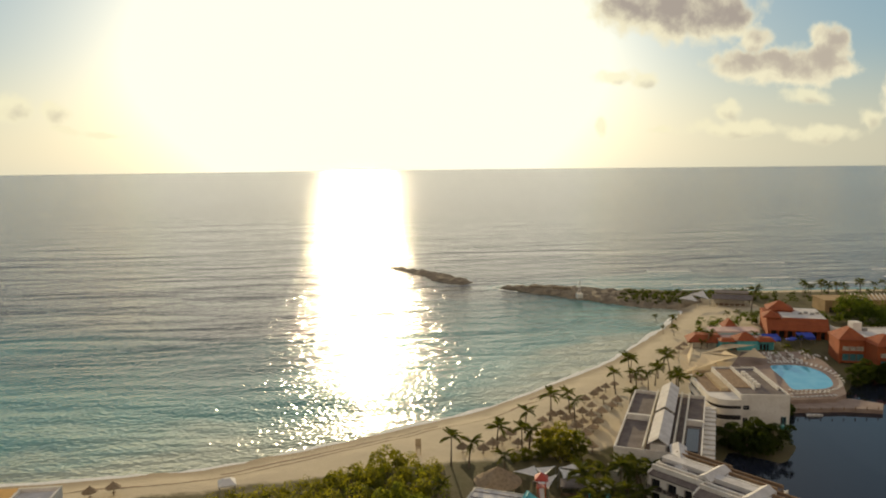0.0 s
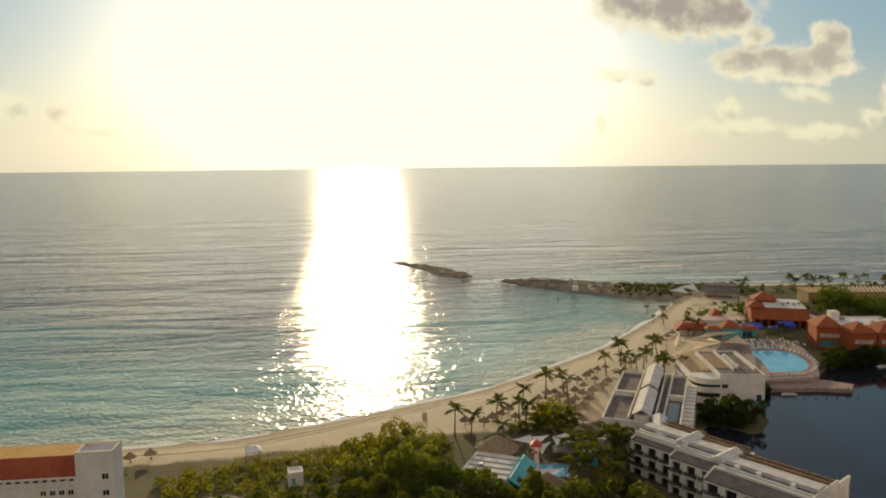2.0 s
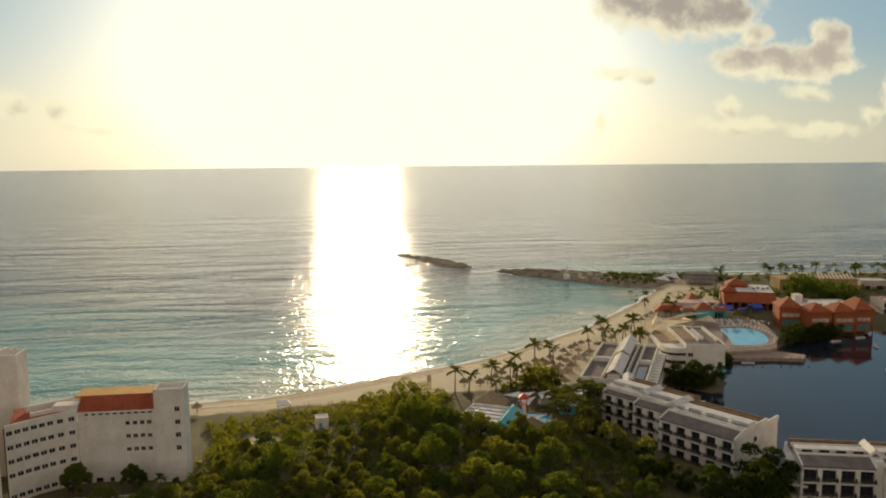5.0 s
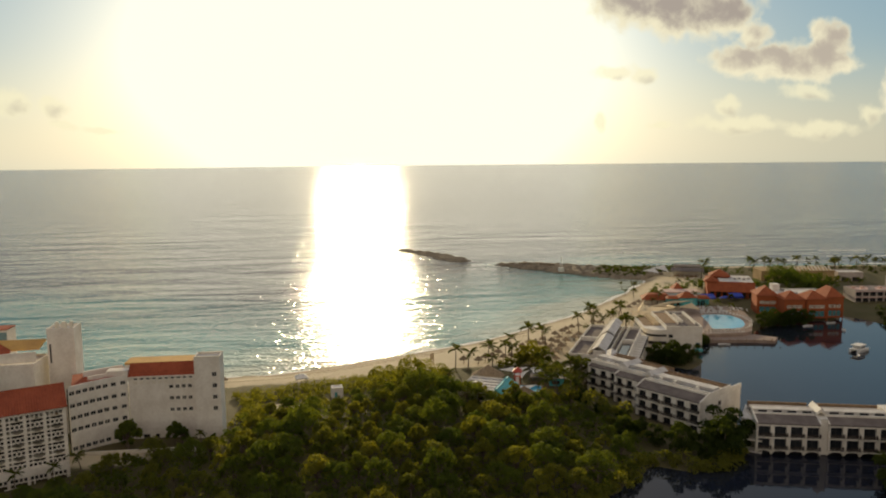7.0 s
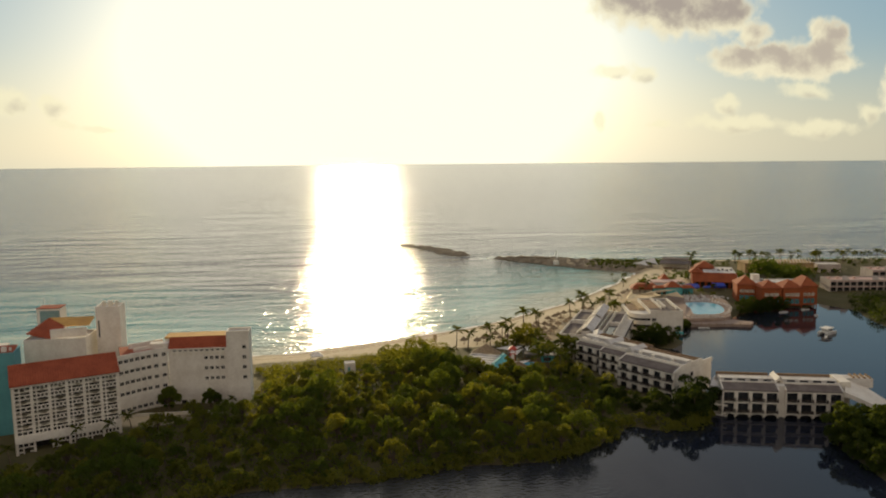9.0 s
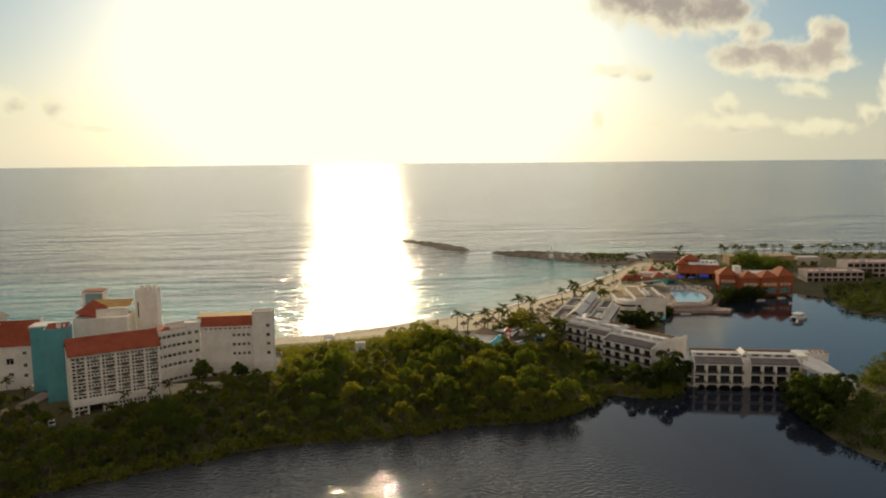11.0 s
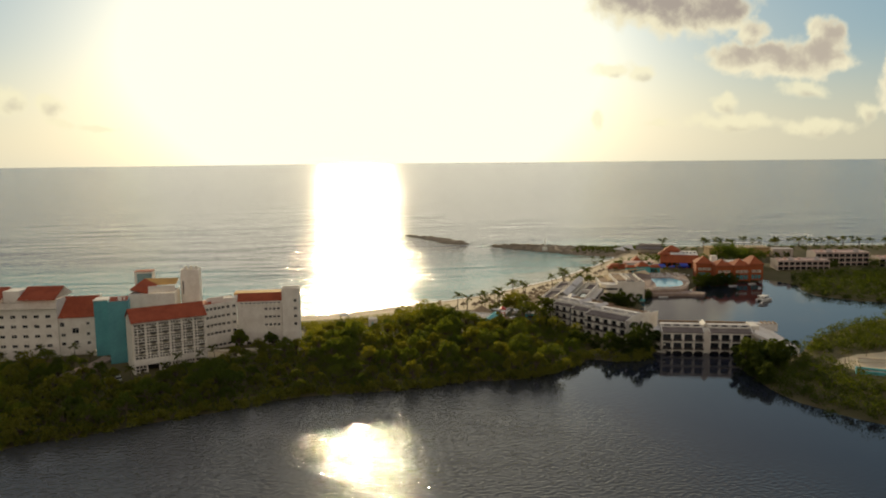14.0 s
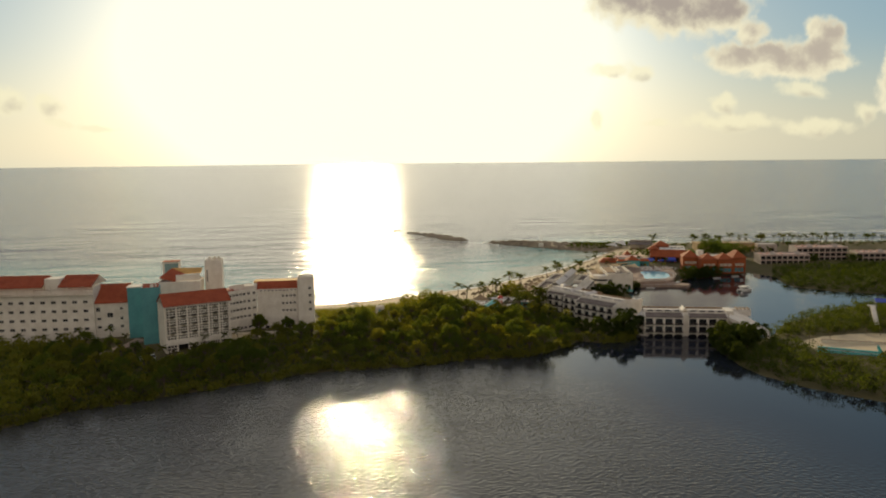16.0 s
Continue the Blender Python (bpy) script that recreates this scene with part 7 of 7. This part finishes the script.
for i, ((x, y), s) in enumerate(lone):
    t = make_tree(301 + i, 2.7, 7.0, 120, 0.5, M_LEAF2, "dark bushy tree close to the white hotel wall", "hotel trees")
    t.matrix_basis = pose(x, y, height_at(x, y), 0, 0, 70 * i)
    t.scale = (s, s, s)
beds = [(-60 + 3.2 * i + rr.uniform(-1, 1), 84 + 1.15 * i + rr.uniform(-4, 4)) for i in range(9)] + [(-90 - 4 * i + rr.uniform(-1, 1), 66 + 4.2 * i + rr.uniform(-4, 4)) for i in range(7)] + [(-120 - 5 * i, 92 + rr.uniform(-2, 2)) for i in range(9)]
thicket("shrubs", beds, 1.0, 1.9, 0.4, 1.6, 60, 0.45, 25, M_LEAF2, "shrub beds along the foot of the hotel", "shrubs")


# ---- beach ----
def palapa():
    """A thatched sunshade: post, two shaggy tiers and a cap, small table round the post."""
    t = thing("palapa", pose(0, 0, -60), "thatched palm sunshade on a wooden post in the sand", "sunshade", "sunshades on the beach")
    part("post", cone(bmesh.new(), 0, 0, -0.4, 2.6, 0.09, 0.07, 7), M_BARK, t)
    q = random.Random(3)
    bm = bmesh.new()
    n = 18
    for z0, z1, r0, r1 in ((1.95, 2.75, 1.75, 0.62), (2.45, 3.05, 1.05, 0.3), (2.85, 3.4, 0.42, 0.04)):
        top = [bm.verts.new((r1 * math.cos(2 * math.pi * i / n), r1 * math.sin(2 * math.pi * i / n), z1)) for i in range(n)]
        low = [bm.verts.new((r0 * k * math.cos(2 * math.pi * i / n), r0 * k * math.sin(2 * math.pi * i / n), z0 + d)) for i in range(n) for k, d in ((q.uniform(0.93, 1.06), q.uniform(-0.14, 0.06)),)]
        hem = [bm.verts.new((v.co.x * 0.93, v.co.y * 0.93, v.co.z - 0.1)) for v in low]
        for i in range(n):
            j = (i + 1) % n
            bm.faces.new((low[i], low[j], top[j], top[i]))
            bm.faces.new((hem[i], hem[j], low[j], low[i]))
    part("thatch", bm, M_THATCH, t)
    part("table", cone(bmesh.new(), 0, 0, 0.62, 0.68, 0.45, 0.45, 12), M_WOOD, t)
    return t


shade = palapa()
stand = [(38, 170), (43, 168.5), (46, 171), (49, 174), (52, 178), (52.5, 170.5), (56, 172.5), (63.5, 188), (63, 180), (67, 191), (70, 193), (70, 186.5), (74, 197), (72.5, 188.5), (71, 180), (76.5, 192), (74, 183.5), (81, 204), (81, 197), (78, 188.5)]
stand += [(75.5, 179), (78, 182.5), (82, 191), (87, 204), (85.5, 209), (88, 212), (87, 196.5), (91.5, 215), (90, 200), (72, 174.5), (71, 166), (104.5, 225.5), (106, 220.5), (95.5, 218), (131.5, 253), (136, 258), (140.5, 263), (145.5, 268), (151, 274), (155.5, 279)]
for i, (x, y) in enumerate(stand):
    m = pose(x, y, height_at(x, y), rr.uniform(-3, 3), rr.uniform(-3, 3), rr.uniform(0, 360))
    copy_thing(shade, m).scale = [rr.uniform(0.88, 1.1)] * 3
m = pose(-49.5, 158.0, height_at(-49.5, 158))
copy_thing(shade, m)
copy_thing(shade, pose(-45.0, 160.0, height_at(-45, 160)))
for c in list(shade.children):
    bpy.data.objects.remove(c)
bpy.data.objects.remove(shade)


def beach_bits():
    t = thing("beach_gazebo", pose(-19.0, 157.5, height_at(-19, 157.5), 0, 0, 14), "white canvas gazebo on four poles pitched on the beach", "gazebo")
    for x in (-1.7, 1.7):
        for y in (-1.7, 1.7):
            part("pole", boxes((x - 0.05, x + 0.05, y - 0.05, y + 0.05, -0.2, 2.2)), M_STEEL, t)
    bm = bmesh.new()
    low = [bm.verts.new((x, y, 2.15)) for x, y in ((-2, -2), (2, -2), (2, 2), (-2, 2))]
    hem = [bm.verts.new((v.co.x, v.co.y, 1.85)) for v in low]
    top = [bm.verts.new((x, y, 3.2)) for x, y in ((-0.7, -0.3), (0.7, -0.3), (0.7, 0.3), (-0.7, 0.3))]
    for i in range(4):
        j = (i + 1) % 4
        bm.faces.new((low[i], low[j], top[j], top[i]))
        bm.faces.new((hem[i], hem[j], low[j], low[i]))
    bm.faces.new(top)
    part("canopy", bm, M_WHITECLOTH, t)
    s = thing("lookout_stand", pose(26, 171, height_at(26, 171)), "pale wooden lookout stand on the open sand", "lookout stand")
    for x in (0, 1.1):
        for y in (0, 1.1):
            part("leg", boxes((x, x + 0.12, y, y + 0.12, -0.3, 2.6)), M_CANVAS, s)
    part("platform", boxes((-0.1, 1.35, -0.1, 1.35, 2.0, 2.12)), M_CANVAS, s)
    part("back_board", boxes((-0.1, 1.35, 1.26, 1.34, 2.122, 4.2)), M_CANVAS, s)
    part("ladder", boxes(*[(0.2, 0.95, -0.45 + 0.08 * k, -0.4 + 0.08 * k, 0.3 * k, 0.3 * k + 0.07) for k in range(1, 7)]), M_CANVAS, s)
    b = thing("beacon", pose(133.8, 381, 1.9), "white harbour beacon with a lattice mast on a hut", "beacon")
    part("hut", boxes((-1.6, 1.6, -1.6, 1.6, 0, 2.6)), M_WHITE, b)
    for x in (-0.9, 0.9):
        for y in (-0.9, 0.9):
            bm = bmesh.new()
            limb(bm, (x, y, 2.6), (x * 0.2, y * 0.2, 8.6), 0.09, 0.06)
            part("mast_leg", bm, M_WHITE, b)
    for k in range(4):
        w = 0.85 - 0.18 * k
        part("mast_ring", boxes((-w, w, -w, -w + 0.08, 3.6 + 1.2 * k, 3.7 + 1.2 * k), (-w, w, w - 0.08, w, 3.6 + 1.2 * k, 3.7 + 1.2 * k)), M_WHITE, b)
    part("lantern", cone(bmesh.new(), 0, 0, 8.6, 9.6, 0.3, 0.2, 8), M_WHITE, b)
    c = thing("ruin_wall", pose(114, 420, 1.6, 0, 0, -32), "ruined low stone wall on the rock point", "wall")
    part("wall", boxes((0, 14, 0, 1.2, 0, 1.6), (15, 26, 0.4, 1.5, 0, 1.9)), M_ROCK, c)
    h = thing("service_hut", pose(-8.0, 136.0, height_at(-6, 136), 0, 0, 10), "small white service hut among the trees", "hut")
    shell(h, 3.4, 3.2, -0.3, 3.4, M_WHITE, [(0.8, 1.6, 0.2, 2.0)], roof=M_PALEROOF, lip=0.2)
    part("door", boxes((0.82, 1.58, 0.2, 0.28, 0.2, 1.98)), M_TURQ, h)
    part("drive", prism(bmesh.new(), [(-112.5, 70), (-109.5, 69), (-101.5, 84), (-99.5, 92), (-104, 95), (-105.5, 86)], 3.0, 5.02), M_PAVE, None).name = "path"
    tagged(bpy.data.objects["path"], "pale paved drive sloping to the hotel door", "path", kind="structure")
    tagged(part("terrace_wall", boxes((-66, -40, 94.5, 95.0, 3.5, 5.7)), M_CREAM, None), "low pale terrace wall before the hotel", "wall", kind="structure")
    for k in range(2):
        v = thing("parked_car", pose(-94.5 + 3.2 * k, 68.5 + 1.2 * k, height_at(-94, 69), 0, 0, 115), "white parked car beside the hotel drive", "car", "parked cars")
        part("body", boxes((-2.1, 2.1, -0.85, 0.85, 0.3, 0.95)), M_HULL, v)
        part("cabin", slab(((-1.4, -0.75, 1.5), (0.7, -0.75, 1.5), (0.7, 0.75, 1.5), (-1.4, 0.75, 1.5)), 0.55), M_GLASS, v)
        part("roof", boxes((-1.3, 0.6, -0.72, 0.72, 1.503, 1.55)), M_HULL, v)
        for x in (-1.3, 1.3):
            for y in (-0.87, 0.75):
                bm = cone(bmesh.new(), 0, 0, 0, 0.12, 0.32, 0.32, 12)
                part("wheel", bm, M_RAIL, v, at=pose(x, y + 0.12, 0.32, 90, 0, 0))


beach_bits()
